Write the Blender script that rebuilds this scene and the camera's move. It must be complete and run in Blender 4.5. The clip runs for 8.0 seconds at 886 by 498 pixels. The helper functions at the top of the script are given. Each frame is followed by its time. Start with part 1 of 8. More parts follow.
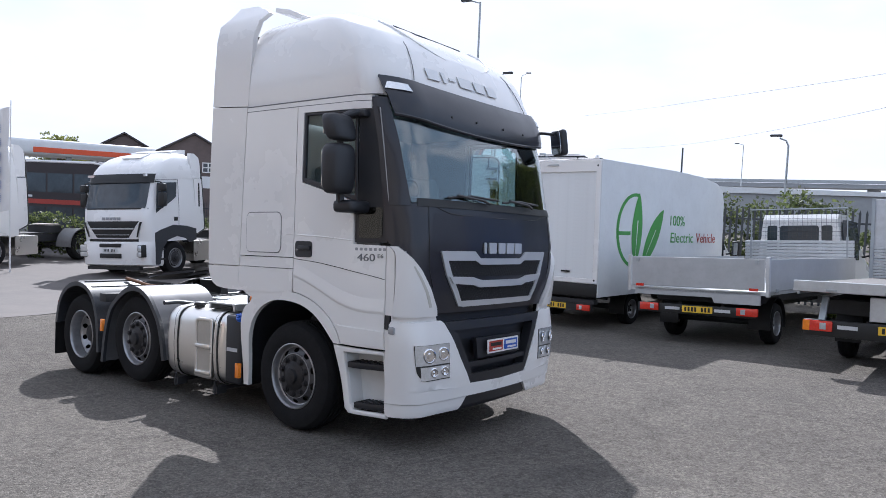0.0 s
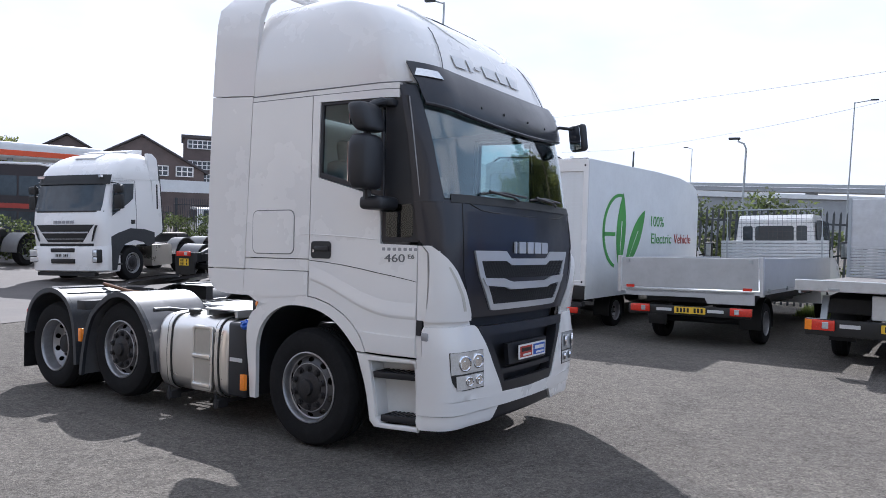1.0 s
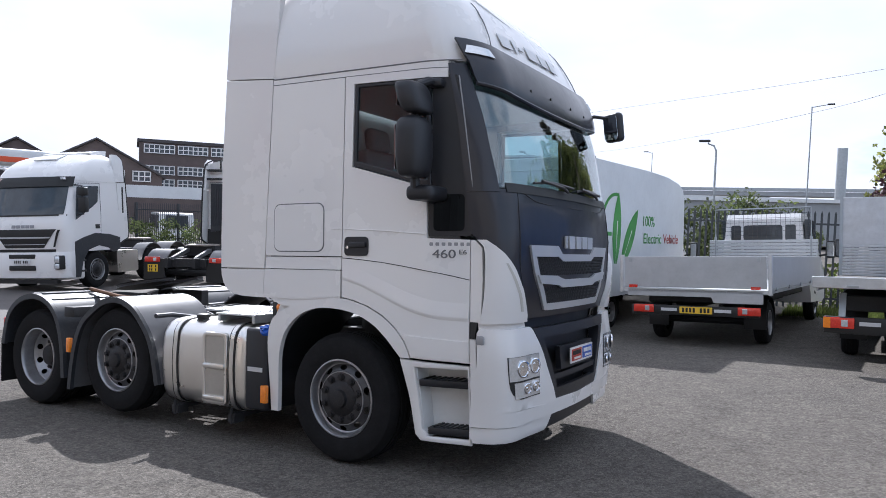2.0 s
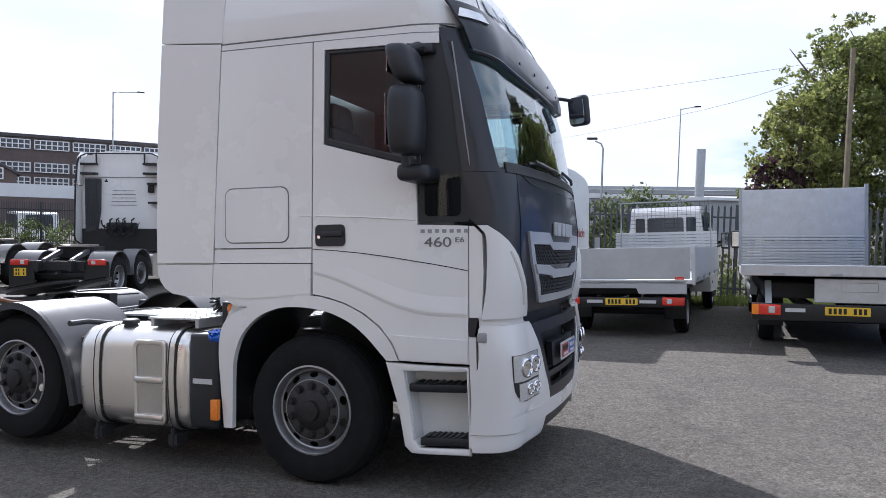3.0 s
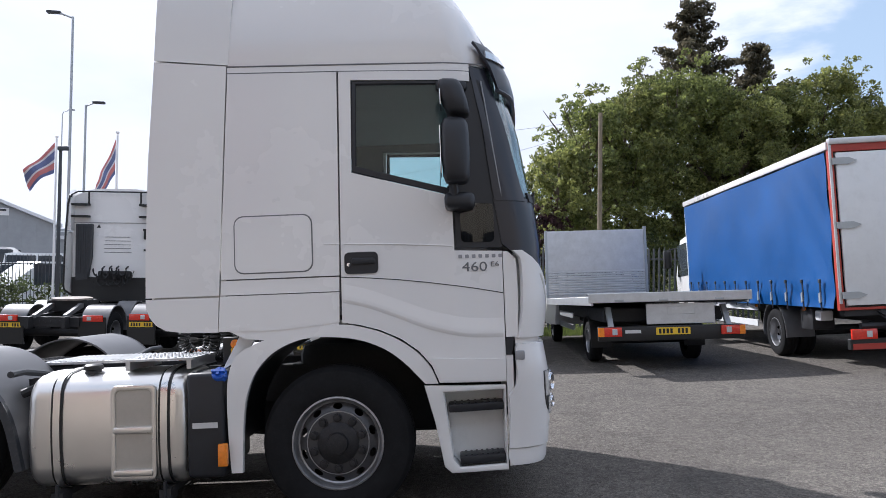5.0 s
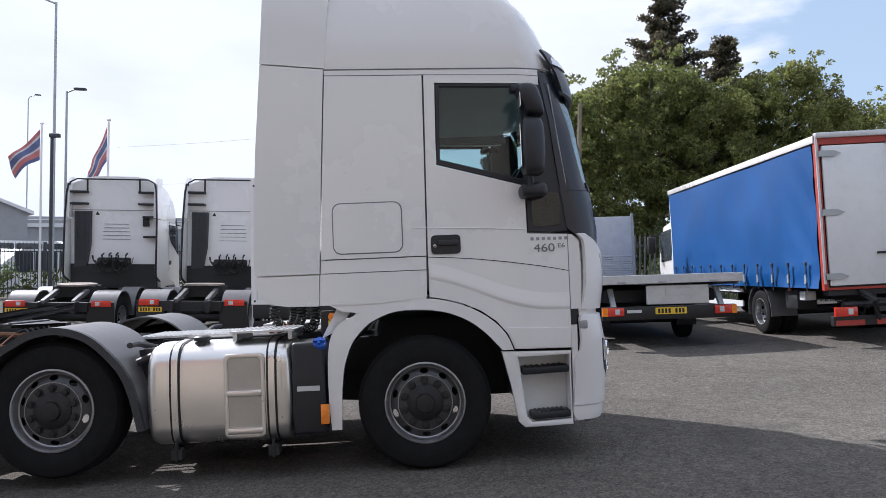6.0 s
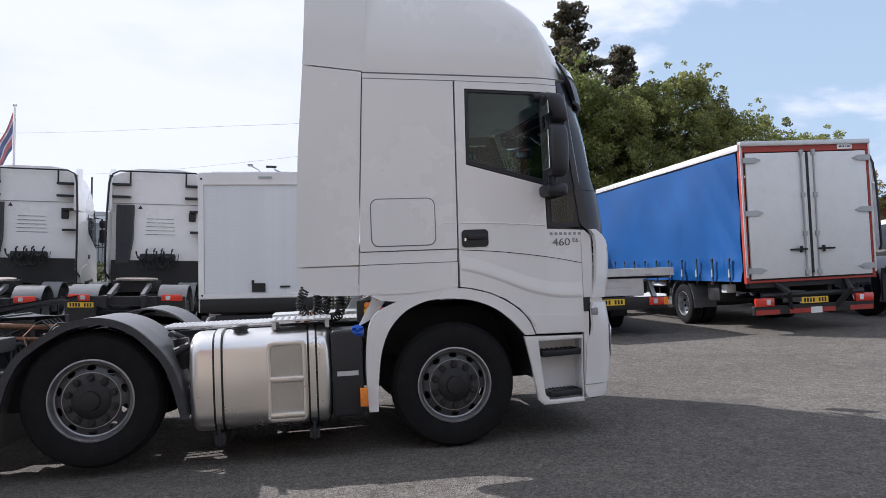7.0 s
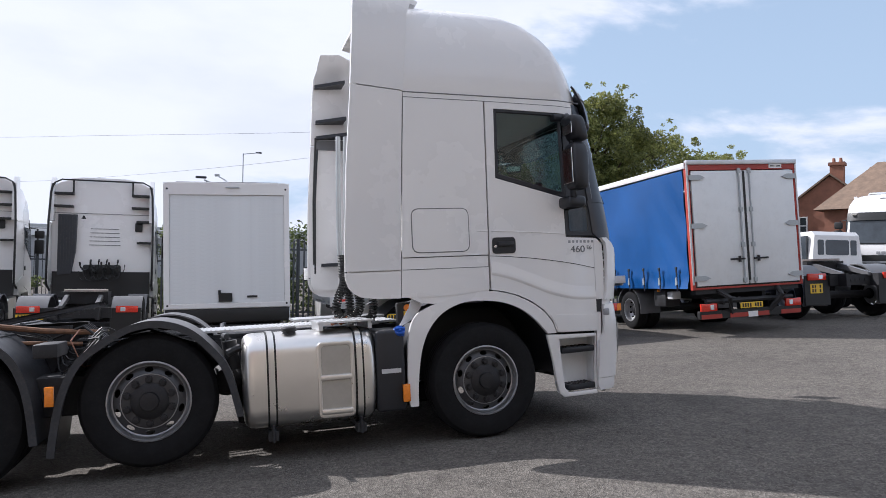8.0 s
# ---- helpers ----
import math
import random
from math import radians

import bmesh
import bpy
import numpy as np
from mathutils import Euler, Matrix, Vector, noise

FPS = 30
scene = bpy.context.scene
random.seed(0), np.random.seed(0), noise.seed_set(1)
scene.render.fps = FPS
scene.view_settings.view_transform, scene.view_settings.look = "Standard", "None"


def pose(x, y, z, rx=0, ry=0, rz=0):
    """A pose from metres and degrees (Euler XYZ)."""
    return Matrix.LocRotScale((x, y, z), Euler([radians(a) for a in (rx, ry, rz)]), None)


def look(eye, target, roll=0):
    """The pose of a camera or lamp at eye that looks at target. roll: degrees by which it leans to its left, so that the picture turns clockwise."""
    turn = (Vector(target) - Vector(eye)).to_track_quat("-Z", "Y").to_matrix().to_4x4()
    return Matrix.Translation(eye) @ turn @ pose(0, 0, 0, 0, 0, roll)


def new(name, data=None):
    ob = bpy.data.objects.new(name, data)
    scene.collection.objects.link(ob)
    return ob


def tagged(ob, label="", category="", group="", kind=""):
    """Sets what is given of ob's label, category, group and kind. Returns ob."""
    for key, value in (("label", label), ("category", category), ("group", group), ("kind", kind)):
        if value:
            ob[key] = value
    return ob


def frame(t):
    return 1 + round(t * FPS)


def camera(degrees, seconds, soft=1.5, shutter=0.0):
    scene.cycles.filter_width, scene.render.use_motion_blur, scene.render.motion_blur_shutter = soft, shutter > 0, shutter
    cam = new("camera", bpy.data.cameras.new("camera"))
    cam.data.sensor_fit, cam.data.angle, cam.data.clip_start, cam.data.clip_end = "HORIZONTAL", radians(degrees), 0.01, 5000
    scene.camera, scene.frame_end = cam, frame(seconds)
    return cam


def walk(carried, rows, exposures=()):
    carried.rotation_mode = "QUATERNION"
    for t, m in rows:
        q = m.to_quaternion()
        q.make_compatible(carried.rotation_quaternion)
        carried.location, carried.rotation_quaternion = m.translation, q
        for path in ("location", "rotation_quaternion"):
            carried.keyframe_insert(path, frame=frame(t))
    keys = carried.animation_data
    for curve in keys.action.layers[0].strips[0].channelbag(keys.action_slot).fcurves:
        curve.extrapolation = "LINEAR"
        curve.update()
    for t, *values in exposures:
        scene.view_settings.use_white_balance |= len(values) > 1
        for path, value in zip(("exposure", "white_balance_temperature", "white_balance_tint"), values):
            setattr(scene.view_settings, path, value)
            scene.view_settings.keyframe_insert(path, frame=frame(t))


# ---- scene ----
cam = camera(63.5, 8.0, 0.5)
PATH = [
    (0, (4.863, -5.341, 2.156), (3.639, -3.765, 2.02), 2.4),
    (0.5, (4.498, -5.346, 2.118), (3.309, -3.743, 1.996), 2.5),
    (1, (4.105, -5.402, 2.072), (2.994, -3.743, 1.952), 2.3),
    (1.2, (3.944, -5.388, 2.057), (2.842, -3.723, 1.94), 2.2),
    (2.3, (3.029, -5.309, 1.891), (2.09, -3.546, 1.782), 1.7),
    (2.5, (2.851, -5.264, 1.858), (1.975, -3.47, 1.731), 1.4),
    (3, (2.397, -5.185, 1.828), (1.687, -3.318, 1.735), 1.6),
    (3.5, (1.921, -5.223, 1.748), (1.458, -3.278, 1.726), 1.2),
    (4, (1.5, -5.25, 1.699), (1.21, -3.272, 1.716), 0.9),
    (4.2, (1.353, -5.306, 1.702), (1.059, -3.328, 1.733), 1.1),
    (5.3, (0.452, -5.922, 1.633), (0.479, -3.923, 1.686), 0.6),
    (5.5, (0.299, -6.047, 1.618), (0.29, -4.047, 1.666), 0.7),
    (6, (-0.087, -6.36, 1.6), (-0.019, -4.362, 1.619), 0.6),
    (6.5, (-0.593, -6.495, 1.574), (-0.406, -4.503, 1.595), 1.1),
    (7, (-1.155, -6.661, 1.555), (-0.792, -4.694, 1.569), 0.9),
    (7.5, (-1.697, -6.747, 1.505), (-1.191, -4.813, 1.549), 1.0),
    (8, (-2.226, -6.882, 1.478), (-1.627, -4.975, 1.532), 0.8),
]
walk(cam, [(t, look(eye, target, roll)) for t, eye, target, roll in PATH], exposures=[(0.0, 0.47, 5660, 14), (4.0, 0.44, 5760, 14), (8.0, 0.28, 5880, 15)])

# ---- light ----
# the yard slopes gently: UP is the plumb line seen from the lorry's own level
UP = Vector((0.052, -0.0371, 0.998)).normalized()
LEVEL = UP.rotation_difference(Vector((0, 0, 1))).to_matrix().to_4x4()
SUN_WAY = (LEVEL.to_3x3() @ Vector((-0.8, 0.8, 1.0))).normalized()

world = bpy.data.worlds.new("sky")
scene.world = world
world.use_nodes = True
wn, wl = world.node_tree.nodes, world.node_tree.links
wn.clear()
w_out = wn.new("ShaderNodeOutputWorld")
w_bg = wn.new("ShaderNodeBackground")
w_sky = wn.new("ShaderNodeTexSky")
w_sky.sky_type = 'NISHITA'
w_sky.sun_disc = False
w_sky.sun_elevation = math.asin(SUN_WAY.z)
w_sky.sun_rotation = math.atan2(SUN_WAY.x, SUN_WAY.y)
w_sky.air_density, w_sky.dust_density, w_sky.ozone_density = 1.0, 2.4, 1.1
w_co = wn.new("ShaderNodeTexCoord")
w_map = wn.new("ShaderNodeMapping")
w_map.inputs["Scale"].default_value = (1.0, 1.0, 2.6)
w_n1 = wn.new("ShaderNodeTexNoise")
w_n1.inputs["Scale"].default_value = 2.6
w_n1.inputs["Detail"].default_value = 8.0
w_n1.inputs["Roughness"].default_value = 0.55
w_n1.inputs["Distortion"].default_value = 0.3
w_dot = wn.new("ShaderNodeVectorMath")
w_dot.operation = 'DOT_PRODUCT'
w_dot.inputs[1].default_value = SUN_WAY
w_bias = wn.new("ShaderNodeMapRange")
w_bias.inputs["From Min"].default_value = 0.45
w_bias.inputs["From Max"].default_value = 0.9
w_bias.inputs["To Min"].default_value = 0.035
w_bias.inputs["To Max"].default_value = 0.42
w_add = wn.new("ShaderNodeMath")
w_add.operation = 'ADD'
w_ramp = wn.new("ShaderNodeMapRange")
w_ramp.interpolation_type = 'SMOOTHSTEP'
w_ramp.inputs["From Min"].default_value = 0.46
w_ramp.inputs["From Max"].default_value = 0.585
w_mix = wn.new("ShaderNodeMixRGB")
w_mix.inputs["Color2"].default_value = (6.6, 6.8, 7.2, 1)
w_bg.inputs["Strength"].default_value = 0.108
wl.new(w_co.outputs["Generated"], w_map.inputs["Vector"])
wl.new(w_map.outputs["Vector"], w_n1.inputs["Vector"])
wl.new(w_co.outputs["Generated"], w_dot.inputs[0])
wl.new(w_dot.outputs["Value"], w_bias.inputs["Value"])
wl.new(w_n1.outputs["Fac"], w_add.inputs[0])
wl.new(w_bias.outputs["Result"], w_add.inputs[1])
wl.new(w_add.outputs["Value"], w_ramp.inputs["Value"])
wl.new(w_ramp.outputs["Result"], w_mix.inputs["Fac"])
w_n2 = wn.new("ShaderNodeTexNoise")
w_n2.inputs["Scale"].default_value = 4.5
w_n2.inputs["Detail"].default_value = 6.0
w_gr = wn.new("ShaderNodeMapRange")
w_gr.inputs["From Min"].default_value = 0.48
w_gr.inputs["From Max"].default_value = 0.72
w_cl = wn.new("ShaderNodeMixRGB")
w_cl.inputs["Color1"].default_value = (7.3, 7.4, 7.7, 1)
w_cl.inputs["Color2"].default_value = (6.5, 6.7, 7.1, 1)
wl.new(w_map.outputs["Vector"], w_n2.inputs["Vector"])
wl.new(w_n2.outputs["Fac"], w_gr.inputs["Value"])
wl.new(w_gr.outputs["Result"], w_cl.inputs["Fac"])
wl.new(w_cl.outputs["Color"], w_mix.inputs["Color2"])
# thin high haze over the blue
w_pale = wn.new("ShaderNodeMixRGB")
w_xyz = wn.new("ShaderNodeSeparateXYZ")
w_low = wn.new("ShaderNodeMapRange")
w_low.inputs["From Max"].default_value = 0.45
w_low.inputs["To Min"].default_value = 0.95
w_low.inputs["To Max"].default_value = 0.65
wl.new(w_co.outputs["Generated"], w_xyz.inputs["Vector"])
wl.new(w_xyz.outputs["Z"], w_low.inputs["Value"])
wl.new(w_low.outputs["Result"], w_pale.inputs["Fac"])
w_pale.inputs["Color2"].default_value = (4.2, 5.3, 6.3, 1)
wl.new(w_sky.outputs["Color"], w_pale.inputs["Color1"])
wl.new(w_pale.outputs["Color"], w_mix.inputs["Color1"])
wl.new(w_mix.outputs["Color"], w_bg.inputs["Color"])
wl.new(w_bg.outputs["Background"], w_out.inputs["Surface"])

sun = new("sun", bpy.data.lights.new("sun", 'SUN'))
sun.data.energy = 5.0
sun.data.angle = radians(0.6)
sun.data.color = (1.0, 0.95, 0.87)
sun.matrix_world = look(SUN_WAY * 60, (0, 0, 0))


# ---- materials ----
def mat(name, color, rough=0.5, metal=0.0, vary=0.12, scale=3.0, bump=0.0, bscale=60.0, coat=0.0, grime=0.0, rand=0.0, spec=0.5):
    m = bpy.data.materials.new(name)
    m.use_nodes = True
    n, l = m.node_tree.nodes, m.node_tree.links
    b = n["Principled BSDF"]
    b.inputs["Metallic"].default_value = metal
    b.inputs["Coat Weight"].default_value = coat
    b.inputs["Coat Roughness"].default_value = 0.08
    b.inputs["Specular IOR Level"].default_value = spec
    co = n.new("ShaderNodeTexCoord")
    n1 = n.new("ShaderNodeTexNoise")
    n1.inputs["Scale"].default_value = scale
    n1.inputs["Detail"].default_value = 6.0
    n1.inputs["Roughness"].default_value = 0.65
    l.new(co.outputs["Object"], n1.inputs["Vector"])
    r1 = n.new("ShaderNodeMapRange")
    r1.inputs["From Min"].default_value, r1.inputs["From Max"].default_value = 0.3, 0.7
    r1.inputs["To Min"].default_value, r1.inputs["To Max"].default_value = 1.0 - vary, 1.0 + vary
    l.new(n1.outputs["Fac"], r1.inputs["Value"])
    mul = n.new("ShaderNodeMixRGB")
    mul.blend_type = 'MULTIPLY'
    mul.inputs["Fac"].default_value = 1.0
    mul.inputs["Color1"].default_value = (*color, 1)
    l.new(r1.outputs["Result"], mul.inputs["Color2"])
    last = mul.outputs["Color"]
    if rand:
        oi = n.new("ShaderNodeObjectInfo")
        rr = n.new("ShaderNodeMapRange")
        rr.inputs["To Min"].default_value, rr.inputs["To Max"].default_value = 1.0 - rand, 1.0 + rand
        l.new(oi.outputs["Random"], rr.inputs["Value"])
        m3 = n.new("ShaderNodeMixRGB")
        m3.blend_type = 'MULTIPLY'
        m3.inputs["Fac"].default_value = 1.0
        l.new(last, m3.inputs["Color1"])
        l.new(rr.outputs["Result"], m3.inputs["Color2"])
        last = m3.outputs["Color"]
    if grime:
        n3 = n.new("ShaderNodeTexNoise")
        n3.inputs["Scale"].default_value = scale * 5
        n3.inputs["Detail"].default_value = 8.0
        n3.inputs["Roughness"].default_value = 0.75
        l.new(co.outputs["Object"], n3.inputs["Vector"])
        r3 = n.new("ShaderNodeMapRange")
        r3.inputs["From Min"].default_value, r3.inputs["From Max"].default_value = 0.5, 0.75
        r3.inputs["To Max"].default_value = grime
        l.new(n3.outputs["Fac"], r3.inputs["Value"])
        m4 = n.new("ShaderNodeMixRGB")
        m4.inputs["Color2"].default_value = (0.16, 0.14, 0.12, 1)
        l.new(r3.outputs["Result"], m4.inputs["Fac"])
        l.new(last, m4.inputs["Color1"])
        last = m4.outputs["Color"]
    l.new(last, b.inputs["Base Color"])
    rr = n.new("ShaderNodeMapRange")
    rr.inputs["From Min"].default_value, rr.inputs["From Max"].default_value = 0.3, 0.7
    rr.inputs["To Min"].default_value, rr.inputs["To Max"].default_value = max(rough - 0.06, 0.02), min(rough + 0.08, 1)
    l.new(n1.outputs["Fac"], rr.inputs["Value"])
    l.new(rr.outputs["Result"], b.inputs["Roughness"])
    if bump:
        n2 = n.new("ShaderNodeTexNoise")
        n2.inputs["Scale"].default_value = bscale
        n2.inputs["Detail"].default_value = 4.0
        l.new(co.outputs["Object"], n2.inputs["Vector"])
        bp = n.new("ShaderNodeBump")
        bp.inputs["Strength"].default_value = bump
        bp.inputs["Distance"].default_value = 0.01
        l.new(n2.outputs["Fac"], bp.inputs["Height"])
        l.new(bp.outputs["Normal"], b.inputs["Normal"])
    return m


def glass_mat(name, tint, clear=0.5, rough=0.0, gloss=0.055):
    """Tinted vehicle glass: a glossy pane over a see-through tint."""
    m = bpy.data.materials.new(name)
    m.use_nodes = True
    n, l = m.node_tree.nodes, m.node_tree.links
    n.clear()
    out = n.new("ShaderNodeOutputMaterial")
    tr = n.new("ShaderNodeBsdfTransparent")
    tr.inputs["Color"].default_value = (*[c * clear for c in tint], 1)
    gl = n.new("ShaderNodeBsdfGlossy")
    gl.inputs["Roughness"].default_value = max(rough, 0.005)
    lw = n.new("ShaderNodeLayerWeight")
    lw.inputs["Blend"].default_value = 0.5
    pw = n.new("ShaderNodeMath")
    pw.operation = 'POWER'
    pw.inputs[1].default_value = 4.0
    fr = n.new("ShaderNodeMapRange")
    fr.inputs["To Min"].default_value, fr.inputs["To Max"].default_value = gloss, 0.9
    l.new(lw.outputs["Facing"], pw.inputs[0])
    l.new(pw.outputs["Value"], fr.inputs["Value"])
    mx = n.new("ShaderNodeMixShader")
    l.new(fr.outputs["Result"], mx.inputs["Fac"])
    l.new(tr.outputs["BSDF"], mx.inputs[1])
    l.new(gl.outputs["BSDF"], mx.inputs[2])
    l.new(mx.outputs["Shader"], out.inputs["Surface"])
    return m


M = {
    "white": mat("white_paint", (0.79, 0.775, 0.76), 0.28, vary=0.012, scale=0.45, coat=0.6, grime=0.015),
    "offwhite": mat("off_white_paint", (0.72, 0.73, 0.73), 0.42, vary=0.05, scale=1.5, grime=0.10),
    "cream": mat("cream_plastic", (0.55, 0.53, 0.48), 0.5, vary=0.05, grime=0.08),
    "black": mat("satin_black_plastic", (0.016, 0.017, 0.021), 0.42, vary=0.2, bump=0.04, bscale=400),
    "navy": mat("dark_blue_black_paint", (0.013, 0.014, 0.022), 0.35, vary=0.08, coat=0.25),
    "rubber": mat("tyre_rubber", (0.012, 0.012, 0.013), 0.9, vary=0.3, scale=9, grime=0.04, bump=0.1, bscale=120, spec=0.2),
    "badge": mat("grey_badge", (0.30, 0.30, 0.31), 0.4, vary=0.05),
    "steel": mat("wheel_steel", (0.36, 0.36, 0.37), 0.38, metal=0.75, vary=0.15, scale=14, grime=0.35),
    "wheelgrey": mat("grey_painted_wheel", (0.085, 0.085, 0.09), 0.42, metal=0.6, vary=0.2, scale=14, grime=0.3),
    "disc": mat("grey_wheel_disc", (0.06, 0.06, 0.064), 0.45, metal=0.5, vary=0.2, scale=12, grime=0.15),
    "hub": mat("dark_hub_iron", (0.03, 0.03, 0.033), 0.5, metal=0.6, vary=0.3, scale=20, grime=0.3),
    "tank": mat("brushed_aluminium_tank", (0.80, 0.775, 0.74), 0.30, metal=1.0, vary=0.04, scale=2, bump=0.012, bscale=30),
    "alloy": mat("mill_aluminium", (0.58, 0.59, 0.60), 0.42, metal=0.7, vary=0.10, scale=6, grime=0.12),
    "chassis": mat("dark_chassis_paint", (0.016, 0.016, 0.018), 0.6, vary=0.35, scale=8, grime=0.09, bump=0.1, bscale=80),
    "guard": mat("grey_mudguard_plastic", (0.028, 0.031, 0.037), 0.46, vary=0.2, scale=5, grime=0.25),
    # guard plastic again, with its sun and sky sheen lightened into the base colour
    "sheenguard": mat("sheen_lightened_mudguard", (0.13, 0.13, 0.135), 0.38, vary=0.12, scale=5, grime=0.2),
    "silver": mat("silver_trim", (0.62, 0.63, 0.65), 0.40, metal=0.5, vary=0.04),
    "chrome": mat("chrome", (0.8, 0.8, 0.82), 0.08, metal=1.0, vary=0.02),
    "seam": mat("dark_seam", (0.02, 0.02, 0.022), 0.8, vary=0.1),
    "gasket": mat("grey_seam", (0.16, 0.16, 0.165), 0.7, vary=0.1),
    "mesh": mat("black_grille_mesh", (0.012, 0.012, 0.013), 0.5, vary=0.2),
    "orange": mat("amber_lens", (0.85, 0.24, 0.015), 0.2, vary=0.12, scale=40, coat=0.5),
    "red": mat("red_lens", (0.62, 0.035, 0.018), 0.2, vary=0.15, scale=40, coat=0.5),
    "redpaint": mat("red_paint", (0.36, 0.04, 0.025), 0.45, vary=0.15),
    "lens": mat("clear_lamp_lens", (0.72, 0.74, 0.76), 0.12, metal=0.6, vary=0.12, scale=60),
    "yellow": mat("yellow_plate", (0.78, 0.50, 0.03), 0.4, vary=0.04),
    "ink": mat("black_ink", (0.012, 0.012, 0.012), 0.5, vary=0.05),
    "blue": mat("blue_curtain_vinyl", (0.005, 0.068, 0.235), 0.42, vary=0.16, scale=0.9, bump=0.2, bscale=3, spec=0.35),
    "bluecap": mat("blue_plastic_cap", (0.02, 0.09, 0.42), 0.35, vary=0.1),
    "grey": mat("grey_cladding", (0.33, 0.34, 0.35), 0.5, vary=0.08, scale=2),
    "brick": mat("red_brick", (0.25, 0.11, 0.07), 0.85, vary=0.25, scale=1.2, bump=0.2, bscale=14),
    "brick2": mat("brown_brick", (0.13, 0.10, 0.092), 0.85, vary=0.2, scale=1.2, bump=0.2, bscale=14),
    "tile": mat("brown_roof_tile", (0.19, 0.13, 0.09), 0.8, vary=0.3, scale=3, bump=0.3, bscale=8),
    "slate": mat("dark_slate", (0.07, 0.06, 0.06), 0.7, vary=0.2, scale=3),
    "deckwood": mat("worn_deck_board", (0.16, 0.15, 0.14), 0.7, vary=0.3, scale=5, grime=0.3),
    "wood": mat("weathered_pole_wood", (0.20, 0.16, 0.11), 0.85, vary=0.25, scale=6, bump=0.2, bscale=40),
    "galv": mat("galvanised_steel", (0.40, 0.42, 0.43), 0.5, metal=0.5, vary=0.12),
    "fence": mat("dark_fence_steel", (0.045, 0.05, 0.055), 0.6, vary=0.2),
    "bark": mat("tree_bark", (0.10, 0.075, 0.05), 0.9, vary=0.3, scale=4, bump=0.5, bscale=20),
    "copper": mat("brown_copper_coupling", (0.36, 0.13, 0.06), 0.4, metal=0.6, vary=0.2, scale=30),
    "flagred": mat("faded_red_cloth", (0.5, 0.17, 0.16), 0.8, vary=0.2),
    "flagwhite": mat("faded_white_cloth", (0.58, 0.54, 0.56), 0.8, vary=0.15),
    "flagnavy": mat("faded_navy_cloth", (0.12, 0.14, 0.26), 0.8, vary=0.2),
    "greasy": mat("greasy_worn_plate", (0.30, 0.26, 0.23), 0.42, metal=0.3, vary=0.35, scale=9, grime=0.5),
    "rust": mat("rusty_steel", (0.17, 0.085, 0.045), 0.75, vary=0.4, scale=25, grime=0.3),
    "redorange": mat("orange_red_stripe", (0.72, 0.10, 0.03), 0.4, vary=0.05),
    "cladding": mat("dull_red_cladding", (0.24, 0.058, 0.045), 0.5, vary=0.15),
    "dullmetal": mat("dull_tank_metal", (0.50, 0.48, 0.44), 0.48, metal=0.8, vary=0.12, scale=5),
    "board": mat("grey_alloy_board", (0.43, 0.435, 0.44), 0.45, metal=0.2, vary=0.10, scale=2, grime=0.15),
    "wall": mat("workshop_wall", (0.45, 0.40, 0.33), 0.8, vary=0.1, scale=0.6),
    "darkred": mat("dark_maroon_paint", (0.022, 0.014, 0.016), 0.35, vary=0.1),
    "interior": mat("dark_grey_trim", (0.27, 0.275, 0.28), 0.75, vary=0.2),
    "palecloth": mat("pale_headlining", (0.62, 0.63, 0.63), 0.85, vary=0.1),
    "green": mat("leaf_green_vinyl", (0.07, 0.30, 0.06), 0.45, vary=0.12),
    "glass": glass_mat("tinted_glass", (0.80, 0.91, 0.92), 0.93, gloss=0.035),
    "screen": glass_mat("windscreen_glass", (0.80, 0.91, 0.92), 0.88, gloss=0.15),
    "darkglass": glass_mat("dark_tinted_glass", (0.6, 0.68, 0.68), 0.5),
    "mirror": mat("mirror_glass", (0.75, 0.77, 0.78), 0.02, metal=1.0, vary=0.01),
}
# far panes are dark and shiny, with nothing seen behind them
M["pane"] = mat("far_window_pane", (0.045, 0.055, 0.065), 0.06, vary=0.3, scale=2)


# ---- builders ----
def part(name, bm, material, parent, label="", smooth=32, m=None):
    me = bpy.data.meshes.new(name)
    bmesh.ops.recalc_face_normals(bm, faces=bm.faces[:])
    bm.to_mesh(me)
    bm.free()
    me.materials.append(M[material] if isinstance(material, str) else material)
    if smooth:
        me.polygons.foreach_set("use_smooth", [True] * len(me.polygons))
        me.set_sharp_from_angle(angle=radians(smooth))
    ob = new(name, me)
    ob.parent = parent
    if m is not None:
        ob.matrix_basis = m
    if label:
        ob["label"] = label
    return ob


def thing(name, m, label, category, group="", kind=""):
    ob = new(name)
    ob.empty_display_size = 0.2
    ob.matrix_basis = m
    return tagged(ob, label, category, group, kind)


def B():
    return bmesh.new()


def bevel(bm, w, seg=2, angle=30):
    es = [e for e in bm.edges if len(e.link_faces) == 2 and e.calc_face_angle(0) > radians(angle)]
    if es and w > 0:
        bmesh.ops.bevel(bm, geom=es, offset=w, segments=seg, profile=0.5, affect='EDGES', clamp_overlap=True)
    return bm


def box(bm, c, s, rot=None):
    r = bmesh.ops.create_cube(bm, size=1.0)
    t = Matrix.Translation(c) @ (rot if rot is not None else Matrix.Identity(4)) @ Matrix.Diagonal((*s, 1))
    bmesh.ops.transform(bm, matrix=t, verts=r["verts"])
    return bm


def lay(axis, a, b, d):
    return {"x": (d, a, b), "y": (a, d, b), "z": (a, b, d)}[axis]


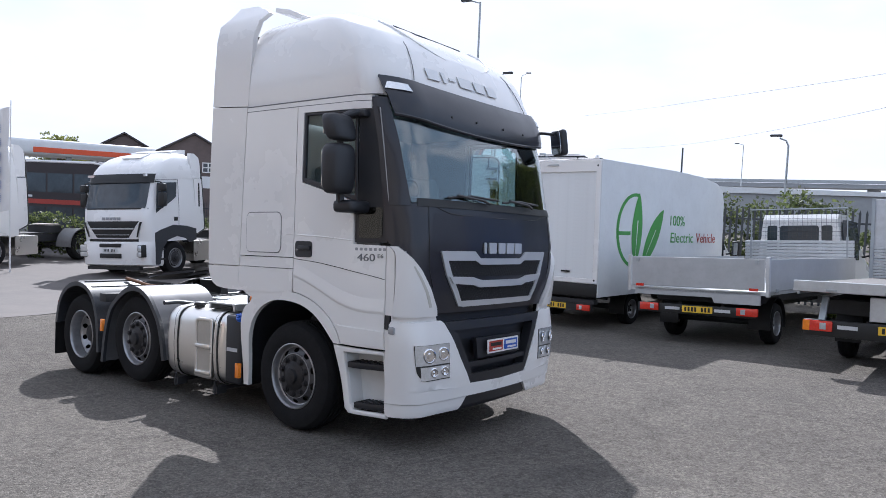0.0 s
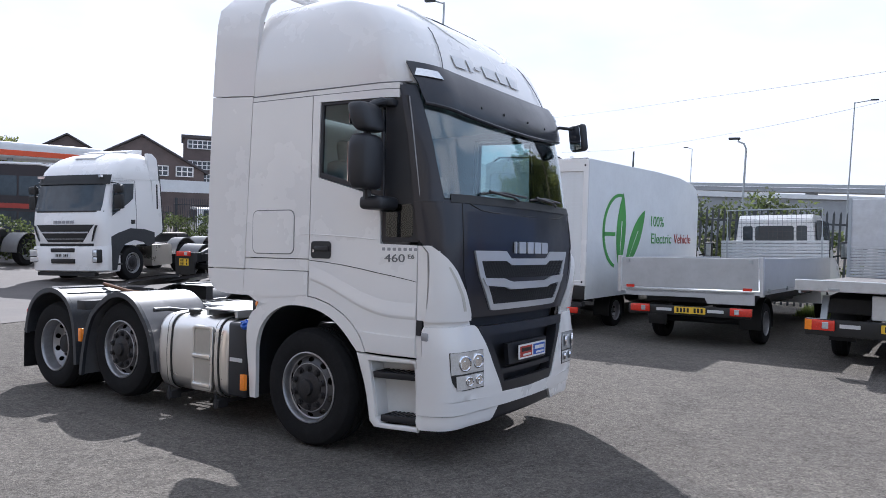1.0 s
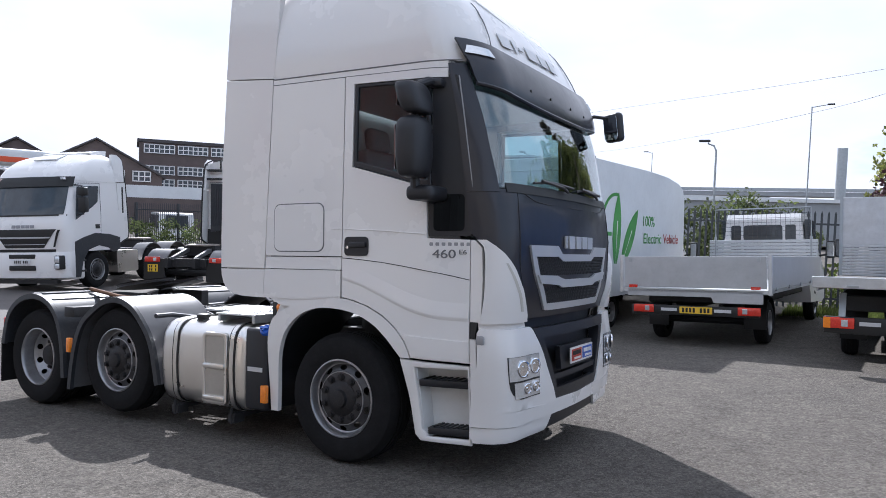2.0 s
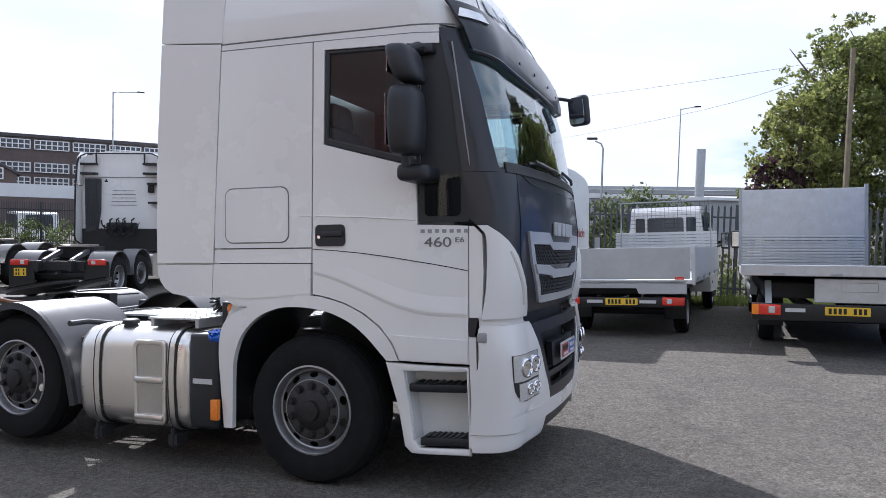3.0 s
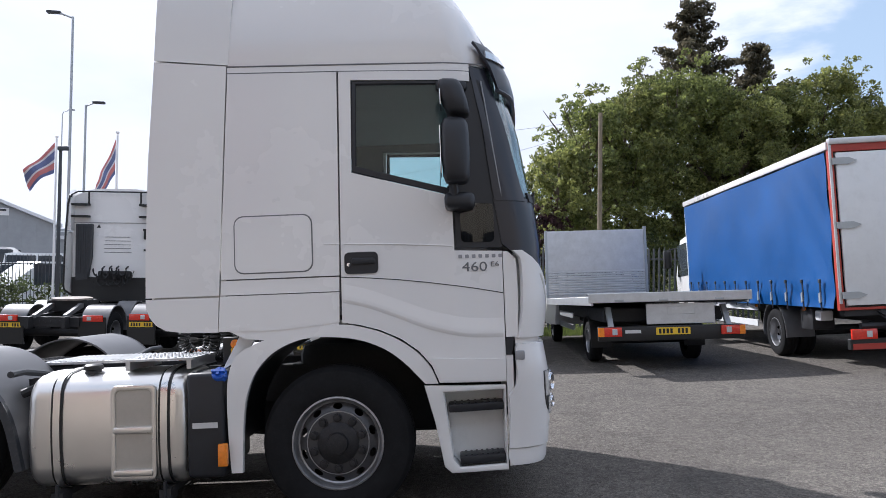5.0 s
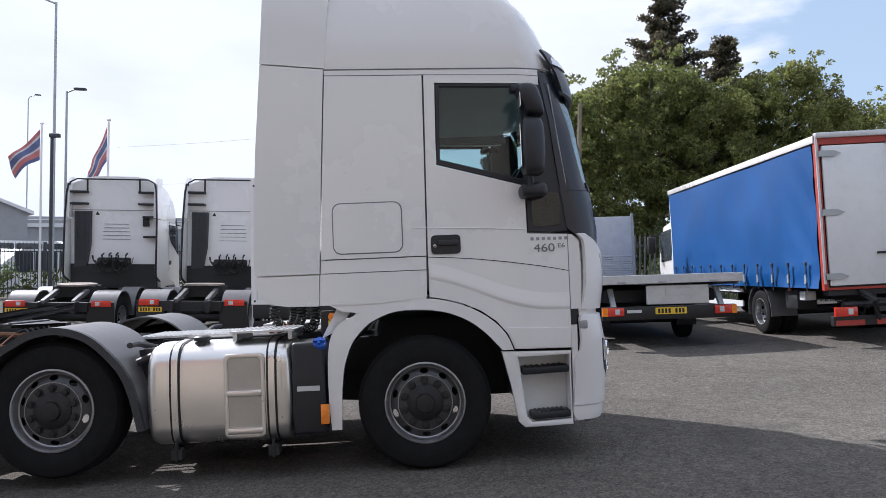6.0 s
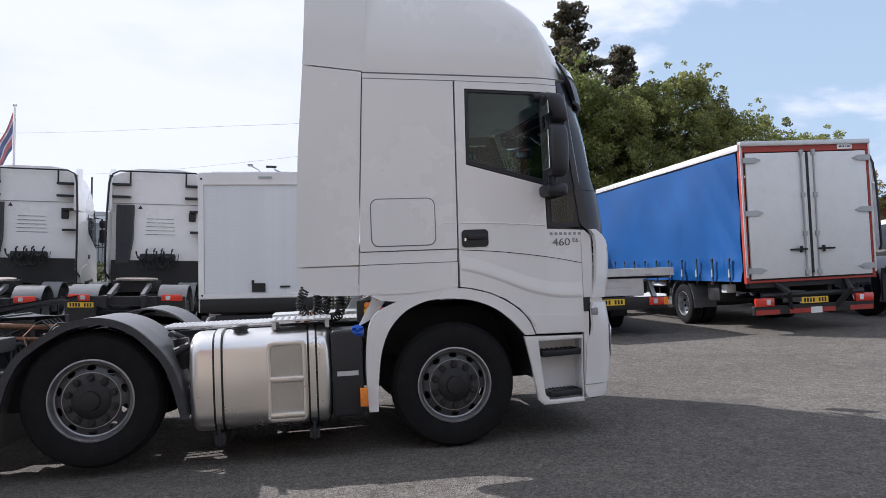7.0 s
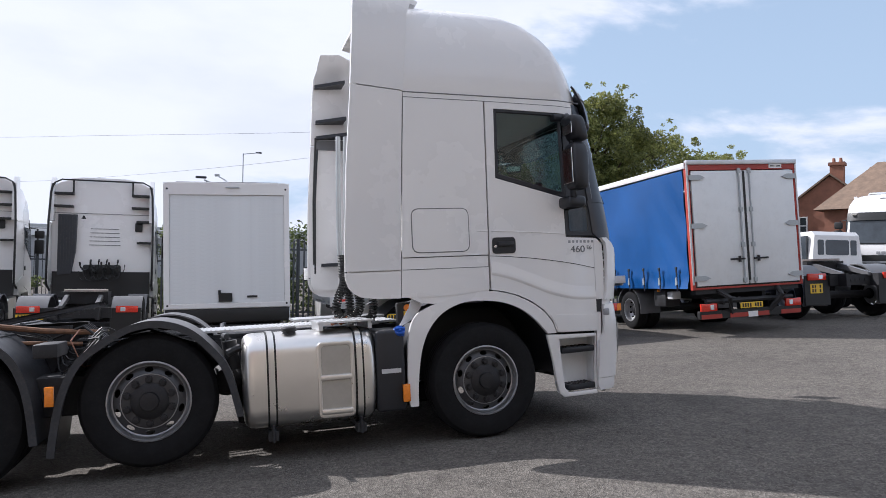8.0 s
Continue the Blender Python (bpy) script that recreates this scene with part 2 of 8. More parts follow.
def prism(bm, pts, axis, d0, d1, holes=()):
    """A flat outline, with holes, drawn out along an axis."""
    if not holes:
        lo = [bm.verts.new(lay(axis, a, b, d0)) for a, b in pts]
        hi = [bm.verts.new(lay(axis, a, b, d1)) for a, b in pts]
        n = len(pts)
        bm.faces.new(lo)
        bm.faces.new(hi[::-1])
        for i in range(n):
            bm.faces.new((lo[i], lo[(i + 1) % n], hi[(i + 1) % n], hi[i]))
        return bm
    edges = []
    for ring in (pts, *holes):
        vs = [bm.verts.new(lay(axis, a, b, d0)) for a, b in ring]
        edges += [bm.edges.new((vs[i], vs[(i + 1) % len(vs)])) for i in range(len(vs))]
    fill = bmesh.ops.triangle_fill(bm, use_beauty=True, use_dissolve=False, edges=edges)
    faces = [g for g in fill["geom"] if isinstance(g, bmesh.types.BMFace)]
    ex = bmesh.ops.extrude_face_region(bm, geom=faces)
    vs = [g for g in ex["geom"] if isinstance(g, bmesh.types.BMVert)]
    k = "xyz".index(axis)
    for v in vs:
        v.co[k] = d1
    return bm


def tube(bm, pts, r, n=8, r2=None):
    pts = [Vector(p) for p in pts]
    rings = []
    for i, p in enumerate(pts):
        way = (pts[min(i + 1, len(pts) - 1)] - pts[max(i - 1, 0)]).normalized()
        side = way.cross(Vector((0, 0, 1)) if abs(way.z) < 0.95 else Vector((1, 0, 0))).normalized()
        up = side.cross(way)
        rad = r if r2 is None else r + (r2 - r) * i / (len(pts) - 1)
        rings.append([bm.verts.new(p + rad * (math.cos(2 * math.pi * k / n) * side + math.sin(2 * math.pi * k / n) * up)) for k in range(n)])
    for a, b in zip(rings, rings[1:]):
        for k in range(n):
            bm.faces.new((a[k], a[(k + 1) % n], b[(k + 1) % n], b[k]))
    bm.faces.new(rings[0][::-1])
    bm.faces.new(rings[-1])
    return bm


def lathe(bm, prof, n=32, c=(0, 0, 0), axis="y", cap=True):
    """Turns (radius, along) round an axis."""
    rings = []
    for r, a in prof:
        ring = []
        for k in range(n):
            u, v = r * math.cos(2 * math.pi * k / n), r * math.sin(2 * math.pi * k / n)
            p = {"y": (u, a, v), "x": (a, u, v), "z": (u, v, a)}[axis]
            ring.append(bm.verts.new((c[0] + p[0], c[1] + p[1], c[2] + p[2])))
        rings.append(ring)
    for a, b in zip(rings, rings[1:]):
        for k in range(n):
            bm.faces.new((a[k], a[(k + 1) % n], b[(k + 1) % n], b[k]))
    if cap and prof[0][0] > 1e-4:
        bm.faces.new(rings[0][::-1])
    if cap and prof[-1][0] > 1e-4:
        bm.faces.new(rings[-1])
    bmesh.ops.remove_doubles(bm, verts=bm.verts[:], dist=1e-5)
    return bm


def loft(bm, secs, closed=True, cap=True):
    rows = [[bm.verts.new(p) for p in s] for s in secs]
    n = len(rows[0])
    for a, b in zip(rows, rows[1:]):
        for k in range(n if closed else n - 1):
            bm.faces.new((a[k], a[(k + 1) % n], b[(k + 1) % n], b[k]))
    if cap and closed:
        bm.faces.new(rows[0][::-1])
        bm.faces.new(rows[-1])
    return bm


def shell(bm, grid, thick, inner=None):
    """A curved sheet from a grid of places, given thickness against its normals."""
    rows = [[bm.verts.new(p) for p in r] for r in grid]
    for a, b in zip(rows, rows[1:]):
        for k in range(len(a) - 1):
            bm.faces.new((a[k], a[k + 1], b[k + 1], b[k]))
    if inner is None:
        bmesh.ops.recalc_face_normals(bm, faces=bm.faces[:])
        bmesh.ops.solidify(bm, geom=bm.faces[:], thickness=thick)
        return bm
    back = [[bm.verts.new(p) for p in r] for r in inner]
    for a, b in zip(back, back[1:]):
        for k in range(len(a) - 1):
            bm.faces.new((a[k], b[k], b[k + 1], a[k + 1]))
    rim = lambda g: g[0] + [r[-1] for r in g[1:]] + g[-1][-2::-1] + [r[0] for r in g[-2:0:-1]]
    f, q = rim(rows), rim(back)
    for k in range(len(f)):
        bm.faces.new((f[k], q[k], q[(k + 1) % len(f)], f[(k + 1) % len(f)]))
    return bm


def rounded(x0, z0, x1, z1, r, n=4):
    out = []
    for cx, cz, a0 in ((x1 - r, z1 - r, 0), (x0 + r, z1 - r, 90), (x0 + r, z0 + r, 180), (x1 - r, z0 + r, 270)):
        for i in range(n + 1):
            a = radians(a0 + 90 * i / n)
            out.append((cx + r * math.cos(a), cz + r * math.sin(a)))
    return out


def lerp_table(tab, v):
    return float(np.interp(v, [a for a, _ in tab], [b for _, b in tab]))


def letters(name, body, size, material, parent, m, depth=0.002, squash=1.0, label=""):
    """Raised lettering as a mesh under its thing."""
    cu = bpy.data.curves.new(name, 'FONT')
    cu.body, cu.size, cu.extrude = body, size, depth
    cu.align_x, cu.align_y = 'CENTER', 'CENTER'
    tmp = bpy.data.objects.new(name, cu)
    scene.collection.objects.link(tmp)
    dg = bpy.context.evaluated_depsgraph_get()
    me = bpy.data.meshes.new_from_object(tmp.evaluated_get(dg))
    bpy.data.objects.remove(tmp)
    me.materials.clear()
    me.materials.append(M[material])
    ob = new(name, me)
    ob.parent = parent
    ob.matrix_basis = m @ Matrix.Diagonal((squash, 1, 1, 1))
    if label:
        ob["label"] = label
    return ob


def bars(name, parent, m, w, h, count, material="ink"):
    """Plain bars in place of a plate's characters, each a part."""
    cw = w / count
    for i in range(count):
        if i != count // 2:
            bm = B()
            box(bm, (-w / 2 + cw * (i + 0.5), 0, 0.001), (cw * 0.62, h, 0.002))
            part("plate_bar", bm, material, parent, m=m, smooth=0)


def yard(x, y):
    """Height of the yard: it climbs to the right and falls gently away from the camera, with a level strip behind the lorry."""
    if x > 9:
        s = 0.0521 * (9 + 3 * (1 - math.exp(-(x - 9) / 3)))
    elif x > -4.5:
        s = 0.0521 * x
    elif x > -14:
        s = -0.2345 + 0.03 * (x + 4.5)
    else:
        s = -0.5195 - 0.03 * (1 - math.exp((x + 14) / 1.5))
    w = min(max((x + 4.0) / 4.0, 0.0), 1.0)
    w = w * w * (3 - 2 * w)
    if y < 1:
        t = max(y, -9.0)
    elif y < 5:
        t = 1 + 0.12 * (y - 1)
    else:
        t = 1.48 + 0.9 * w * (y - 5 if y < 13 else 8 + 2 * (1 - math.exp(-(y - 13) / 2)))
    q = min(max((x - 4.5) / 3.5, 0.0), 1.0)
    v = min(max((y - 13) / 3.5, 0.0), 1.0) * min(max((-5 - x) / 4, 0.0), 1.0)
    s += 0.5 * v * v * (3 - 2 * v)
    return s - 0.0371 * t + 0.07 * q * q * (3 - 2 * q)


def place(x, y, yaw, up=0.0, run=6.0, lean=0.0, size=1.0):
    """A pose standing on the yard, tipped with its fall along the heading and leaning across it."""
    c, s = math.cos(radians(yaw)), math.sin(radians(yaw))
    z0, z1 = yard(x, y), yard(x + run * c, y + run * s)
    return pose(x, y, z0 + up, 0, 0, yaw) @ pose(0, 0, 0, 0, -math.degrees(math.atan2(z1 - z0, run)), 0) @ pose(0, 0, 0, lean) @ Matrix.Diagonal((size, size, size, 1))


def boards(name, parent, bm, material, places, label=""):
    """Alike pieces as parts on one mesh."""
    first = part(name, bm, material, parent, label, m=Matrix.Translation(places[0]))
    for p in places[1:]:
        q = new(name, first.data)
        q.parent = parent
        q.matrix_basis = Matrix.Translation(p)
    return first


# ---- wheels ----
def build_wheel(parent, place, side, style="disc", r=0.5, w=0.30, detail=True):
    """One wheel under a thing. side -1: its face looks to -y. style: disc (flat steer disc) or deep (dual, dished)."""
    n = 48 if detail else 28
    s = side
    wb = B()
    lathe(wb, [(0.292, 0.10), (0.30, 0.135), (0.345, 0.15), (0.42, 0.152), (0.465, 0.138), (0.485, 0.11), (0.497, 0.085),
               (0.497, 0.065), (0.486, 0.062), (0.486, 0.05), (0.5, 0.047), (0.5, 0.02), (0.488, 0.017), (0.488, 0.002), (0.5, -0.002),
               (0.5, -0.03), (0.488, -0.033), (0.488, -0.045), (0.5, -0.05), (0.497, -0.085), (0.485, -0.11), (0.465, -0.138), (0.42, -0.152),
               (0.345, -0.15), (0.29, -0.12)], n, cap=False)
    k = r / 0.5
    mt = Matrix.Translation(place) @ Matrix.Diagonal((k, s * w / 0.30, k, 1))
    tyre = part("tyre", wb, "rubber", parent, m=mt)
    tyre.name = "wheel_tyre"
    rb = B()
    deep = style == "deep"
    d0 = 0.02 if deep else 0.085          # depth of the disc's rim side
    d1 = -0.06 if deep else 0.125         # its bolting face
    # rim flange and barrel
    prof = [(0.302, 0.128), (0.300, 0.142), (0.290, 0.145), (0.282, 0.135), (0.278, 0.115), (0.268, d0 + 0.005), (0.258, d0)]
    lathe(rb, prof, n, cap=False)
    rim = part("rim", rb, "steel", tyre, "painted steel wheel rim")
    # the pierced disc
    rb = B()
    rings = [(0.258, d0), (0.252, d0 + (d1 - d0) * 0.15), (0.222, d0 + (d1 - d0) * 0.6), (0.208, d0 + (d1 - d0) * 0.8), (0.192, d0 + (d1 - d0) * 0.97), (0.185, d1), (0.10, d1)]
    def depth(q):
        for (q0, a0), (q1, a1) in zip(rings, rings[1:]):
            if q1 <= q <= q0:
                return a0 + (a1 - a0) * (q0 - q) / (q0 - q1)
        return d1
    na = 60
    bm = B()
    for h in range(10):
        ring_in, ring_out = [], []
        for i in range(24):
            a = 2 * math.pi * i / 24
            ca, sa = math.cos(a), math.sin(a)
            f = min(1 / max(abs(ca), 1e-6), 1 / max(abs(sa), 1e-6))
            for lst, da, dr in ((ring_in, ca * 0.135, sa * 0.0185), (ring_out, ca * f * math.pi / 10, sa * f * 0.025)):
                q = 0.233 + dr
                w_ = 2 * math.pi * (h + 0.5) / 10 + da
                lst.append(bm.verts.new((q * math.cos(w_), depth(q), q * math.sin(w_))))
        for i in range(24):
            bm.faces.new((ring_in[i], ring_in[(i + 1) % 24], ring_out[(i + 1) % 24], ring_out[i]))
    bmesh.ops.remove_doubles(bm, verts=bm.verts, dist=0.0004)
    bmesh.ops.recalc_face_normals(bm, faces=bm.faces)
    part("wheel_disc", bm, "steel" if deep else "wheelgrey", tyre, "steel disc with oval hand holes")
    bm = B()
    lathe(bm, [(0.2085, depth(0.2085))] + rings[4:], na, cap=False)
    part("disc_centre", bm, "steel" if deep else "disc", tyre, "bolting face of the disc")
    if not deep:
        bm = B()
        lathe(bm, [(0.206, depth(0.206) + 0.001), (0.203, depth(0.203) + 0.006), (0.198, depth(0.198) + 0.004)], na, cap=False)
        part("disc_ring", bm, "steel", tyre)
    hb = B()
    if deep:
        lathe(hb, [(0.12, d1 - 0.01), (0.118, d1 + 0.05), (0.10, d1 + 0.09), (0.08, d1 + 0.10), (0.0, d1 + 0.10)], 20)
    else:
        lathe(hb, [(0.138, d1 - 0.02), (0.136, d1 + 0.006), (0.125, d1 + 0.012), (0.10, d1 + 0.02), (0.072, d1 + 0.026), (0.066, d1 + 0.05), (0.03, d1 + 0.056), (0.0, d1 + 0.056)], 24)
    part("hub", hb, "hub", tyre, "dark greasy hub")
    if detail:
        for i in range(10):
            nb = B()
            a = 2 * math.pi * (i + 0.5) / 10
            c = (0.163 * math.cos(a), d1, 0.163 * math.sin(a))
            lathe(nb, [(0.031, 0.0), (0.030, 0.008), (0.023, 0.010), (0.021, 0.028), (0.0, 0.032)], 8, c)
            part("wheel_nut", nb, "hub", tyre)
    return tyre


def mudguard(parent, cx, cz, y0, y1, r0, r1, a0, a1, material, flap=0.0, ribs=False, name="mudguard"):
    bm = B()
    n = 22
    secs = []
    for i in range(n + 1):
        a = radians(a0 + (a1 - a0) * i / n)
        ca, sa = math.cos(a), math.sin(a)
        rr = r1 + (0.012 if ribs and i % 4 == 2 else 0)
        secs.append([(cx + r0 * ca, y0, cz + r0 * sa), (cx + rr * ca, y0, cz + rr * sa), (cx + rr * ca, y1, cz + rr * sa), (cx + r0 * ca, y1, cz + r0 * sa)])
    loft(bm, secs)
    bevel(bm, 0.006, 1)
    return part(name, bm, material, parent)


def guard_along(parent, pts, y0, y1, thick, material, name="mudguard"):
    """A mudguard bent along a side view, its thickness towards the wheel."""
    line = curve(pts, 3)
    secs = []
    for i, p in enumerate(line):
        a, b = line[max(i - 1, 0)], line[min(i + 1, len(line) - 1)]
        d = Vector((b[0] - a[0], b[1] - a[1])).normalized()
        q = (p[0] - d.y * thick, p[1] + d.x * thick)
        secs.append([(q[0], y0, q[1]), (p[0], y0, p[1]), (p[0], y1, p[1]), (q[0], y1, q[1])])
    bm = B()
    loft(bm, secs)
    bevel(bm, 0.006, 1, 50)
    return part(name, bm, material, parent)


# ---- the lorry's cab surface ----
FRONT = [(0.2, 1.31), (0.32, 1.385), (0.6, 1.415), (0.9, 1.41), (1.1, 1.38), (1.3, 1.41), (1.7, 1.425), (2.0, 1.40), (2.05, 1.385), (2.5, 1.31), (2.9, 1.20), (3.0, 1.17)]
HALF = 1.245


def cab_at(u, z, out=0.0, w=HALF, f=None):
    """A place on the cab's skin: u runs from the middle of the nose round the corner and back along the side."""
    f = lerp_table(FRONT, z) if f is None else f
    a = abs(u)
    if a < 0.9:
        x, y, nx, ny = f - 0.055 * (a / 0.9) ** 2, a * w / HALF, 1.0, 0.12 * a
    elif a < 1.35:
        q = radians(90 * (a - 0.9) / 0.45)
        sq = min(1.0, max(0.0, (2.1 - z) / 0.5))          # squarer below the glass
        x = f - 0.055 - 0.27 * max(0.0, 1 - math.cos(q)) ** (1 + 0.3 * sq)
        y = (0.9 + (HALF - 0.9) * max(0.0, math.sin(q)) ** (1 - 0.18 * sq)) * w / HALF
        nx, ny = math.cos(q), math.sin(q)
    else:
        x, y, nx, ny = f - 0.325 - (a - 1.35), w, 0.0, 1.0
    k = math.copysign(1, u)
    ln = math.hypot(nx, ny)
    return (x + out * nx / ln, k * (y + out * ny / ln), z)


def cab_sheet(rows, nu=14, thick=0.02, out=0.0, zs=None, w=HALF):
    """A panel of the nose: rows of (z, u0, u1) from below upwards, made smooth between."""
    zt = [r[0] for r in rows]
    levels = zs or zt
    bm = B()
    grid, back = [], []
    for z in levels:
        a = float(np.interp(z, zt, [r[1] for r in rows]))
        b = float(np.interp(z, zt, [r[2] for r in rows]))
        grid.append([cab_at(a + (b - a) * i / nu, z, out, w) for i in range(nu + 1)])
        back.append([cab_at(a + (b - a) * i / nu, z, out - thick, w) for i in range(nu + 1)])
    shell(bm, grid, thick, back)
    return bm


def curve(pts, n):
    """Points with n steps to each gap, along a smooth curve through them."""
    out = []
    for i in range(len(pts) - 1):
        p0, p1, p2, p3 = (Vector(pts[min(max(j, 0), len(pts) - 1)]) for j in (i - 1, i, i + 1, i + 2))
        for q in range(n):
            t = q / n
            out.append(tuple(0.5 * (2 * p1 + (p2 - p0) * t + (2 * p0 - 5 * p1 + 4 * p2 - p3) * t * t + (3 * p1 - p0 - 3 * p2 + p3) * t ** 3)))
    return out + [tuple(pts[-1])]


def fine(z0, z1, n):
    return [z0 + (z1 - z0) * i / n for i in range(n + 1)]


def flip(rows):
    return [(z, -b, -a) for z, a, b in rows]


LORRY = thing("tractor_unit", LEVEL, "white three-axle high-roof tractor unit with black nose parked on tarmac", "lorry")


# height, nose, half width and rear of the high roof
ROOF = [(2.955, 1.16, 1.235, -0.645), (3.02, 1.15, 1.243, -0.640), (3.12, 1.115, 1.242, -0.635), (3.25, 1.045, 1.236, -0.625), (3.38, 0.955, 1.223, -0.615), (3.5, 0.84, 1.20, -0.605), (3.60, 0.71, 1.165, -0.595), (3.68, 0.56, 1.10, -0.585), (3.75, 0.36, 0.985, -0.575), (3.80, 0.14, 0.81, -0.565), (3.83, -0.1, 0.5, -0.555), (3.84, -0.25, 0.25, -0.545)]


def roof_at(u, z, out):
    f = lerp_table([(q[0], q[1]) for q in ROOF], z)
    return cab_at(u, z, out, lerp_table([(q[0], q[2]) for q in ROOF], z), f)


def hero_cab(L):
    # dark inner body behind the seams
    bm = B()
    prism(bm, [(-0.70, 2.93), (0.95, 2.90), (0.98, 2.80), (0.13, 2.83), (0.13, 2.20), (0.80, 2.0), (1.0, 1.98), (1.0, 1.2), (0.60, 1.06), (0.35, 1.25), (0.0, 1.31), (-0.69, 1.33)], "y", -1.205, -1.17)
    part("side_wall", bm, "gasket", L)
    bm = B()
    prism(bm, [(-0.70, 2.93), (0.95, 2.90), (0.98, 2.80), (0.13, 2.83), (0.13, 2.20), (0.80, 2.0), (1.0, 1.98), (1.0, 1.2), (0.60, 1.06), (0.35, 1.25), (0.0, 1.31), (-0.69, 1.33)], "y", 1.205, 1.17)
    part("side_wall", bm, "gasket", L)
    bm = B()
    box(bm, (-0.70, 0, 2.10), (0.05, 2.36, 1.66))
    bevel(bm, 0.02)
    for k in range(5):
        box(bm, (-0.735, 0.2, 1.75 + 0.14 * k), (0.02, 1.1, 0.03))
    part("rear_wall", bm, "offwhite", L, "off-white pressed cab back")
    bm = B()
    box(bm, (0.17, 0, 1.30), (1.70, 2.3, 0.06))
    part("cab_floor", bm, "chassis", L)
    # inside: dashboard, seats, headlining
    bm = B()
    prism(bm, [(1.30, 1.95), (1.28, 2.06), (1.0, 2.10), (0.78, 2.02), (0.75, 1.6), (1.3, 1.6)], "y", -1.05, 1.05)
    bevel(bm, 0.03)
    part("dashboard", bm, "interior", L, "dark grey dashboard")
    for y in (-0.62, 0.62):
        bm = B()
        box(bm, (0.25, y, 1.72), (0.52, 0.52, 0.16))
        box(bm, (-0.02, y, 2.08), (0.15, 0.50, 0.66), Matrix.Rotation(radians(-10), 4, 'Y'))
        box(bm, (-0.08, y, 2.50), (0.10, 0.28, 0.20), Matrix.Rotation(radians(-10), 4, 'Y'))
        bevel(bm, 0.05, 3)
        part("seat", bm, "interior", L, "dark cloth driving seat")
    bm = B()
    lathe(bm, [(0.205, -0.015), (0.225, 0.0), (0.205, 0.015), (0.19, 0.0), (0.205, -0.015)], 28, axis="x")
    box(bm, (0, 0, 0), (0.02, 0.40, 0.035))
    part("steering_wheel", bm, "black", L, m=pose(0.72, -0.62, 2.08, 0, 35, 0))
    bm = B()
    box(bm, (0.15, 0, 2.905), (1.55, 2.3, 0.03))
    part("headlining", bm, "palecloth", L)

    for k in (-1, 1):
        def side(name, pts, mat_, label="", d=0.035, off=0.0, holes=(), bev=0.008):
            b_ = B()
            prism(b_, pts, "y", k * (1.21 + off), k * (1.21 + off + d), holes)
            bevel(b_, bev, 2)
            return part(name, b_, mat_, L, label)

        g = 0.006
        side("sleeper_panel", [(-0.638, 2.889), (0.07, 2.873), (0.07 - g, 2.4), (0.052, 1.555), (-0.705, 1.555), (-0.69, 1.9), (-0.66, 2.5)], "white", "white sleeper side panel")
        side("sleeper_band", [(-0.708, 1.547), (0.05, 1.547), (0.048, 1.455), (-0.712, 1.455)], "white", d=0.030)
        side("sleeper_skirt", [(-0.713, 1.449), (-0.3, 1.449), (0.048, 1.449), (0.045, 1.26), (-0.2, 1.232), (-0.4, 1.222), (-0.725, 1.226)], "white", d=0.038)
        lb = B()
        prism(lb, rounded(-0.618, 1.585, -0.112, 1.958, 0.06), "y", k * 1.243, k * 1.2465)
        part("locker_gap", lb, "gasket", L)
        lb = B()
        prism(lb, rounded(-0.610, 1.593, -0.120, 1.950, 0.055), "y", k * 1.243, k * 1.250)
        bevel(lb, 0.003, 1)
        part("locker_door", lb, "white", L, "white flush locker door")
        # side deflectors behind the cab
        side("side_deflector", [(-1.088, 2.965), (-0.645, 2.94), (-0.672, 2.45), (-0.70, 1.9), (-0.72, 1.455), (-1.182, 1.455), (-1.176, 1.7), (-1.145, 2.3)], "white", "white side air deflector", bev=0.012)
        side("deflector_skirt", [(-1.183, 1.445), (-0.722, 1.445), (-0.73, 1.222), (-0.95, 1.228), (-1.06, 1.245), (-1.12, 1.28), (-1.16, 1.33), (-1.18, 1.39)], "white", bev=0.012)
        bb = B()
        prism(bb, [(-1.155, 1.38), (-1.12, 1.31), (-0.70, 1.30), (-0.68, 1.62), (-1.155, 1.62)], "y", k * 1.185, k * 1.207)
        part("deflector_backing", bb, "white", L)
        bb = B()
        prism(bb, [(-1.03, 2.92), (-0.59, 2.90), (-0.58, 3.02), (-1.03, 3.02)], "y", k * 1.18, k * 1.207)
        part("deflector_backing", bb, "gasket", L)
        # a rubber edge and bracing on the inner face
        bm = B()
        tube(bm, [(-1.10, k * 1.19, 1.5), (-1.07, k * 1.19, 2.3), (-1.02, k * 1.19, 2.93)], 0.012, 6)
        part("deflector_brace", bm, "black", L)
        for z in (1.575, 3.03, 3.21, 3.62):
            bm = B()
            prism(bm, [(-0.72, k * 0.95), (-0.72, k * 1.2), (-1.03, k * 1.2), (-1.03, k * 1.12)], "z", z, z + 0.035)
            part("deflector_bracket", bm, "black", L)
        # upper deflector
        ub = B()
        secs = []
        for z, xr, xf, y in ((2.976, -1.088, -0.635, 1.245), (3.3, -1.065, -0.605, 1.245), (3.6, -1.045, -0.575, 1.243), (3.74, -1.03, -0.52, 1.225), (3.82, -1.0, -0.45, 1.16), (3.88, -0.99, -0.56, 1.11), (3.96, -0.97, -0.76, 1.05)):
            zf = z - 0.028 if z < 3.0 else z
            secs.append([(xr, k * y, z), (xf, k * y, zf), (xf, k * (y - 0.05), zf), (xr, k * (y - 0.05), z)])
        loft(ub, secs)
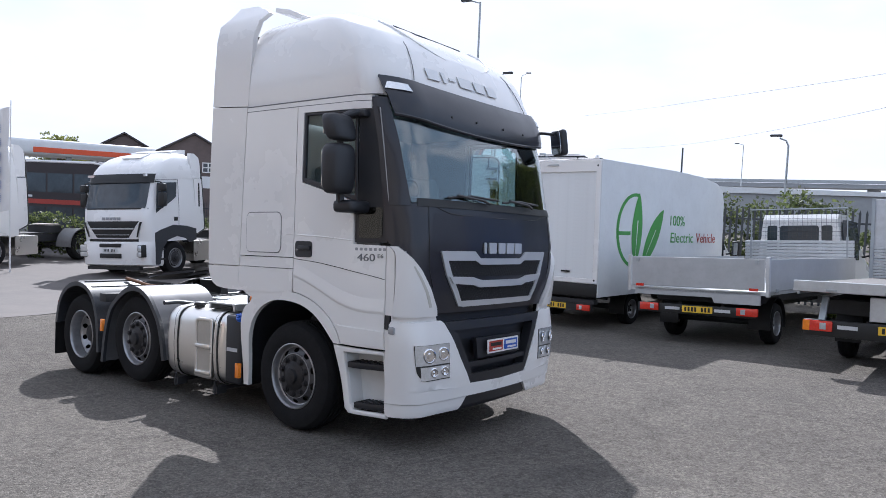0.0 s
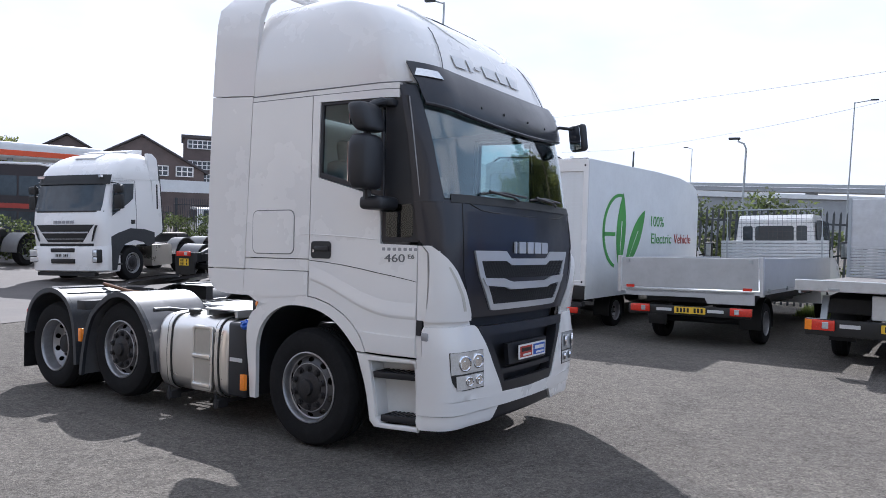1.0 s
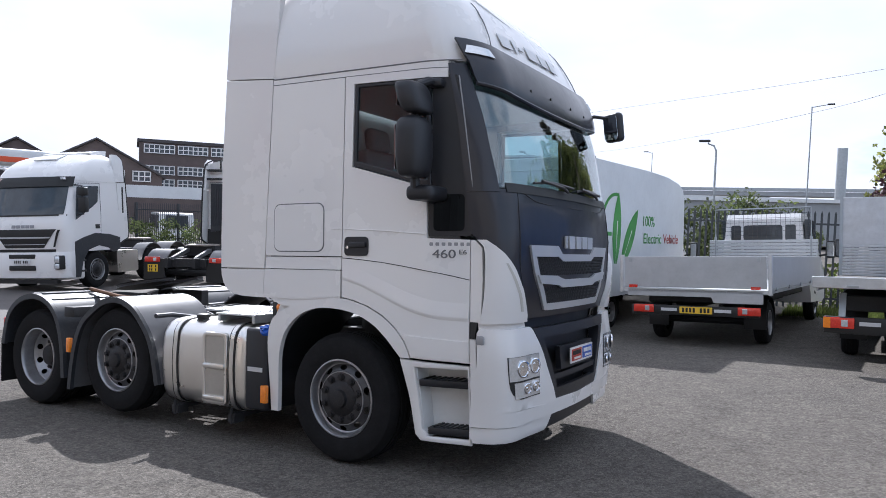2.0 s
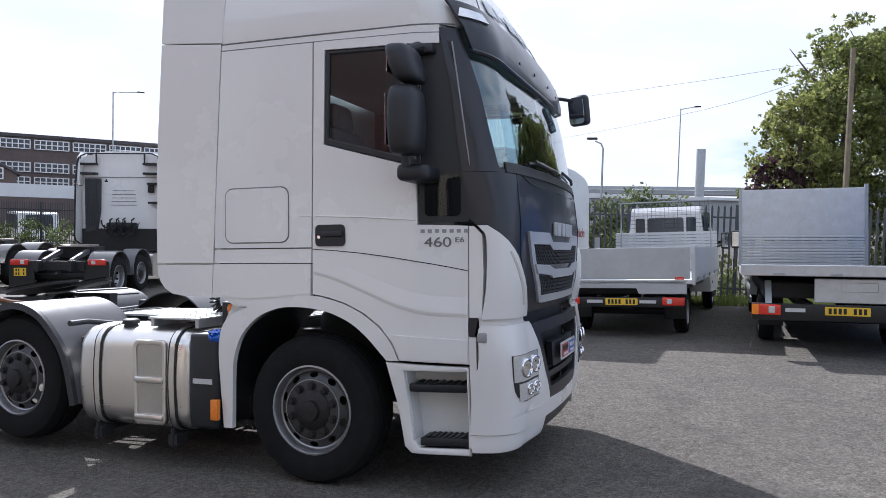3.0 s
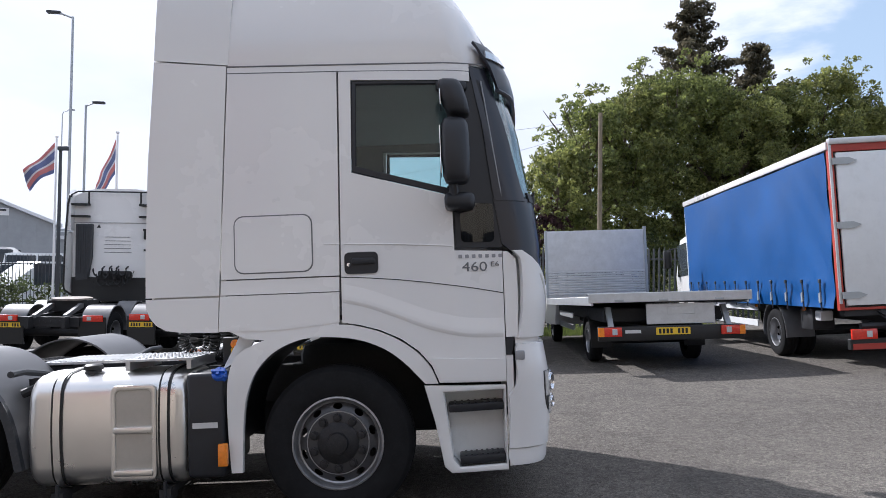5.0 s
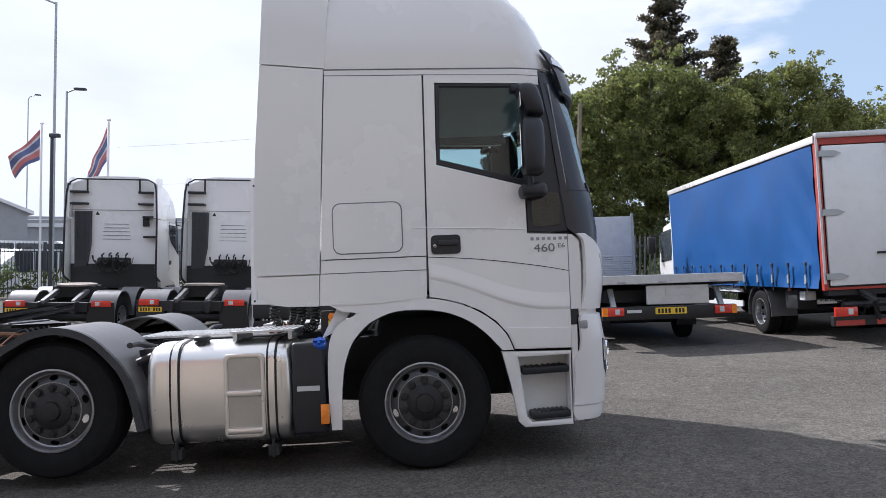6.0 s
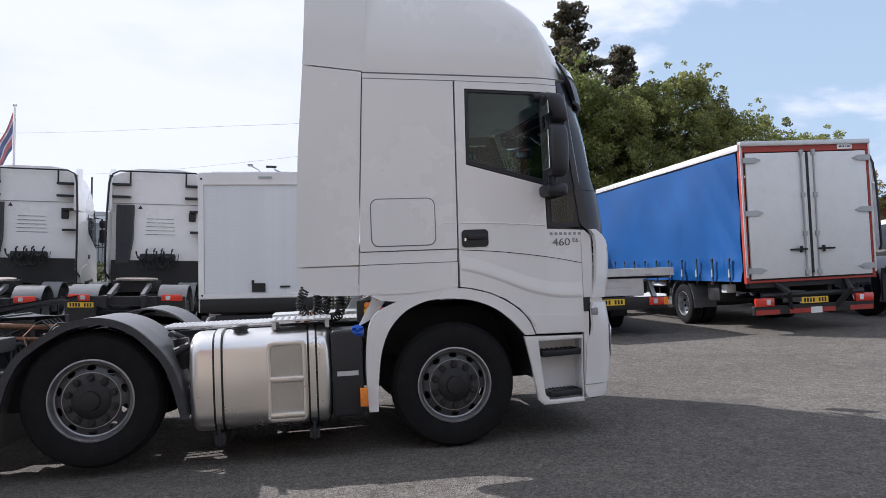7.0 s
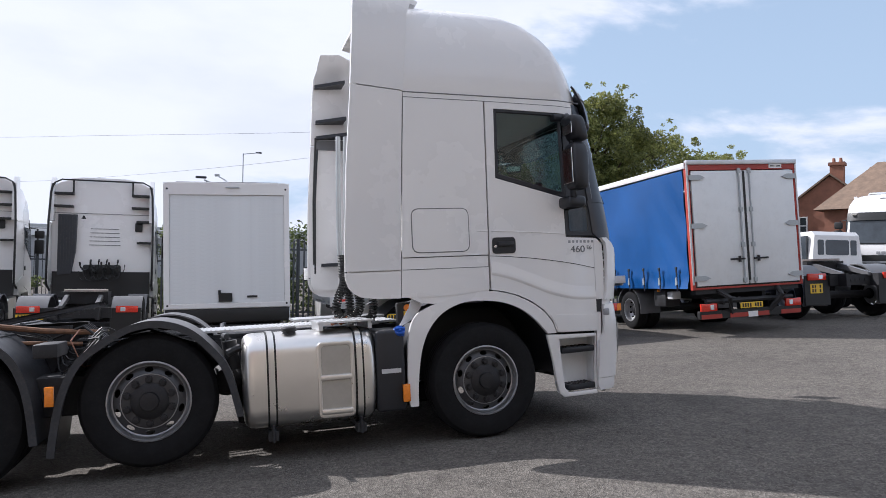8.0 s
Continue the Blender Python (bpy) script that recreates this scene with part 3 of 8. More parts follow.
        bevel(ub, 0.012, 2, 40)
        part("roof_side_deflector", ub, "white", L, "white roof-high side deflector")

        # door, with window frame, panes, handle and creases
        door = side("door", [(0.083, 2.873), (0.93, 2.847), (0.93, 2.785), (0.160, 2.815), (0.148, 2.21), (0.785, 2.035), (0.79, 1.685), (1.095, 1.675), (1.09, 0.84),
                             (0.665, 0.855), (0.62, 0.965), (0.54, 1.06), (0.43, 1.14), (0.30, 1.20), (0.17, 1.237), (0.062, 1.255), (0.064, 1.6)], "white", "white cab door", d=0.038)
        wf = B()
        prism(wf, [(0.163, 2.812), (0.80, 2.79), (0.815, 2.03), (0.77, 2.045), (0.151, 2.215)], "y", k * 1.215, k * 1.243,
              [[(0.192, 2.785), (0.775, 2.765), (0.785, 2.09), (0.76, 2.09), (0.18, 2.25)]])
        bevel(wf, 0.006, 1)
        part("window_frame", wf, "black", door)
        wp = B()
        prism(wp, [(0.188, 2.79), (0.78, 2.77), (0.79, 2.083), (0.76, 2.083), (0.175, 2.243)], "y", k * 1.221, k * 1.226)
        pane = part("window_pane", wp, "glass", door, "tinted side window")
        pane.visible_shadow = False
        qf = B()
        prism(qf, [(0.82, 2.805), (0.99, 2.798), (1.045, 2.45), (1.095, 2.05), (1.098, 1.70), (0.80, 1.70), (0.80, 2.02), (0.82, 2.03)], "y", k * 1.212, k * 1.238)
        bevel(qf, 0.006, 1)
        part("quarter_cover", qf, "black", door, "gloss black lower door glazing")
        qp = B()
        prism(qp, rounded(0.835, 1.735, 1.05, 1.985, 0.03), "y", k * 1.238, k * 1.242)
        part("quarter_pane", qp, "darkglass", door)
        hb_ = B()
        prism(hb_, rounded(0.088, 1.56, 0.302, 1.698, 0.03), "y", k * 1.249, k * 1.256)
        bevel(hb_, 0.003, 1)
        hd = part("door_handle", hb_, "black", door, "black recessed door handle")
        hb2 = B()
        box(hb2, (0.21, k * 1.262, 1.64), (0.15, 0.022, 0.04))
        bevel(hb2, 0.008)
        part("grip", hb2, "black", hd)
        hb3 = B()
        lathe(hb3, [(0.012, 0.0), (0.012, 0.004), (0.0, 0.005)], 12, (0.115, 1.256, 1.62))
        if k < 0:
            bmesh.ops.scale(hb3, vec=(1, -1, 1), verts=hb3.verts[:])
        part("lock", hb3, "chrome", hd)
        for pts in (((0.085, 1.755), (0.43, 1.74), (0.775, 1.715)),):
            cb = B()
            tube(cb, [(x, k * 1.248, z) for x, z in pts], 0.005, 6)
            part("crease", cb, "white", door)
        for pts, r in ((((0.066, 1.543), (0.24, 1.531), (0.42, 1.514), (0.61, 1.489), (0.72, 1.472), (0.80, 1.459), (0.88, 1.446), (0.96, 1.431), (1.04, 1.415), (1.092, 1.404)), 0.006),):
            cb = B()
            tube(cb, [(x, k * 1.2475, z) for x, z in pts], r * 0.5, 6)
            part("door_split", cb, "seam", door)
        cb = B()
        swage = curve([(0.07, 1.402), (0.22, 1.365), (0.41, 1.294), (0.60, 1.218), (0.79, 1.167), (0.92, 1.150), (1.09, 1.145)], 3)
        grid = [[(x, k * y, z + d) for x, z in swage] for y, d in ((1.2478, 0.10), (1.2545, 0.03), (1.257, 0.006), (1.2565, -0.002), (1.2478, -0.022))]
        shell(cb, grid, 0.004, [[(x, k * 1.243, z) for x, y, z in row] for row in grid])
        part("swage", cb, "white", door, smooth=60)
        cb = B()
        prism(cb, [(0.60, 1.012), (1.088, 0.987), (1.084, 0.846), (0.674, 0.863), (0.645, 0.935)], "y", k * 1.240, k * 1.2545)
        bevel(cb, 0.006, 2)
        part("door_lip", cb, "white", door, "rounded lower lip of the door")
        cb = B()
        tube(cb, [(-0.04, k * 1.2445, 1.757), (0.062, k * 1.2455, 1.756)], 0.004, 6)
        part("crease", cb, "white", L)
        # wheel arch
        outer = [(-0.675, 0.33), (-0.688, 0.52), (-0.688, 0.74), (-0.678, 0.9), (-0.652, 1.01), (-0.61, 1.075), (-0.54, 1.12), (-0.43, 1.165), (-0.30, 1.20), (-0.15, 1.232), (0.06, 1.243), (0.17, 1.226), (0.295, 1.19), (0.42, 1.13), (0.53, 1.05), (0.61, 0.955), (0.655, 0.85)]
        inner = [(0.575, 0.85), (0.53, 0.90), (0.45, 0.985), (0.34, 1.07), (0.20, 1.132), (0.05, 1.162), (-0.12, 1.168), (-0.25, 1.145), (-0.385, 1.08), (-0.495, 0.965), (-0.555, 0.83), (-0.582, 0.70), (-0.60, 0.5), (-0.605, 0.33)]
        outer, inner = curve(outer, 4), curve(inner, 4)
        ab = B()
        prism(ab, outer + inner, "y", k * 1.205, k * 1.247)
        bevel(ab, 0.014, 3)
        part("wheel_arch", ab, "white", L, "white front wheel arch")
        # lower edge of the quarter panel, meeting the arch
        ab = B()
        prism(ab, [(-0.722, 1.29), (-0.722, 1.243), (-0.66, 1.225), (-0.56, 1.175), (-0.42, 1.16), (-0.20, 1.17), (0.04, 1.19), (0.04, 1.29)], "y", k * 1.20, k * 1.2425)
        bevel(ab, 0.006, 2)
        part("quarter_valance", ab, "white", L, "white valance over the wheel arch")
        ab = B()
        prism(ab, [(-0.735, 0.98), (-0.60, 1.23), (-0.50, 1.20), (-0.60, 1.05)], "y", k * 1.12, k * 1.15)
        bevel(ab, 0.006, 1)
        part("arch_bracket", ab, "offwhite", L)
        lb = B()
        n = 16
        secs = []
        for i in range(n + 1):
            a = radians(185 - 190 * i / n)
            rx = 0.655
            secs.append([(rx * math.cos(a), k * 0.50, 0.55 + 0.645 * math.sin(a)), ((rx + 0.02) * math.cos(a), k * 0.50, 0.55 + 0.665 * math.sin(a)), ((rx + 0.02) * math.cos(a), k * 1.206, 0.55 + 0.665 * math.sin(a)), (rx * math.cos(a), k * 1.206, 0.55 + 0.645 * math.sin(a))])
        loft(lb, secs)
        part("arch_liner", lb, "black", L)
        # steps
        sb = B()
        prism(sb, [(0.565, 0.84), (1.085, 0.82), (1.085, 0.275), (0.72, 0.28), (0.675, 0.32), (0.625, 0.60)], "y", k * 1.20, k * 1.243,
              [[(0.685, 0.79), (1.07, 0.79), (1.07, 0.315), (0.775, 0.315), (0.735, 0.36)]])
        bevel(sb, 0.01, 2)
        step = part("step_unit", sb, "white", L, "white step housing with two black treads")
        ib = B()
        prism(ib, [(0.66, 0.80), (1.075, 0.80), (1.075, 0.30), (0.74, 0.30)], "y", k * 1.06, k * 1.075)
        box(ib, (1.074, k * 1.13, 0.55), (0.010, 0.13, 0.48))
        prism(ib, [(0.672, 0.80), (0.690, 0.80), (0.738, 0.36), (0.78, 0.312), (0.765, 0.300), (0.722, 0.352)], "y", k * 1.065, k * 1.215)
        part("step_well", ib, "offwhite", step, "pale inner step well")
        for z, x0 in ((0.685, 0.715), (0.355, 0.775)):
            tb = B()
            box(tb, ((x0 + 1.068) / 2, k * 1.15, z), (1.068 - x0, 0.17, 0.05))
            bevel(tb, 0.008)
            for i in range(7):
                box(tb, (x0 + 0.04 + i * (1.0 - x0) / 6.5, k * 1.15, z + 0.028), (0.014, 0.14, 0.008))
            part("tread", tb, "black", step, "black ribbed step tread")
        bb = B()
        prism(bb, [(1.097, 1.122), (1.152, 1.122), (1.130, 1.01), (1.095, 1.01)], "y", k * 1.19, k * 1.247)
        part("door_shut_strip", bb, "black", L)
        bb = B()
        prism(bb, [(1.093, 1.006), (1.138, 1.006), (1.13, 0.30), (1.093, 0.30)], "y", k * 1.19, k * 1.241)
        bevel(bb, 0.006, 1)
        part("bumper_return", bb, "white", L)
        rows = [(1.19, 0.945, 0.968), (1.3, 0.985, 1.01), (1.42, 1.045, 1.068), (1.52, 1.11, 1.125)]
        rows = rows if k > 0 else flip(rows)
        part("outlet_slit", cab_sheet(rows, 3, 0.012, 0.0425, fine(1.19, 1.52, 8)), "cream", L, "narrow outlet slit in the corner deflector")

        # corner air deflector of white plastic with its slots
        rows = [(1.115, 0.89, 1.255), (1.2, 0.91, 1.25), (1.35, 0.975, 1.25), (1.5, 1.06, 1.25), (1.58, 1.13, 1.255), (1.64, 1.20, 1.265), (1.675, 1.25, 1.30)]
        rows = rows if k > 0 else flip(rows)
        part("corner_deflector", cab_sheet(rows, 16, 0.04, 0.04, fine(1.115, 1.675, 12)), "white", L, "white corner air deflector")
        cb = B()
        prism(cb, [(1.098, 1.12), (1.175, 1.12), (1.188, 1.40), (1.182, 1.62), (1.13, 1.672), (1.10, 1.672)], "y", k * 1.15, k * 1.243)
        bevel(cb, 0.008, 2)
        part("corner_strip", cb, "white", L, "white strip behind the corner deflector")
        cb = B()
        prism(cb, [(1.17, 1.13), (1.30, 1.13), (1.31, 1.40), (1.29, 1.60), (1.17, 1.66)], "y", k * 1.12, k * 1.172)
        slot = part("deflector_slot", cb, "offwhite", L, "pale recess with a column of dark air slits")
        cb = B()
        prism(cb, [(1.218, 1.155), (1.262, 1.155), (1.262, 1.63), (1.218, 1.63)], "y", k * 1.165, k * 1.178)
        part("slit", cb, "seam", slot)
        for i in range(7):
            cb = B()
            box(cb, (1.237, k * 1.18, 1.155 + i * 0.079), (0.062, 0.05, 0.016))
            bevel(cb, 0.004)
            part("fin", cb, "offwhite", slot)
        # white corner under the deflector and the bumper
        rows = [(0.305, 0.60, 1.30), (0.335, 0.57, 1.33), (0.37, 0.54, 1.335), (0.41, 0.51, 1.335)]
        rows = rows if k > 0 else flip(rows)
        part("bumper_skirt", cab_sheet(rows, 18, 0.03, 0.022, fine(0.305, 0.41, 5)), "white", L, "white lower bumper skirt")
        rows = [(0.415, 0.002, 1.335), (0.51, 0.002, 1.338), (0.522, 0.48, 1.338), (0.75, 0.62, 1.338), (0.80, 0.645, 1.30), (0.95, 0.73, 1.285), (1.05, 0.80, 1.275), (1.075, 0.84, 1.26)]
        rows = rows if k > 0 else flip(rows)
        part("bumper_corner", cab_sheet(rows, 26, 0.035, 0.032, [0.415, 0.45, 0.495, 0.51, 0.522, 0.57, 0.62, 0.68, 0.75, 0.82, 0.89, 0.95, 1.0, 1.05, 1.075]), "white", L, "white bumper corner")
        rows = [(1.07, 0.86, 1.265), (1.13, 0.88, 1.27)]
        rows = rows if k > 0 else flip(rows)
        part("corner_filler", cab_sheet(rows, 14, 0.02, 0.004), "white", L)
        # headlamp
        hrows = [(0.60, 0.775, 1.01), (0.62, 0.772, 1.06), (0.66, 0.77, 1.09), (0.72, 0.768, 1.10), (0.895, 0.765, 1.105)]
        hrows = hrows if k > 0 else flip(hrows)
        hl = part("headlamp", cab_sheet(hrows, 10, 0.02, 0.037, fine(0.60, 0.89, 8)), "ink", L, "clear twin headlamp in black surround")
        for z0, z1, a, b in ((0.727, 0.889, 0.772, 1.098), (0.608, 0.715, 0.778, 1.06)):
            r2 = [(z0, a, b), (z1, a, b)]
            r2 = r2 if k > 0 else flip(r2)
            part("lamp_lens", cab_sheet(r2, 8, 0.006, 0.041), "lens", hl, "chromed lamp lens")
        for u, z, r in ((0.855, 0.81, 0.055), (0.985, 0.805, 0.06), (0.845, 0.667, 0.038), (0.95, 0.667, 0.038)):
            lb = B()
            lathe(lb, [(r, 0.0), (r, 0.012), (r * 0.86, 0.016), (r * 0.8, 0.006), (r * 0.35, 0.004), (0, 0.012)], 20, axis="x")
            c = cab_at(k * u, z, 0.042)
            part("reflector_bowl", lb, "chrome", hl, m=pose(*c, 0, 0, k * 22))
        # side repeater
        lb = B()
        box(lb, (0, 0, 0), (0.062, 0.024, 0.062))
        bevel(lb, 0.012)
        part("side_lamp", lb, "badge", L, "small grey side lamp", m=pose(*cab_at(k * 1.26, 1.005, 0.03), 0, 0, 0))
        # pillar beside the windscreen
        rows = [(2.0, 1.13, 1.36), (2.08, 1.125, 1.355), (2.3, 1.145, 1.345), (2.6, 1.165, 1.325), (2.88, 1.18, 1.30)]
        rows = rows if k > 0 else flip(rows)
        part("windscreen_pillar", cab_sheet(rows, 10, 0.03, 0.004, fine(2.0, 2.88, 10)), "navy", L, "dark windscreen pillar")

    # nose panel
    rows = [(1.13, 0.0, 0.88), (1.2, 0, 0.90), (1.35, 0, 0.965), (1.5, 0, 1.05), (1.58, 0, 1.12), (1.64, 0, 1.2), (1.69, 0, 1.352), (1.9, 0, 1.36), (2.02, 0, 1.37)]
    rows = [(z, -b, b) for z, a, b in rows]
    nose = part("nose_panel", cab_sheet(rows, 44, 0.03, 0.0, fine(1.13, 2.02, 18)), "navy", L, "dark blue-black front panel")
    for k in (-1, 1):
        cb = B()
        tube(cb, [cab_at(k * u, z, 0.001) for u, z in ((0.98, 2.02), (0.985, 1.9), (0.985, 1.7), (0.97, 1.5), (0.93, 1.35))], 0.004, 6)
        part("nose_seam", cb, "ink", nose)
    cb = B()
    tube(cb, [cab_at(u, z, 0.001) for u, z in ((-0.97, 2.03), (-0.86, 1.985), (-0.75, 1.955), (-0.6, 1.945), (0, 1.94), (0.6, 1.945), (0.75, 1.955), (0.86, 1.985), (0.97, 2.03))], 0.0045, 6)
    part("bonnet_seam", cb, "ink", nose)
    # grille: silver surround, two mesh openings, middle bar
    def strip(name, pts_top, pts_bot, mat_, out, thick=0.02, label="", n=10):
        b_ = B()
        def along(pts):
            us = [p[0] for p in pts]
            zz = [p[1] for p in pts]
            lo, hi = us[0], us[-1]
            return [(lo + (hi - lo) * i / (n * 2), float(np.interp(lo + (hi - lo) * i / (n * 2), us, zz))) for i in range(n * 2 + 1)]
        t_, b2 = along(pts_top), along(pts_bot)
        grid = [[cab_at(u, z, out) for u, z in b2], [cab_at(u, z, out) for u, z in t_]]
        shell(b_, grid, thick, [[cab_at(u, z, out - thick) for u, z in b2], [cab_at(u, z, out - thick) for u, z in t_]])
        bevel(b_, 0.004, 2)
        return part(name, b_, mat_, nose, label)
    strip("grille_top_bar", [(-0.87, 1.645), (-0.42, 1.645), (-0.36, 1.585), (0.36, 1.585), (0.42, 1.645), (0.87, 1.645)], [(-0.83, 1.565), (-0.40, 1.565), (-0.34, 1.53), (0.34, 1.53), (0.40, 1.565), (0.83, 1.565)], "silver", 0.016, label="silver grille surround")
    strip("grille_middle_bar", [(-0.77, 1.435), (-0.42, 1.425), (-0.36, 1.395), (0.36, 1.395), (0.42, 1.425), (0.77, 1.435)], [(-0.72, 1.375), (-0.42, 1.355), (-0.36, 1.335), (0.36, 1.335), (0.42, 1.355), (0.72, 1.375)], "silver", 0.03)
    strip("grille_bottom_bar", [(-0.60, 1.225), (0.60, 1.225)], [(-0.565, 1.175), (0.565, 1.175)], "silver", 0.018)
    for k in (-1, 1):
        b_ = B()
        grid, inn = [], []
        for z, a, b in ((1.18, 0.555, 0.61), (1.3, 0.635, 0.70), (1.45, 0.73, 0.80), (1.64, 0.825, 0.875)):
            grid.append([cab_at(k * (a + (b - a) * i / 3), z, 0.017) for i in range(4)])
            inn.append([cab_at(k * (a + (b - a) * i / 3), z, -0.003) for i in range(4)])
        shell(b_, grid, 0.02, inn)
        bevel(b_, 0.004, 1)
        part("grille_side_bar", b_, "silver", nose)
    for z0, z1, w0, w1 in ((1.43, 1.565, 0.73, 0.80), (1.22, 1.345, 0.61, 0.68)):
        rows = [(z0, -w0, w0), (z1, -w1, w1)]
        mb = part("grille_mesh", cab_sheet(rows, 24, 0.006, 0.004), "mesh", nose, "black honeycomb grille mesh")
        gb = B()
        nn = int(w1 * 2 / 0.04)
        for i in range(-nn // 2 - 3, nn // 2 + 4):
            for sgn in (-1, 1):
                pts = []
                for q in range(5):
                    z = z0 + (z1 - z0) * q / 4
                    u = i * 0.04 + sgn * (z - z0) * 0.8
                    lim = w0 + (w1 - w0) * q / 4
                    if abs(u) < lim:
                        pts.append(cab_at(u, z, 0.008))
                if len(pts) > 1:
                    tube(gb, pts, 0.0035, 4)
        part("mesh_wire", gb, "black", mb)
    # maker's badge as five plain slabs
    for u, w in ((-0.285, 0.035), (-0.17, 0.12), (-0.02, 0.11), (0.125, 0.12), (0.275, 0.12)):
        b_ = B()
        prism(b_, rounded(-w / 2, -0.048, w / 2, 0.048, 0.012), "x", -0.007, 0.007)
        bevel(b_, 0.004, 2)
        part("badge_slab", b_, "silver", nose, "chrome badge shape", m=pose(*cab_at(u, 1.675, 0.012)))
    # bumper middle
    rows = [(0.505, -0.47, 0.47), (0.58, -0.52, 0.52), (0.75, -0.60, 0.60), (0.95, -0.71, 0.71), (1.06, -0.80, 0.80), (1.125, -0.87, 0.87)]
    mid = part("bumper_middle", cab_sheet(rows, 26, 0.03, -0.085, fine(0.505, 1.125, 12)), "black", L, "black plastic bumper middle")
    for z0, z1, o, wa, wb in ((0.985, 1.06, 0.034, 0.745, 0.795), (0.725, 0.895, 0.018, 0.36, 0.38), (0.66, 0.70, 0.01, 0.50, 0.54), (0.51, 0.60, 0.024, 0.455, 0.505)):
        r2 = [(z0, -wa, wa), (z1, -wb, wb)]
        b_ = cab_sheet(r2, 22, 0.04, o)
        bevel(b_, 0.012, 2)
        part("bumper_bar", b_, "black", mid)
    for k in (-1, 1):
        r2 = [(0.515, 0.405, 0.475), (0.75, 0.525, 0.605), (1.05, 0.69, 0.79)]
        b_ = cab_sheet(r2 if k > 0 else flip(r2), 4, 0.09, 0.024, fine(0.515, 1.05, 8))
        bevel(b_, 0.01, 2)
        part("bumper_upright", b_, "black", mid)
    b_ = B()
    prism(b_, rounded(-0.265, -0.06, 0.265, 0.06, 0.008), "x", 0.0, 0.008)
    plate = part("dealer_plate", b_, "white", L, "white plate with red and blue dealer blocks", m=pose(*cab_at(0, 0.815, 0.045)))
    for y, mt_ in ((-0.125, "redpaint"), (0.13, "bluecap")):
        b_ = B()
        prism(b_, rounded(y - 0.115, -0.045, y + 0.115, 0.045, 0.004), "x", 0.008, 0.010)
        part("plate_block", b_, mt_, plate)
        b_ = B()
        prism(b_, rounded(y - 0.09, 0.0, y + 0.09, 0.03, 0.004), "x", 0.010, 0.012)
        part("plate_bar", b_, "ink" if y < 0 else "white", plate)
        b_ = B()
        prism(b_, rounded(y - 0.06, -0.035, y + 0.09, -0.018, 0.004), "x", 0.010, 0.012)
        part("plate_bar", b_, "white", plate)
    # black lip below the bumper
    rows = [(0.275, -1.15, 1.15), (0.335, -1.27, 1.27)]
    part("bumper_lip", cab_sheet(rows, 34, 0.03, -0.04), "black", L)
    rows = [(0.325, -0.575, 0.575), (0.35, -0.55, 0.55), (0.37, -0.53, 0.53), (0.408, -0.50, 0.50)]
    part("centre_lip", cab_sheet(rows, 20, 0.03, 0.004, fine(0.325, 0.408, 4)), "black", L)

    # windscreen, wipers, sun visor
    rows = [(2.03, -1.12, 1.12), (2.12, -1.135, 1.135), (2.5, -1.16, 1.16), (2.9, -1.18, 1.18)]
    ws = part("windscreen", cab_sheet(rows, 30, 0.006, 0.0, fine(2.03, 2.9, 10)), "screen", L, "tinted curved windscreen")
    ws.visible_shadow = False
    rows = [(2.0, -1.08, 1.08), (2.065, -1.07, 1.07)]
    part("windscreen_cowl", cab_sheet(rows, 30, 0.02, 0.006), "ink", L)
    for u0 in (-0.75, 0.05):
        wb = B()
        tube(wb, [cab_at(u0 + 0.55, 2.06, 0.03), cab_at(u0 + 0.45, 2.085, 0.04), cab_at(u0 + 0.1, 2.11, 0.03)], 0.012, 6)
        tube(wb, [cab_at(u0 - 0.02, 2.085, 0.02), cab_at(u0 + 0.3, 2.115, 0.02), cab_at(u0 + 0.72, 2.10, 0.02)], 0.010, 6)
        part("wiper", wb, "black", L, "black wiper arm and blade")
    bm = B()
    grid = []
    for j, (z, o) in enumerate(((2.655, 0.032), (2.70, 0.046), (2.80, 0.052), (2.90, 0.047), (2.97, 0.032), (3.01, 0.012))):
        f = lerp_table(FRONT, z)
        e = 1.165 + 0.012 * j
        row = []
        for i in range(41):
            u = -e + 2 * e * i / 40
            lift = 0.085 * (abs(u) / 1.2) ** 2.2 if j < 3 else 0.05 * (abs(u) / 1.2) ** 2.2
            p = cab_at(u, z, o)
            row.append((p[0], p[1], z + lift))
        grid.append(row)
    shell(bm, grid, 0.02)
    rim = [tuple(Vector(p) + Vector((-0.012, 0, 0.004))) for p in grid[0]]
    tube(bm, rim, 0.016, 8)
    visor = part("sun_visor", bm, "navy", L, "dark tinted sun visor with marker lamps")
    for k in (-1, 1):
        b_ = B()
        grid, inn = [], []
        for q in range(5):
            z, o = 2.895 + 0.06 * q / 4, 0.0485 - 0.0125 * q / 4
            us = [1.01 + 0.006 * q + (0.185 - 0.012 * q) * i / 10 for i in range(11)]
            lift = [0.05 * (u / 1.2) ** 2.2 for u in us]
            for rows_, d_ in ((grid, 0.012), (inn, -0.004)):
                rows_.append([(p[0], p[1], z + e) for p, e in ((cab_at(k * u, z, o + d_), e) for u, e in zip(us, lift))])
        shell(b_, grid, 0.012, inn)
        part("marker_lamp", b_, "lens", visor, "clear visor marker lamp")
    for u in (-0.6, -0.25, 0.2, 0.6):
        b_ = B()
        lathe(b_, [(0.012, 0), (0.010, 0.006), (0, 0.008)], 10, axis="x")
        part("visor_fixing", b_, "ink", visor, m=pose(*cab_at(u, 2.78, 0.054)))

    # high roof
    bm = B()
    secs = []
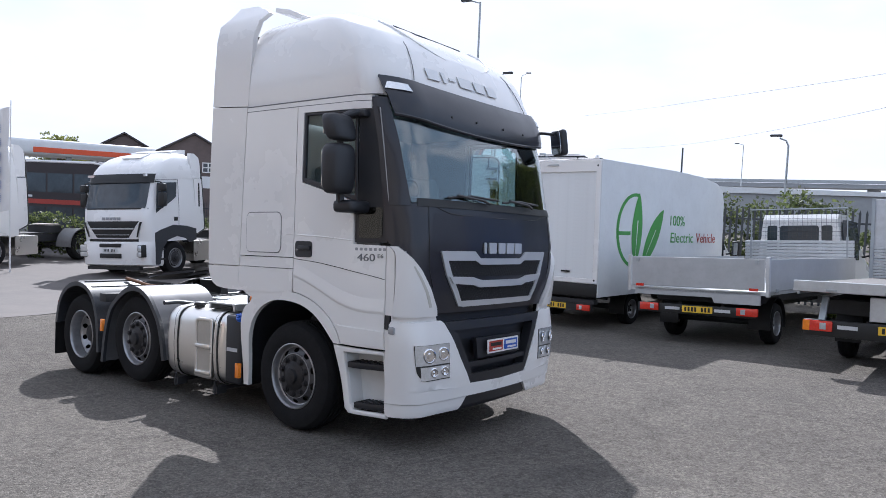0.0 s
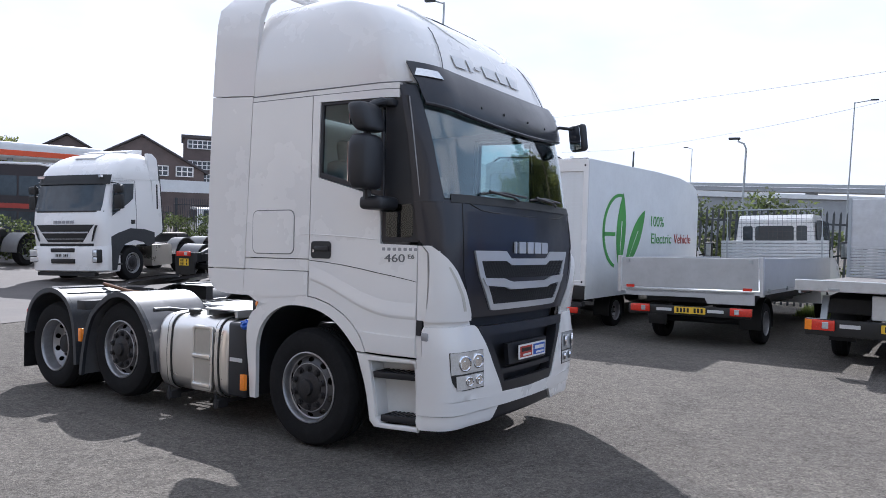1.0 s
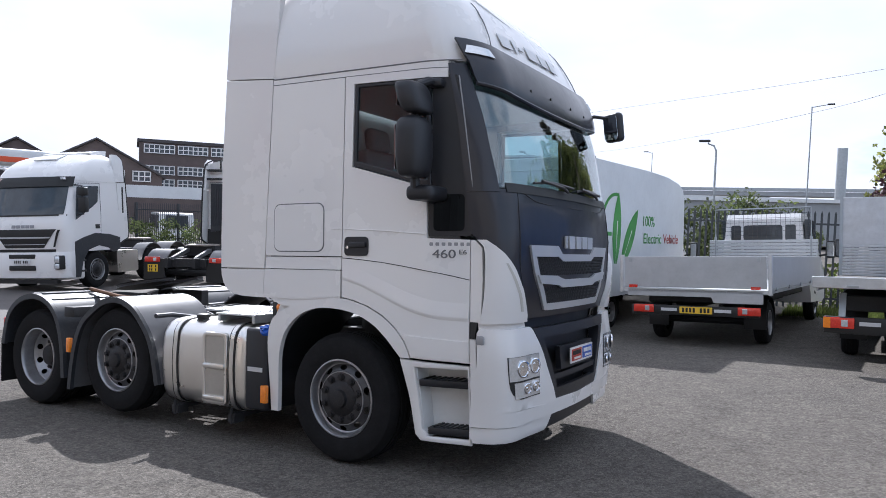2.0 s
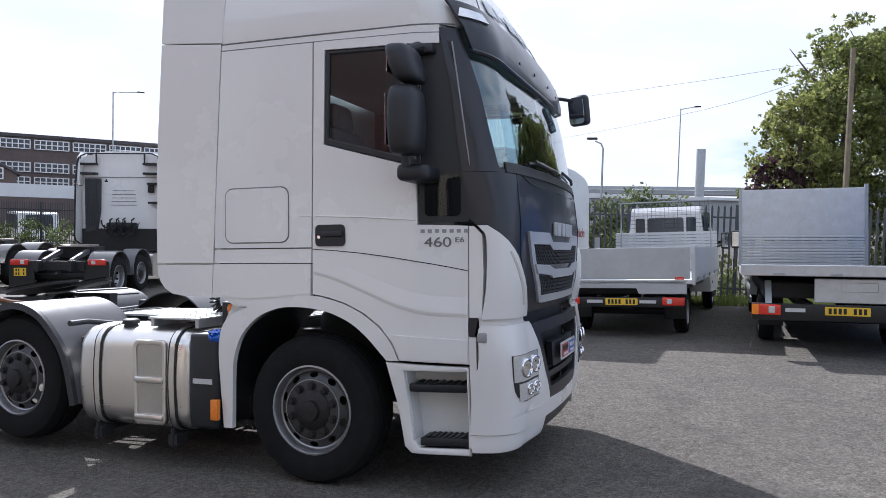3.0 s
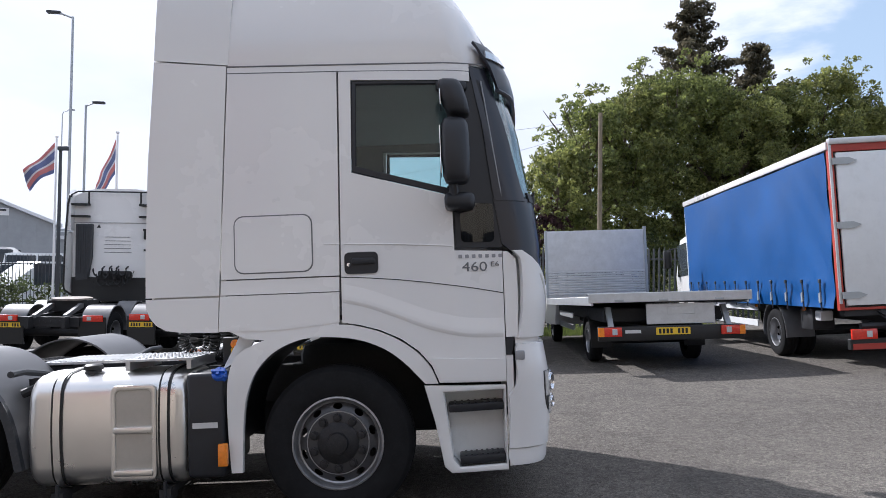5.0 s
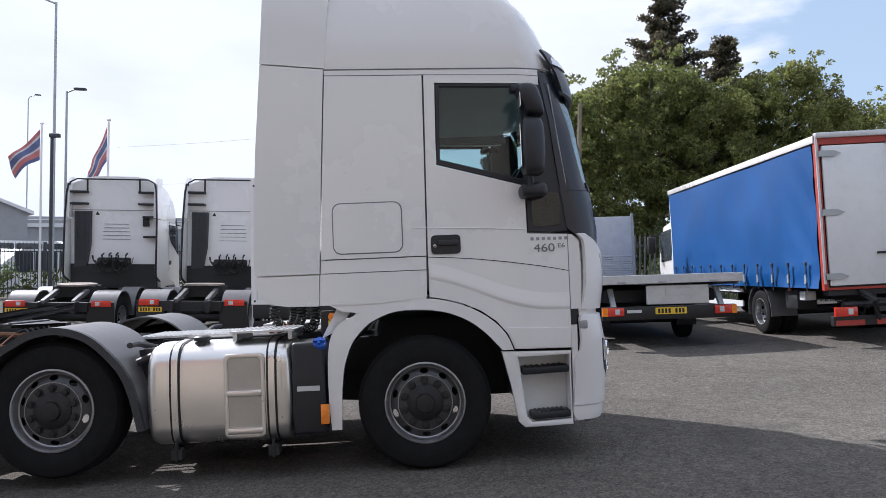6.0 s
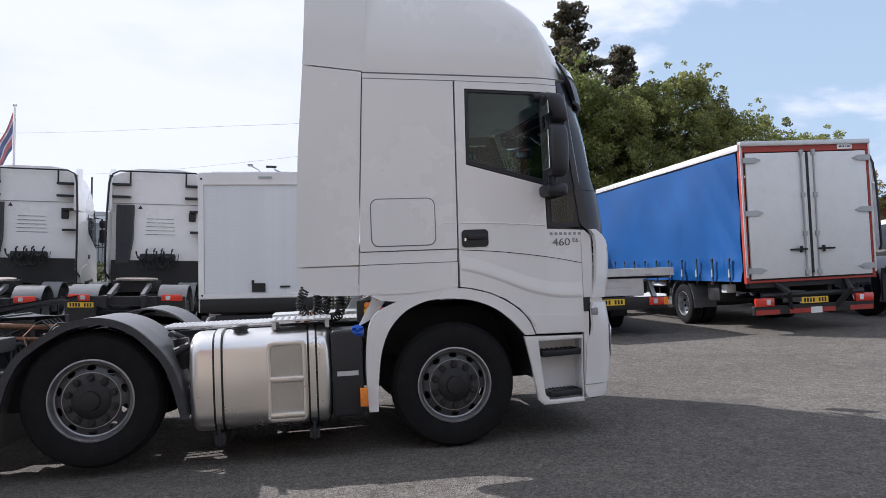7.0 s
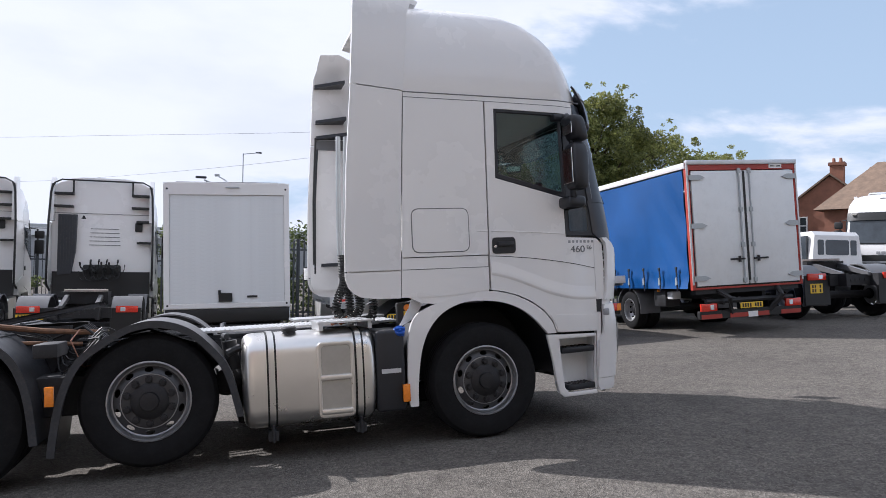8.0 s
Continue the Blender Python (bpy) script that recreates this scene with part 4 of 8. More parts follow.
    for z, f, w, xr in ROOF:
        sec = []
        side_len = max(f - 0.325 * min(1, w) - xr, 0.02)
        us = [-1.35 - side_len * q for q in (1, 0.66, 0.33)] + [-1.35 + 2.7 * i / 36 for i in range(37)] + [1.35 + side_len * q for q in (0.33, 0.66, 1)]
        for u in us:
            x, y, _ = cab_at(u, z, 0, w, f)
            if abs(u) > 1.35:
                x = f - 0.325 - (abs(u) - 1.35) * (f - 0.325 - xr) / side_len
            sec.append((max(x, xr), y, z - (0.015 + 0.0223 * (x + 0.64)) * max(0.0, 1 - (z - 2.955) / 0.4)))
        secs.append(sec)
    loft(bm, secs)
    roof = part("high_roof", bm, "white", L, "white domed high roof", smooth=50)
    for k in (-1, 1):
        b_ = B()
        tube(b_, [(-0.64, k * 1.240, 2.937), (0.09, k * 1.240, 2.922), (0.93, k * 1.238, 2.902), (1.02, k * 1.225, 2.90)], 0.0055, 6)
        part("roof_gutter", b_, "gasket", L)
        b_ = B()
        tube(b_, [(-0.64, k * 1.243, 2.893), (0.085, k * 1.243, 2.877), (0.93, k * 1.241, 2.851)], 0.0032, 6)
        part("gutter_trim", b_, "gasket", L)
        b_ = B()
        prism(b_, [(-0.64, 2.934), (0.09, 2.919), (0.93, 2.899), (0.93, 2.855), (0.085, 2.880), (-0.64, 2.897)], "y", k * 1.206, k * 1.241)
        bevel(b_, 0.005, 1)
        part("cant_rail", b_, "white", L)
    b_ = B()
    prism(b_, [(-0.02, 0.0), (0.30, 0.0), (0.30, 0.02), (-0.02, 0.035)], "y", -0.34, 0.34)
    part("roof_hatch", b_, "black", roof, "dark roof hatch", m=pose(0.36, 0, 3.735, 0, 22, 0))
    # roof spoiler between the side deflectors
    b_ = B()
    prism(b_, [(-0.38, 3.83), (-0.36, 3.87), (-0.55, 3.95), (-0.75, 4.0), (-0.76, 3.96), (-0.55, 3.90)], "y", -0.85, 0.85)
    bevel(b_, 0.01)
    part("roof_spoiler", b_, "white", L, "white adjustable roof spoiler")
    b_ = B()
    tube(b_, [(0.95, -0.95, 3.0), (0.9, -0.97, 3.28)], 0.005, 6)
    part("aerial", b_, "black", L)
    for i, w in enumerate((0.16, 0.05, 0.09, 0.21, 0.17, 0.16)):
        b_ = B()
        u = (-0.64, -0.49, -0.37, -0.17, 0.06, 0.27)[i]
        h = 0.012 if i == 2 else 0.05
        grid, inn = [], []
        for q in range(4):
            z = 3.16 - h + 2 * h * q / 3
            grid.append([roof_at(u - w / 2 + w * p / 4, z, 0.003) for p in range(5)])
            inn.append([roof_at(u - w / 2 + w * p / 4, z, -0.004) for p in range(5)])
        shell(b_, grid, 0.01, inn)
        part("roof_badge_slab", b_, "alloy", roof, "pale grey flush badge shape")
    for k in (-1, 1):
        b_ = B()
        tube(b_, [roof_at(k * (0.93 - 0.02 * q), 3.02 + 0.06 * q, 0.002) for q in range(8)], 0.004, 6)
        part("roof_seam", b_, "gasket", roof)
        b_ = B()
        tube(b_, [roof_at(k * u, z, 0.0) for u, z in ((0.78, 3.69), (0.74, 3.62), (0.66, 3.54), (0.55, 3.46), (0.42, 3.40), (0.30, 3.37))], 0.026, 8, 0.003)
        part("roof_ridge", b_, "white", roof, smooth=60)
    for i in range(7):
        b_ = B()
        prism(b_, rounded(-0.012, -0.0115, 0.012, 0.0115, 0.004), "y", -0.002, 0.002)
        part("door_badge_slab", b_, "badge", L, "grey badge shape", m=pose(0.825 + 0.043 * i, -1.2495, 1.645))
    letters("model_number", "460", 0.085, "gasket", L, pose(0.915, -1.2495, 1.575, 90, 0, 0), 0.003, 1.3, "grey figures 460")
    letters("grade_mark", "E6", 0.045, "gasket", L, pose(1.045, -1.2495, 1.59, 90, 0, 0), 0.003, 1.3, "small grey figures")

    # mirrors
    for k in (-1, 1):
        arm = B()
        tube(arm, [(0.90, k * 1.20, 2.745), (0.88, k * 1.32, 2.745), (0.86, k * 1.42, 2.70), (0.85, k * 1.44, 2.4), (0.85, k * 1.42, 2.02), (0.88, k * 1.24, 1.95)], 0.032, 10)
        mir = part("wing_mirror", arm, "black", L, "black two-part wing mirror", m=pose(-0.05, 0, 0))
        for zc, h, dep, lean in ((2.605, 0.21, 0.155, 0.03), (2.278, 0.395, 0.175, 0.0)):
            b_ = B()
            secs = []
            for f, s_ in ((-0.5, 0.62), (-0.47, 0.80), (-0.38, 0.92), (-0.1, 1.0), (0.25, 0.99), (0.40, 0.92), (0.47, 0.78), (0.5, 0.6)):
                cx = 0.87 - lean * f * 2
                out_ = []
                for i in range(20):
                    a = 2 * math.pi * i / 20
                    ca, sa = math.cos(a), math.sin(a)
                    out_.append((cx + dep / 2 * s_ * math.copysign(abs(ca) ** 0.6, ca), k * 1.47 + 0.125 * s_ * math.copysign(abs(sa) ** 0.5, sa), zc + h * f))
                secs.append(out_)
            loft(b_, secs)
            part("mirror_housing", b_, "black", mir, smooth=50)
            b_ = B()
            box(b_, (0.868 - dep / 2 - 0.001, k * 1.47, zc), (0.006, 0.17, h - 0.10))
            bevel(b_, 0.002, 1)
            part("mirror_glass", b_, "mirror", mir)
        b_ = B()
        box(b_, (0.885, k * 1.33, 1.985), (0.19, 0.24, 0.10))
        bevel(b_, 0.035, 3)
        part("mirror_foot", b_, "black", mir)
        b_ = B()
        tube(b_, [(1.005, k * 1.2405, 2.79), (1.045, k * 1.2405, 2.5), (1.085, k * 1.2405, 2.2), (1.108, k * 1.2405, 2.03)], 0.005, 6)
        part("pillar_seal", b_, "badge", L, "thin pale seal along the windscreen pillar")
        b_ = B()
        box(b_, (0.86, k * 1.25, 2.745), (0.20, 0.10, 0.06))
        bevel(b_, 0.02)
        part("mirror_mount", b_, "black", mir)
    fm = B()
    tube(fm, [(1.08, 1.02, 2.83), (1.2, 1.10, 2.87), (1.34, 1.18, 2.85)], 0.016, 8)
    fmir = part("front_mirror", fm, "black", L, "black front view mirror on an arm")
    turn = pose(1.36, 1.20, 2.77, 0, 8, -115)
    b_ = B()
    box(b_, (0, 0, 0), (0.10, 0.19, 0.27))
    bevel(b_, 0.04, 4)
    part("mirror_housing", b_, "black", fmir, m=turn)
    b_ = B()
    prism(b_, rounded(-0.078, -0.115, 0.078, 0.115, 0.03), "x", 0.049, 0.052)
    part("mirror_glass", b_, "mirror", fmir, m=turn)


def shape_cab(L):
    """The cab draws in towards its nose and its sills, and the side deflectors splay out behind it."""
    step = lambda q: q * q * (3 - 2 * q)
    seen = set()
    for ob in L.children_recursive:
        if ob.data is None or ob.data.name in seen:
            continue
        seen.add(ob.data.name)
        m = ob.matrix_basis.copy()
        up = ob.parent
        while up is not L:
            m = up.matrix_basis @ m
            up = up.parent
        back = m.inverted()
        cut = [((x, 0, 0), (1, 0, 0)) for x in (0.76, 0.82, 0.88, 0.94, 1.0, 1.06, 1.11)] + [((0, 0, z), (0, 0, 1)) for z in (0.5, 0.62, 0.74, 0.86, 0.96)]
        if len(ob.data.polygons) < 900 and m.to_3x3() == Matrix.Identity(3):
            fine_ = bmesh.new()
            fine_.from_mesh(ob.data)
            for co, no in cut:
                bmesh.ops.bisect_plane(fine_, geom=fine_.verts[:] + fine_.edges[:] + fine_.faces[:], dist=0.0008, plane_co=back @ Vector(co), plane_no=no)
            fine_.to_mesh(ob.data)
            fine_.free()
        for v in ob.data.vertices:
            p = m @ v.co
            k = 1 - 0.056 * step(min(max((p.x - 0.72) / 0.42, 0.0), 1.0))
            k *= 1 - 0.04 * step(min(max((1.02 - p.z) / 0.6, 0.0), 1.0))
            p.y *= k
            if p.x < -0.715 and abs(p.y) > 0.9 and p.z > 1.2:
                p.y += math.copysign((0.016 + 0.036 * (min(p.z, 3.2) - 1.4)) * min((-0.715 - p.x) / 0.4, 1.0), p.y)
            v.co = back @ p
        ob.data.update()


hero_cab(LORRY)
shape_cab(LORRY)


def hero_chassis(L):
    for k in (-1, 1):
        b_ = B()
        box(b_, (-1.7, k * 0.40, 0.80), (5.6, 0.08, 0.27))
        bevel(b_, 0.006, 1)
        part("chassis_rail", b_, "chassis", L, "dark steel chassis rail")
        build_wheel(L, (0, k * 1.035, 0.49), k, "disc", 0.49)
        build_wheel(L, (-2.66, k * 1.035, 0.56), k, "disc", 0.495)
        build_wheel(L, (-3.95, k * 1.035, 0.49), k, "deep", 0.49)
        build_wheel(L, (-3.95, k * 0.73, 0.49), k, "deep", 0.49, detail=False)
        mid = [(-1.99, 0.40), (-2.05, 0.66), (-2.11, 0.81), (-2.19, 0.92), (-2.32, 1.05), (-2.46, 1.125), (-2.62, 1.155), (-2.78, 1.13), (-2.89, 1.08), (-3.03, 0.995), (-3.15, 0.89), (-3.24, 0.72), (-3.30, 0.5), (-3.34, 0.235)]
        rear = [(-3.39, 0.33), (-3.42, 0.62), (-3.47, 0.82), (-3.56, 0.98), (-3.72, 1.095), (-3.95, 1.14), (-4.18, 1.095), (-4.36, 0.98), (-4.46, 0.82), (-4.51, 0.6)]
        for path, body, inside in ((mid, "sheenguard", 0.46), (rear, "guard", 0.46)):
            guard_along(L, path, k * inside, k * 1.199, 0.014, body)
            guard_along(L, path, k * 1.20, k * 1.237, 0.052, "guard", "mudguard_edge")
        b_ = B()
        box(b_, (-4.52, k * 0.95, 0.42), (0.02, 0.56, 0.46))
        bevel(b_, 0.006, 1)
        part("mud_flap", b_, "rubber", L)
        b_ = B()
        box(b_, (-3.33, k * 1.05, 0.98), (0.16, 0.36, 0.10))
        bevel(b_, 0.01)
        part("guard_bracket", b_, "chassis", L)
        for x, z in ((-0.715, 0.455), (-3.31, 0.66)):
            b_ = B()
            box(b_, (x, k * 1.235, z), (0.06, 0.035, 0.14))
            bevel(b_, 0.006)
            part("side_marker", b_, "orange", L, "amber side marker lamp")
    # axles
    for x, z in ((0, 0.49), (-2.66, 0.56), (-3.95, 0.49)):
        b_ = B()
        tube(b_, [(x, -0.95, z), (x, 0.95, z)], 0.085, 12)
        if x < -3:
            lathe(b_, [(0, -0.2), (0.18, -0.16), (0.24, 0), (0.18, 0.16), (0, 0.2)], 16, (x, 0, z))
        part("axle", b_, "chassis", L)
    for x in (-4.4, -3.3, -2.1, -1.2, -0.5):
        b_ = B()
        box(b_, (x, 0, 0.80), (0.10, 0.74, 0.2))
        part("cross_member", b_, "chassis", L)
    # air bags, springs, cylinders under the rear
    for k in (-1, 1):
        for x in (-4.25, -3.62, -2.95, -2.35):
            b_ = B()
            lathe(b_, [(0.09, 0.42), (0.13, 0.46), (0.11, 0.52), (0.13, 0.58), (0.11, 0.64), (0.09, 0.68)], 16, (x, k * 0.52, 0), "z")
            part("air_bag", b_, "rubber", L)
    # fuel tank on the near side, battery and tanks on the other
    def tank_sec(x, inset, off=0.0):
        out = []
        yc, zc, hy, hz, rad = -0.9175, 0.625, 0.2975 - inset + off, 0.36 - inset + off, 0.15
        for cy, cz, a0 in ((1, 1, 0), (-1, 1, 90), (-1, -1, 180), (1, -1, 270)):
            for i in range(9):
                a = radians(a0 + 90 * i / 8)
                out.append((x, yc + cy * (hy - rad) + rad * math.cos(a), zc + cz * (hz - rad) + rad * math.sin(a)))
        sec = []
        for i, p in enumerate(out):
            q = out[(i + 1) % len(out)]
            sec.append(p)
            if i % 9 == 8:
                for f in (0.25, 0.5, 0.75):
                    m_ = [p[j] + (q[j] - p[j]) * f for j in range(3)]
                    bow = 0.014 * (1 - (2 * f - 1) ** 2)
                    if abs(p[1] - q[1]) < 0.01:
                        m_[1] += bow * (1 if p[1] > yc else -1)
                    else:
                        m_[2] += bow * (1 if p[2] > zc else -1)
                    sec.append(tuple(m_))
        return sec
    b_ = B()
    loft(b_, [tank_sec(x, q) for x, q in ((-1.985, 0.075), (-1.98, 0.045), (-1.965, 0.02), (-1.94, 0.005), (-1.90, 0.0), (-1.6, 0), (-1.3, 0), (-1.03, 0.0), (-0.99, 0.005), (-0.965, 0.02), (-0.95, 0.045), (-0.945, 0.075))])
    tank = part("fuel_tank", b_, "tank", L, "brushed aluminium fuel tank with recessed steps", smooth=60)
    b_ = B()
    prism(b_, rounded(-1.425, 0.315, -1.135, 0.91, 0.04), "y", -1.243, -1.205, [rounded(-1.395, 0.36, -1.165, 0.88, 0.03)])
    bevel(b_, 0.006, 2)
    part("recess_rim", b_, "tank", tank)
    b_ = B()
    prism(b_, rounded(-1.395, 0.36, -1.165, 0.88, 0.03), "y", -1.2325, -1.213)
    part("recess_back", b_, "dullmetal", tank, "dull recess panel")
    for z in (0.63, 0.365):
        b_ = B()
        box(b_, (-1.28, -1.242, z), (0.25, 0.03, 0.045))
        bevel(b_, 0.012, 2)
        part("tank_step", b_, "tank", tank)
    for x in (-1.775, -1.09):
        for dx in (-0.03, 0.03):
            b_ = B()
            loft(b_, [tank_sec(x + dx + e, 0, 0.006) for e in (-0.007, 0.007)])
            part("strap_rubber", b_, "ink", tank)
        b_ = B()
        loft(b_, [tank_sec(x + e, 0, 0.010) for e in (-0.022, 0.022)])
        part("tank_strap", b_, "tank", tank)
        b_ = B()
        box(b_, (x, -1.17, 0.215), (0.075, 0.11, 0.07))
        box(b_, (x, -0.95, 0.235), (0.06, 0.5, 0.04))
        tube(b_, [(x, -1.225, 0.17), (x, -1.225, 0.30)], 0.012, 8)
        part("tank_bracket", b_, "chassis", tank)
    b_ = B()
    lathe(b_, [(0.055, 0.975), (0.05, 1.0), (0.062, 1.005), (0.06, 1.03), (0.045, 1.04), (0, 1.042)], 20, (-1.62, -1.06, 0), "z")
    part("filler_cap", b_, "ink", tank, "black fuel cap")
    # additive tank and battery box ahead of it
    b_ = B()
    box(b_, (-0.83, -1.02, 0.64), (0.24, 0.40, 0.66))
    bevel(b_, 0.03, 3)
    add = part("additive_tank", b_, "black", L, "black additive tank with blue cap")
    b_ = B()
    lathe(b_, [(0.042, 0), (0.05, 0.008), (0.05, 0.05), (0.044, 0.058), (0, 0.058)], 16, axis="z")
    box(b_, (0, 0, 0.066), (0.085, 0.018, 0.022))
    box(b_, (0, 0, 0.066), (0.018, 0.06, 0.018))
    part("blue_cap", b_, "bluecap", add, "blue filler cap", m=pose(-0.745, -1.165, 0.925, 40, 0, 0))
    b_ = B()
    box(b_, (-0.83, -1.225, 0.64), (0.16, 0.006, 0.035))
    part("battery_label", b_, "silver", add)
    b_ = B()
    box(b_, (-1.45, 0.95, 0.62), (1.3, 0.55, 0.62))
    bevel(b_, 0.04, 3)
    part("battery_box", b_, "black", L)
    # chequer walkway behind the cab
    b_ = B()
    box(b_, (-1.45, -0.15, 1.005), (1.75, 0.62, 0.018))
    wk = part("walkway", b_, "alloy", L, "ribbed aluminium catwalk")
    b_ = B()
    box(b_, (0, 0, 0), (0.012, 0.58, 0.006))
    boards("tread_rib", wk, b_, "alloy", [(-2.3 + i * 0.0395, -0.15, 1.017) for i in range(44)])
    b_ = B()
    box(b_, (-1.17, -0.86, 1.055), (0.46, 0.52, 0.014))
    for i in range(9):
        for j in range(8):
            lathe(b_, [(0.011, 0), (0.009, 0.006), (0, 0.007)], 6, (-1.36 + i * 0.048, -1.07 + j * 0.06, 1.062), "z")
    for i in (-1.37, -0.97):
        box(b_, (i, -0.86, 1.02), (0.03, 0.5, 0.06))
    part("step_plate", b_, "alloy", L, "perforated aluminium step plate")
    b_ = B()
    box(b_, (-1.0, 0.5, 1.03), (0.9, 0.55, 0.02))
    part("walkway", b_, "alloy", L)
    # coiled air lines: they drop from a ribbed pipe behind the cab and loop back up under it
    top = (-1.075, -0.55, 1.44)
    runs = (((-1.09, -0.62, 1.36), (-1.15, -0.66, 1.24), (-1.17, -0.66, 1.13), (-1.12, -0.62, 1.06)),
            ((-1.05, -0.54, 1.34), (-1.03, -0.54, 1.22), (-1.035, -0.54, 1.10), (-1.08, -0.55, 1.05)),
            ((-1.01, -0.60, 1.35), (-0.96, -0.62, 1.27), (-0.955, -0.62, 1.14), (-1.0, -0.58, 1.06)),
            ((-0.99, -0.50, 1.36), (-0.88, -0.66, 1.30), (-0.845, -0.68, 1.20), (-0.86, -0.66, 1.06), (-0.95, -0.60, 1.03)))
    for run in runs:
        line = [Vector(p) for p in curve([top] + list(run), 12)]
        lens = [0.0]
        for a, b in zip(line, line[1:]):
            lens.append(lens[-1] + (b - a).length)
        turns = lens[-1] / 0.024
        pts = []
        steps = int(turns * 12)
        for q in range(steps + 1):
            d = lens[-1] * q / steps
            c = Vector([float(np.interp(d, lens, [p[e] for p in line])) for e in range(3)])
            c2 = Vector([float(np.interp(min(d + 0.02, lens[-1]), lens, [p[e] for p in line])) for e in range(3)])
            c1 = Vector([float(np.interp(max(d - 0.02, 0.0), lens, [p[e] for p in line])) for e in range(3)])
            way = (c2 - c1).normalized()
            n1 = way.cross(Vector((0, 1, 0))).normalized()
            n2 = way.cross(n1)
            ang = 2 * math.pi * turns * q / steps
            pts.append(tuple(c + 0.034 * (math.cos(ang) * n1 + math.sin(ang) * n2)))
        b_ = B()
        tube(b_, pts, 0.0085, 5)
        part("air_coil", b_, "ink", L, "black coiled air line")
    b_ = B()
    lathe(b_, [(0.03 + 0.006 * (i % 2), 1.42 + 0.012 * i) for i in range(18)], 14, (-1.08, -0.50, 0), "z")
    part("ribbed_sleeve", b_, "ink", L, "black ribbed rubber sleeve")
    b_ = B()
    for dx in (-0.035, 0.035):
        tube(b_, [(-1.06 + dx, -0.48, 1.62), (-1.045 + dx, -0.46, 2.2), (-1.02 + dx, -0.42, 2.72)], 0.022, 10)
    part("intake_pipe", b_, "galv", L, "grey twin pipe behind the cab")
    for i, (x, y) in enumerate(((-1.15, -0.56), (-1.08, -0.60), (-1.02, -0.55), (-0.97, -0.60))):
        b_ = B()
        tube(b_, [(x, y, 1.065), (x - 0.02, y - 0.05, 1.035), (x - 0.06, y - 0.09, 1.025)], 0.02, 8)
        lathe(b_, [(0.026, 1.03), (0.026, 1.05), (0.018, 1.056)], 6, (x, y, 0), "z")
        part("air_coupling", b_, "copper" if i < 2 else "galv", L, "air line coupling")
    b_ = B()
    tube(b_, [(-1.12, 1.12, 1.6), (-1.10, 1.12, 2.3), (-1.05, 1.12, 3.03)], 0.012, 8)
    part("deflector_rod", b_, "ink", L, "thin black rod behind the cab")
    b_ = B()
    box(b_, (-0.66, -1.10, 1.10), (0.16, 0.06, 0.17))
    bevel(b_, 0.01)
    iso = part("isolator", b_, "ink", L, "black battery isolator with yellow label")
    b_ = B()
    box(b_, (-0.65, -1.132, 1.075), (0.07, 0.006, 0.075))
    part("label_plate", b_, "yellow", iso)
    b_ = B()
    lathe(b_, [(0.03, 0), (0.03, 0.012), (0.018, 0.018), (0.0, 0.02)], 14, (0, 0, 0))
    bmesh.ops.scale(b_, vec=(1, -1, 1), verts=b_.verts[:])
    part("isolator_switch", b_, "orange", iso, m=pose(-0.655, -1.131, 1.14))
    # fifth wheel
    b_ = B()
    out = []
    for i in range(25):
        a = radians(20 + 320 * i / 24)
        out.append((-3.55 + 0.46 * math.cos(a), 0.46 * math.sin(a)))
    prism(b_, out + [(-3.45, -0.06), (-3.62, -0.05), (-3.62, 0.05), (-3.45, 0.06)], "z", -0.02, 0.02)
    bmesh.ops.translate(b_, vec=(3.55, 0, 0), verts=b_.verts[:])
    bevel(b_, 0.01, 1)
    part("fifth_wheel", b_, "hub", L, "greasy black fifth wheel plate", m=pose(-3.55, 0, 1.22, 0, -9, 0))
    for k in (-1, 1):
        b_ = B()
        prism(b_, [(-4.05, 1.02), (-3.95, 1.12), (-4.6, 0.94), (-4.62, 0.86), (-4.1, 0.9)], "y", k * 0.30, k * 0.40)
        part("loading_ramp", b_, "chassis", L)
        b_ = B()
        box(b_, (-3.55, k * 0.42, 1.03), (0.5, 0.10, 0.2))
        part("coupling_bracket", b_, "chassis", L)
    for k in range(6):
        yv = -0.34 + 0.11 * k
        b_ = B()
        tube(b_, [(-2.2, yv, 0.98), (-2.6, yv + 0.04, 1.0), (-3.0, yv * 0.7, 0.97), (-3.3, yv * 0.8, 0.99)], 0.014, 6)
        part("air_pipe", b_, "ink", L, "black air pipe")
    b_ = B()
    tube(b_, [(-3.0, -0.5, 1.0), (-3.1, -0.55, 0.8), (-3.25, -0.6, 0.72), (-3.35, -0.62, 0.9)], 0.007, 6)
    part("cable", b_, "ink", L)
    for i in range(5):
        b_ = B()
        y = -0.62 + 0.09 * i
        tube(b_, [(-2.35, y, 0.92), (-2.7, y - 0.06, 1.04 + 0.03 * (i % 2)), (-3.05, y + 0.05, 1.0), (-3.2, y + 0.12, 1.12), (-3.45, y + 0.1, 1.02)], 0.012, 6)
        part("hose", b_, "ink", L)
    b_ = B()
    tube(b_, [(-2.9, -0.75, 1.0), (-2.95, -0.85, 0.86), (-3.15, -0.86, 0.82), (-3.25, -0.75, 1.02), (-3.2, -0.65, 1.1)], 0.006, 5)
    part("cable", b_, "brick", L, "thin brown cable")
    b_ = B()
    tube(b_, [(-3.1, -0.42, 1.06), (-3.45, -0.60, 1.10), (-3.85, -0.66, 1.17)], 0.022, 8)
    part("release_rod", b_, "rust", L, "rusty brown coupling release rod")
    b_ = B()
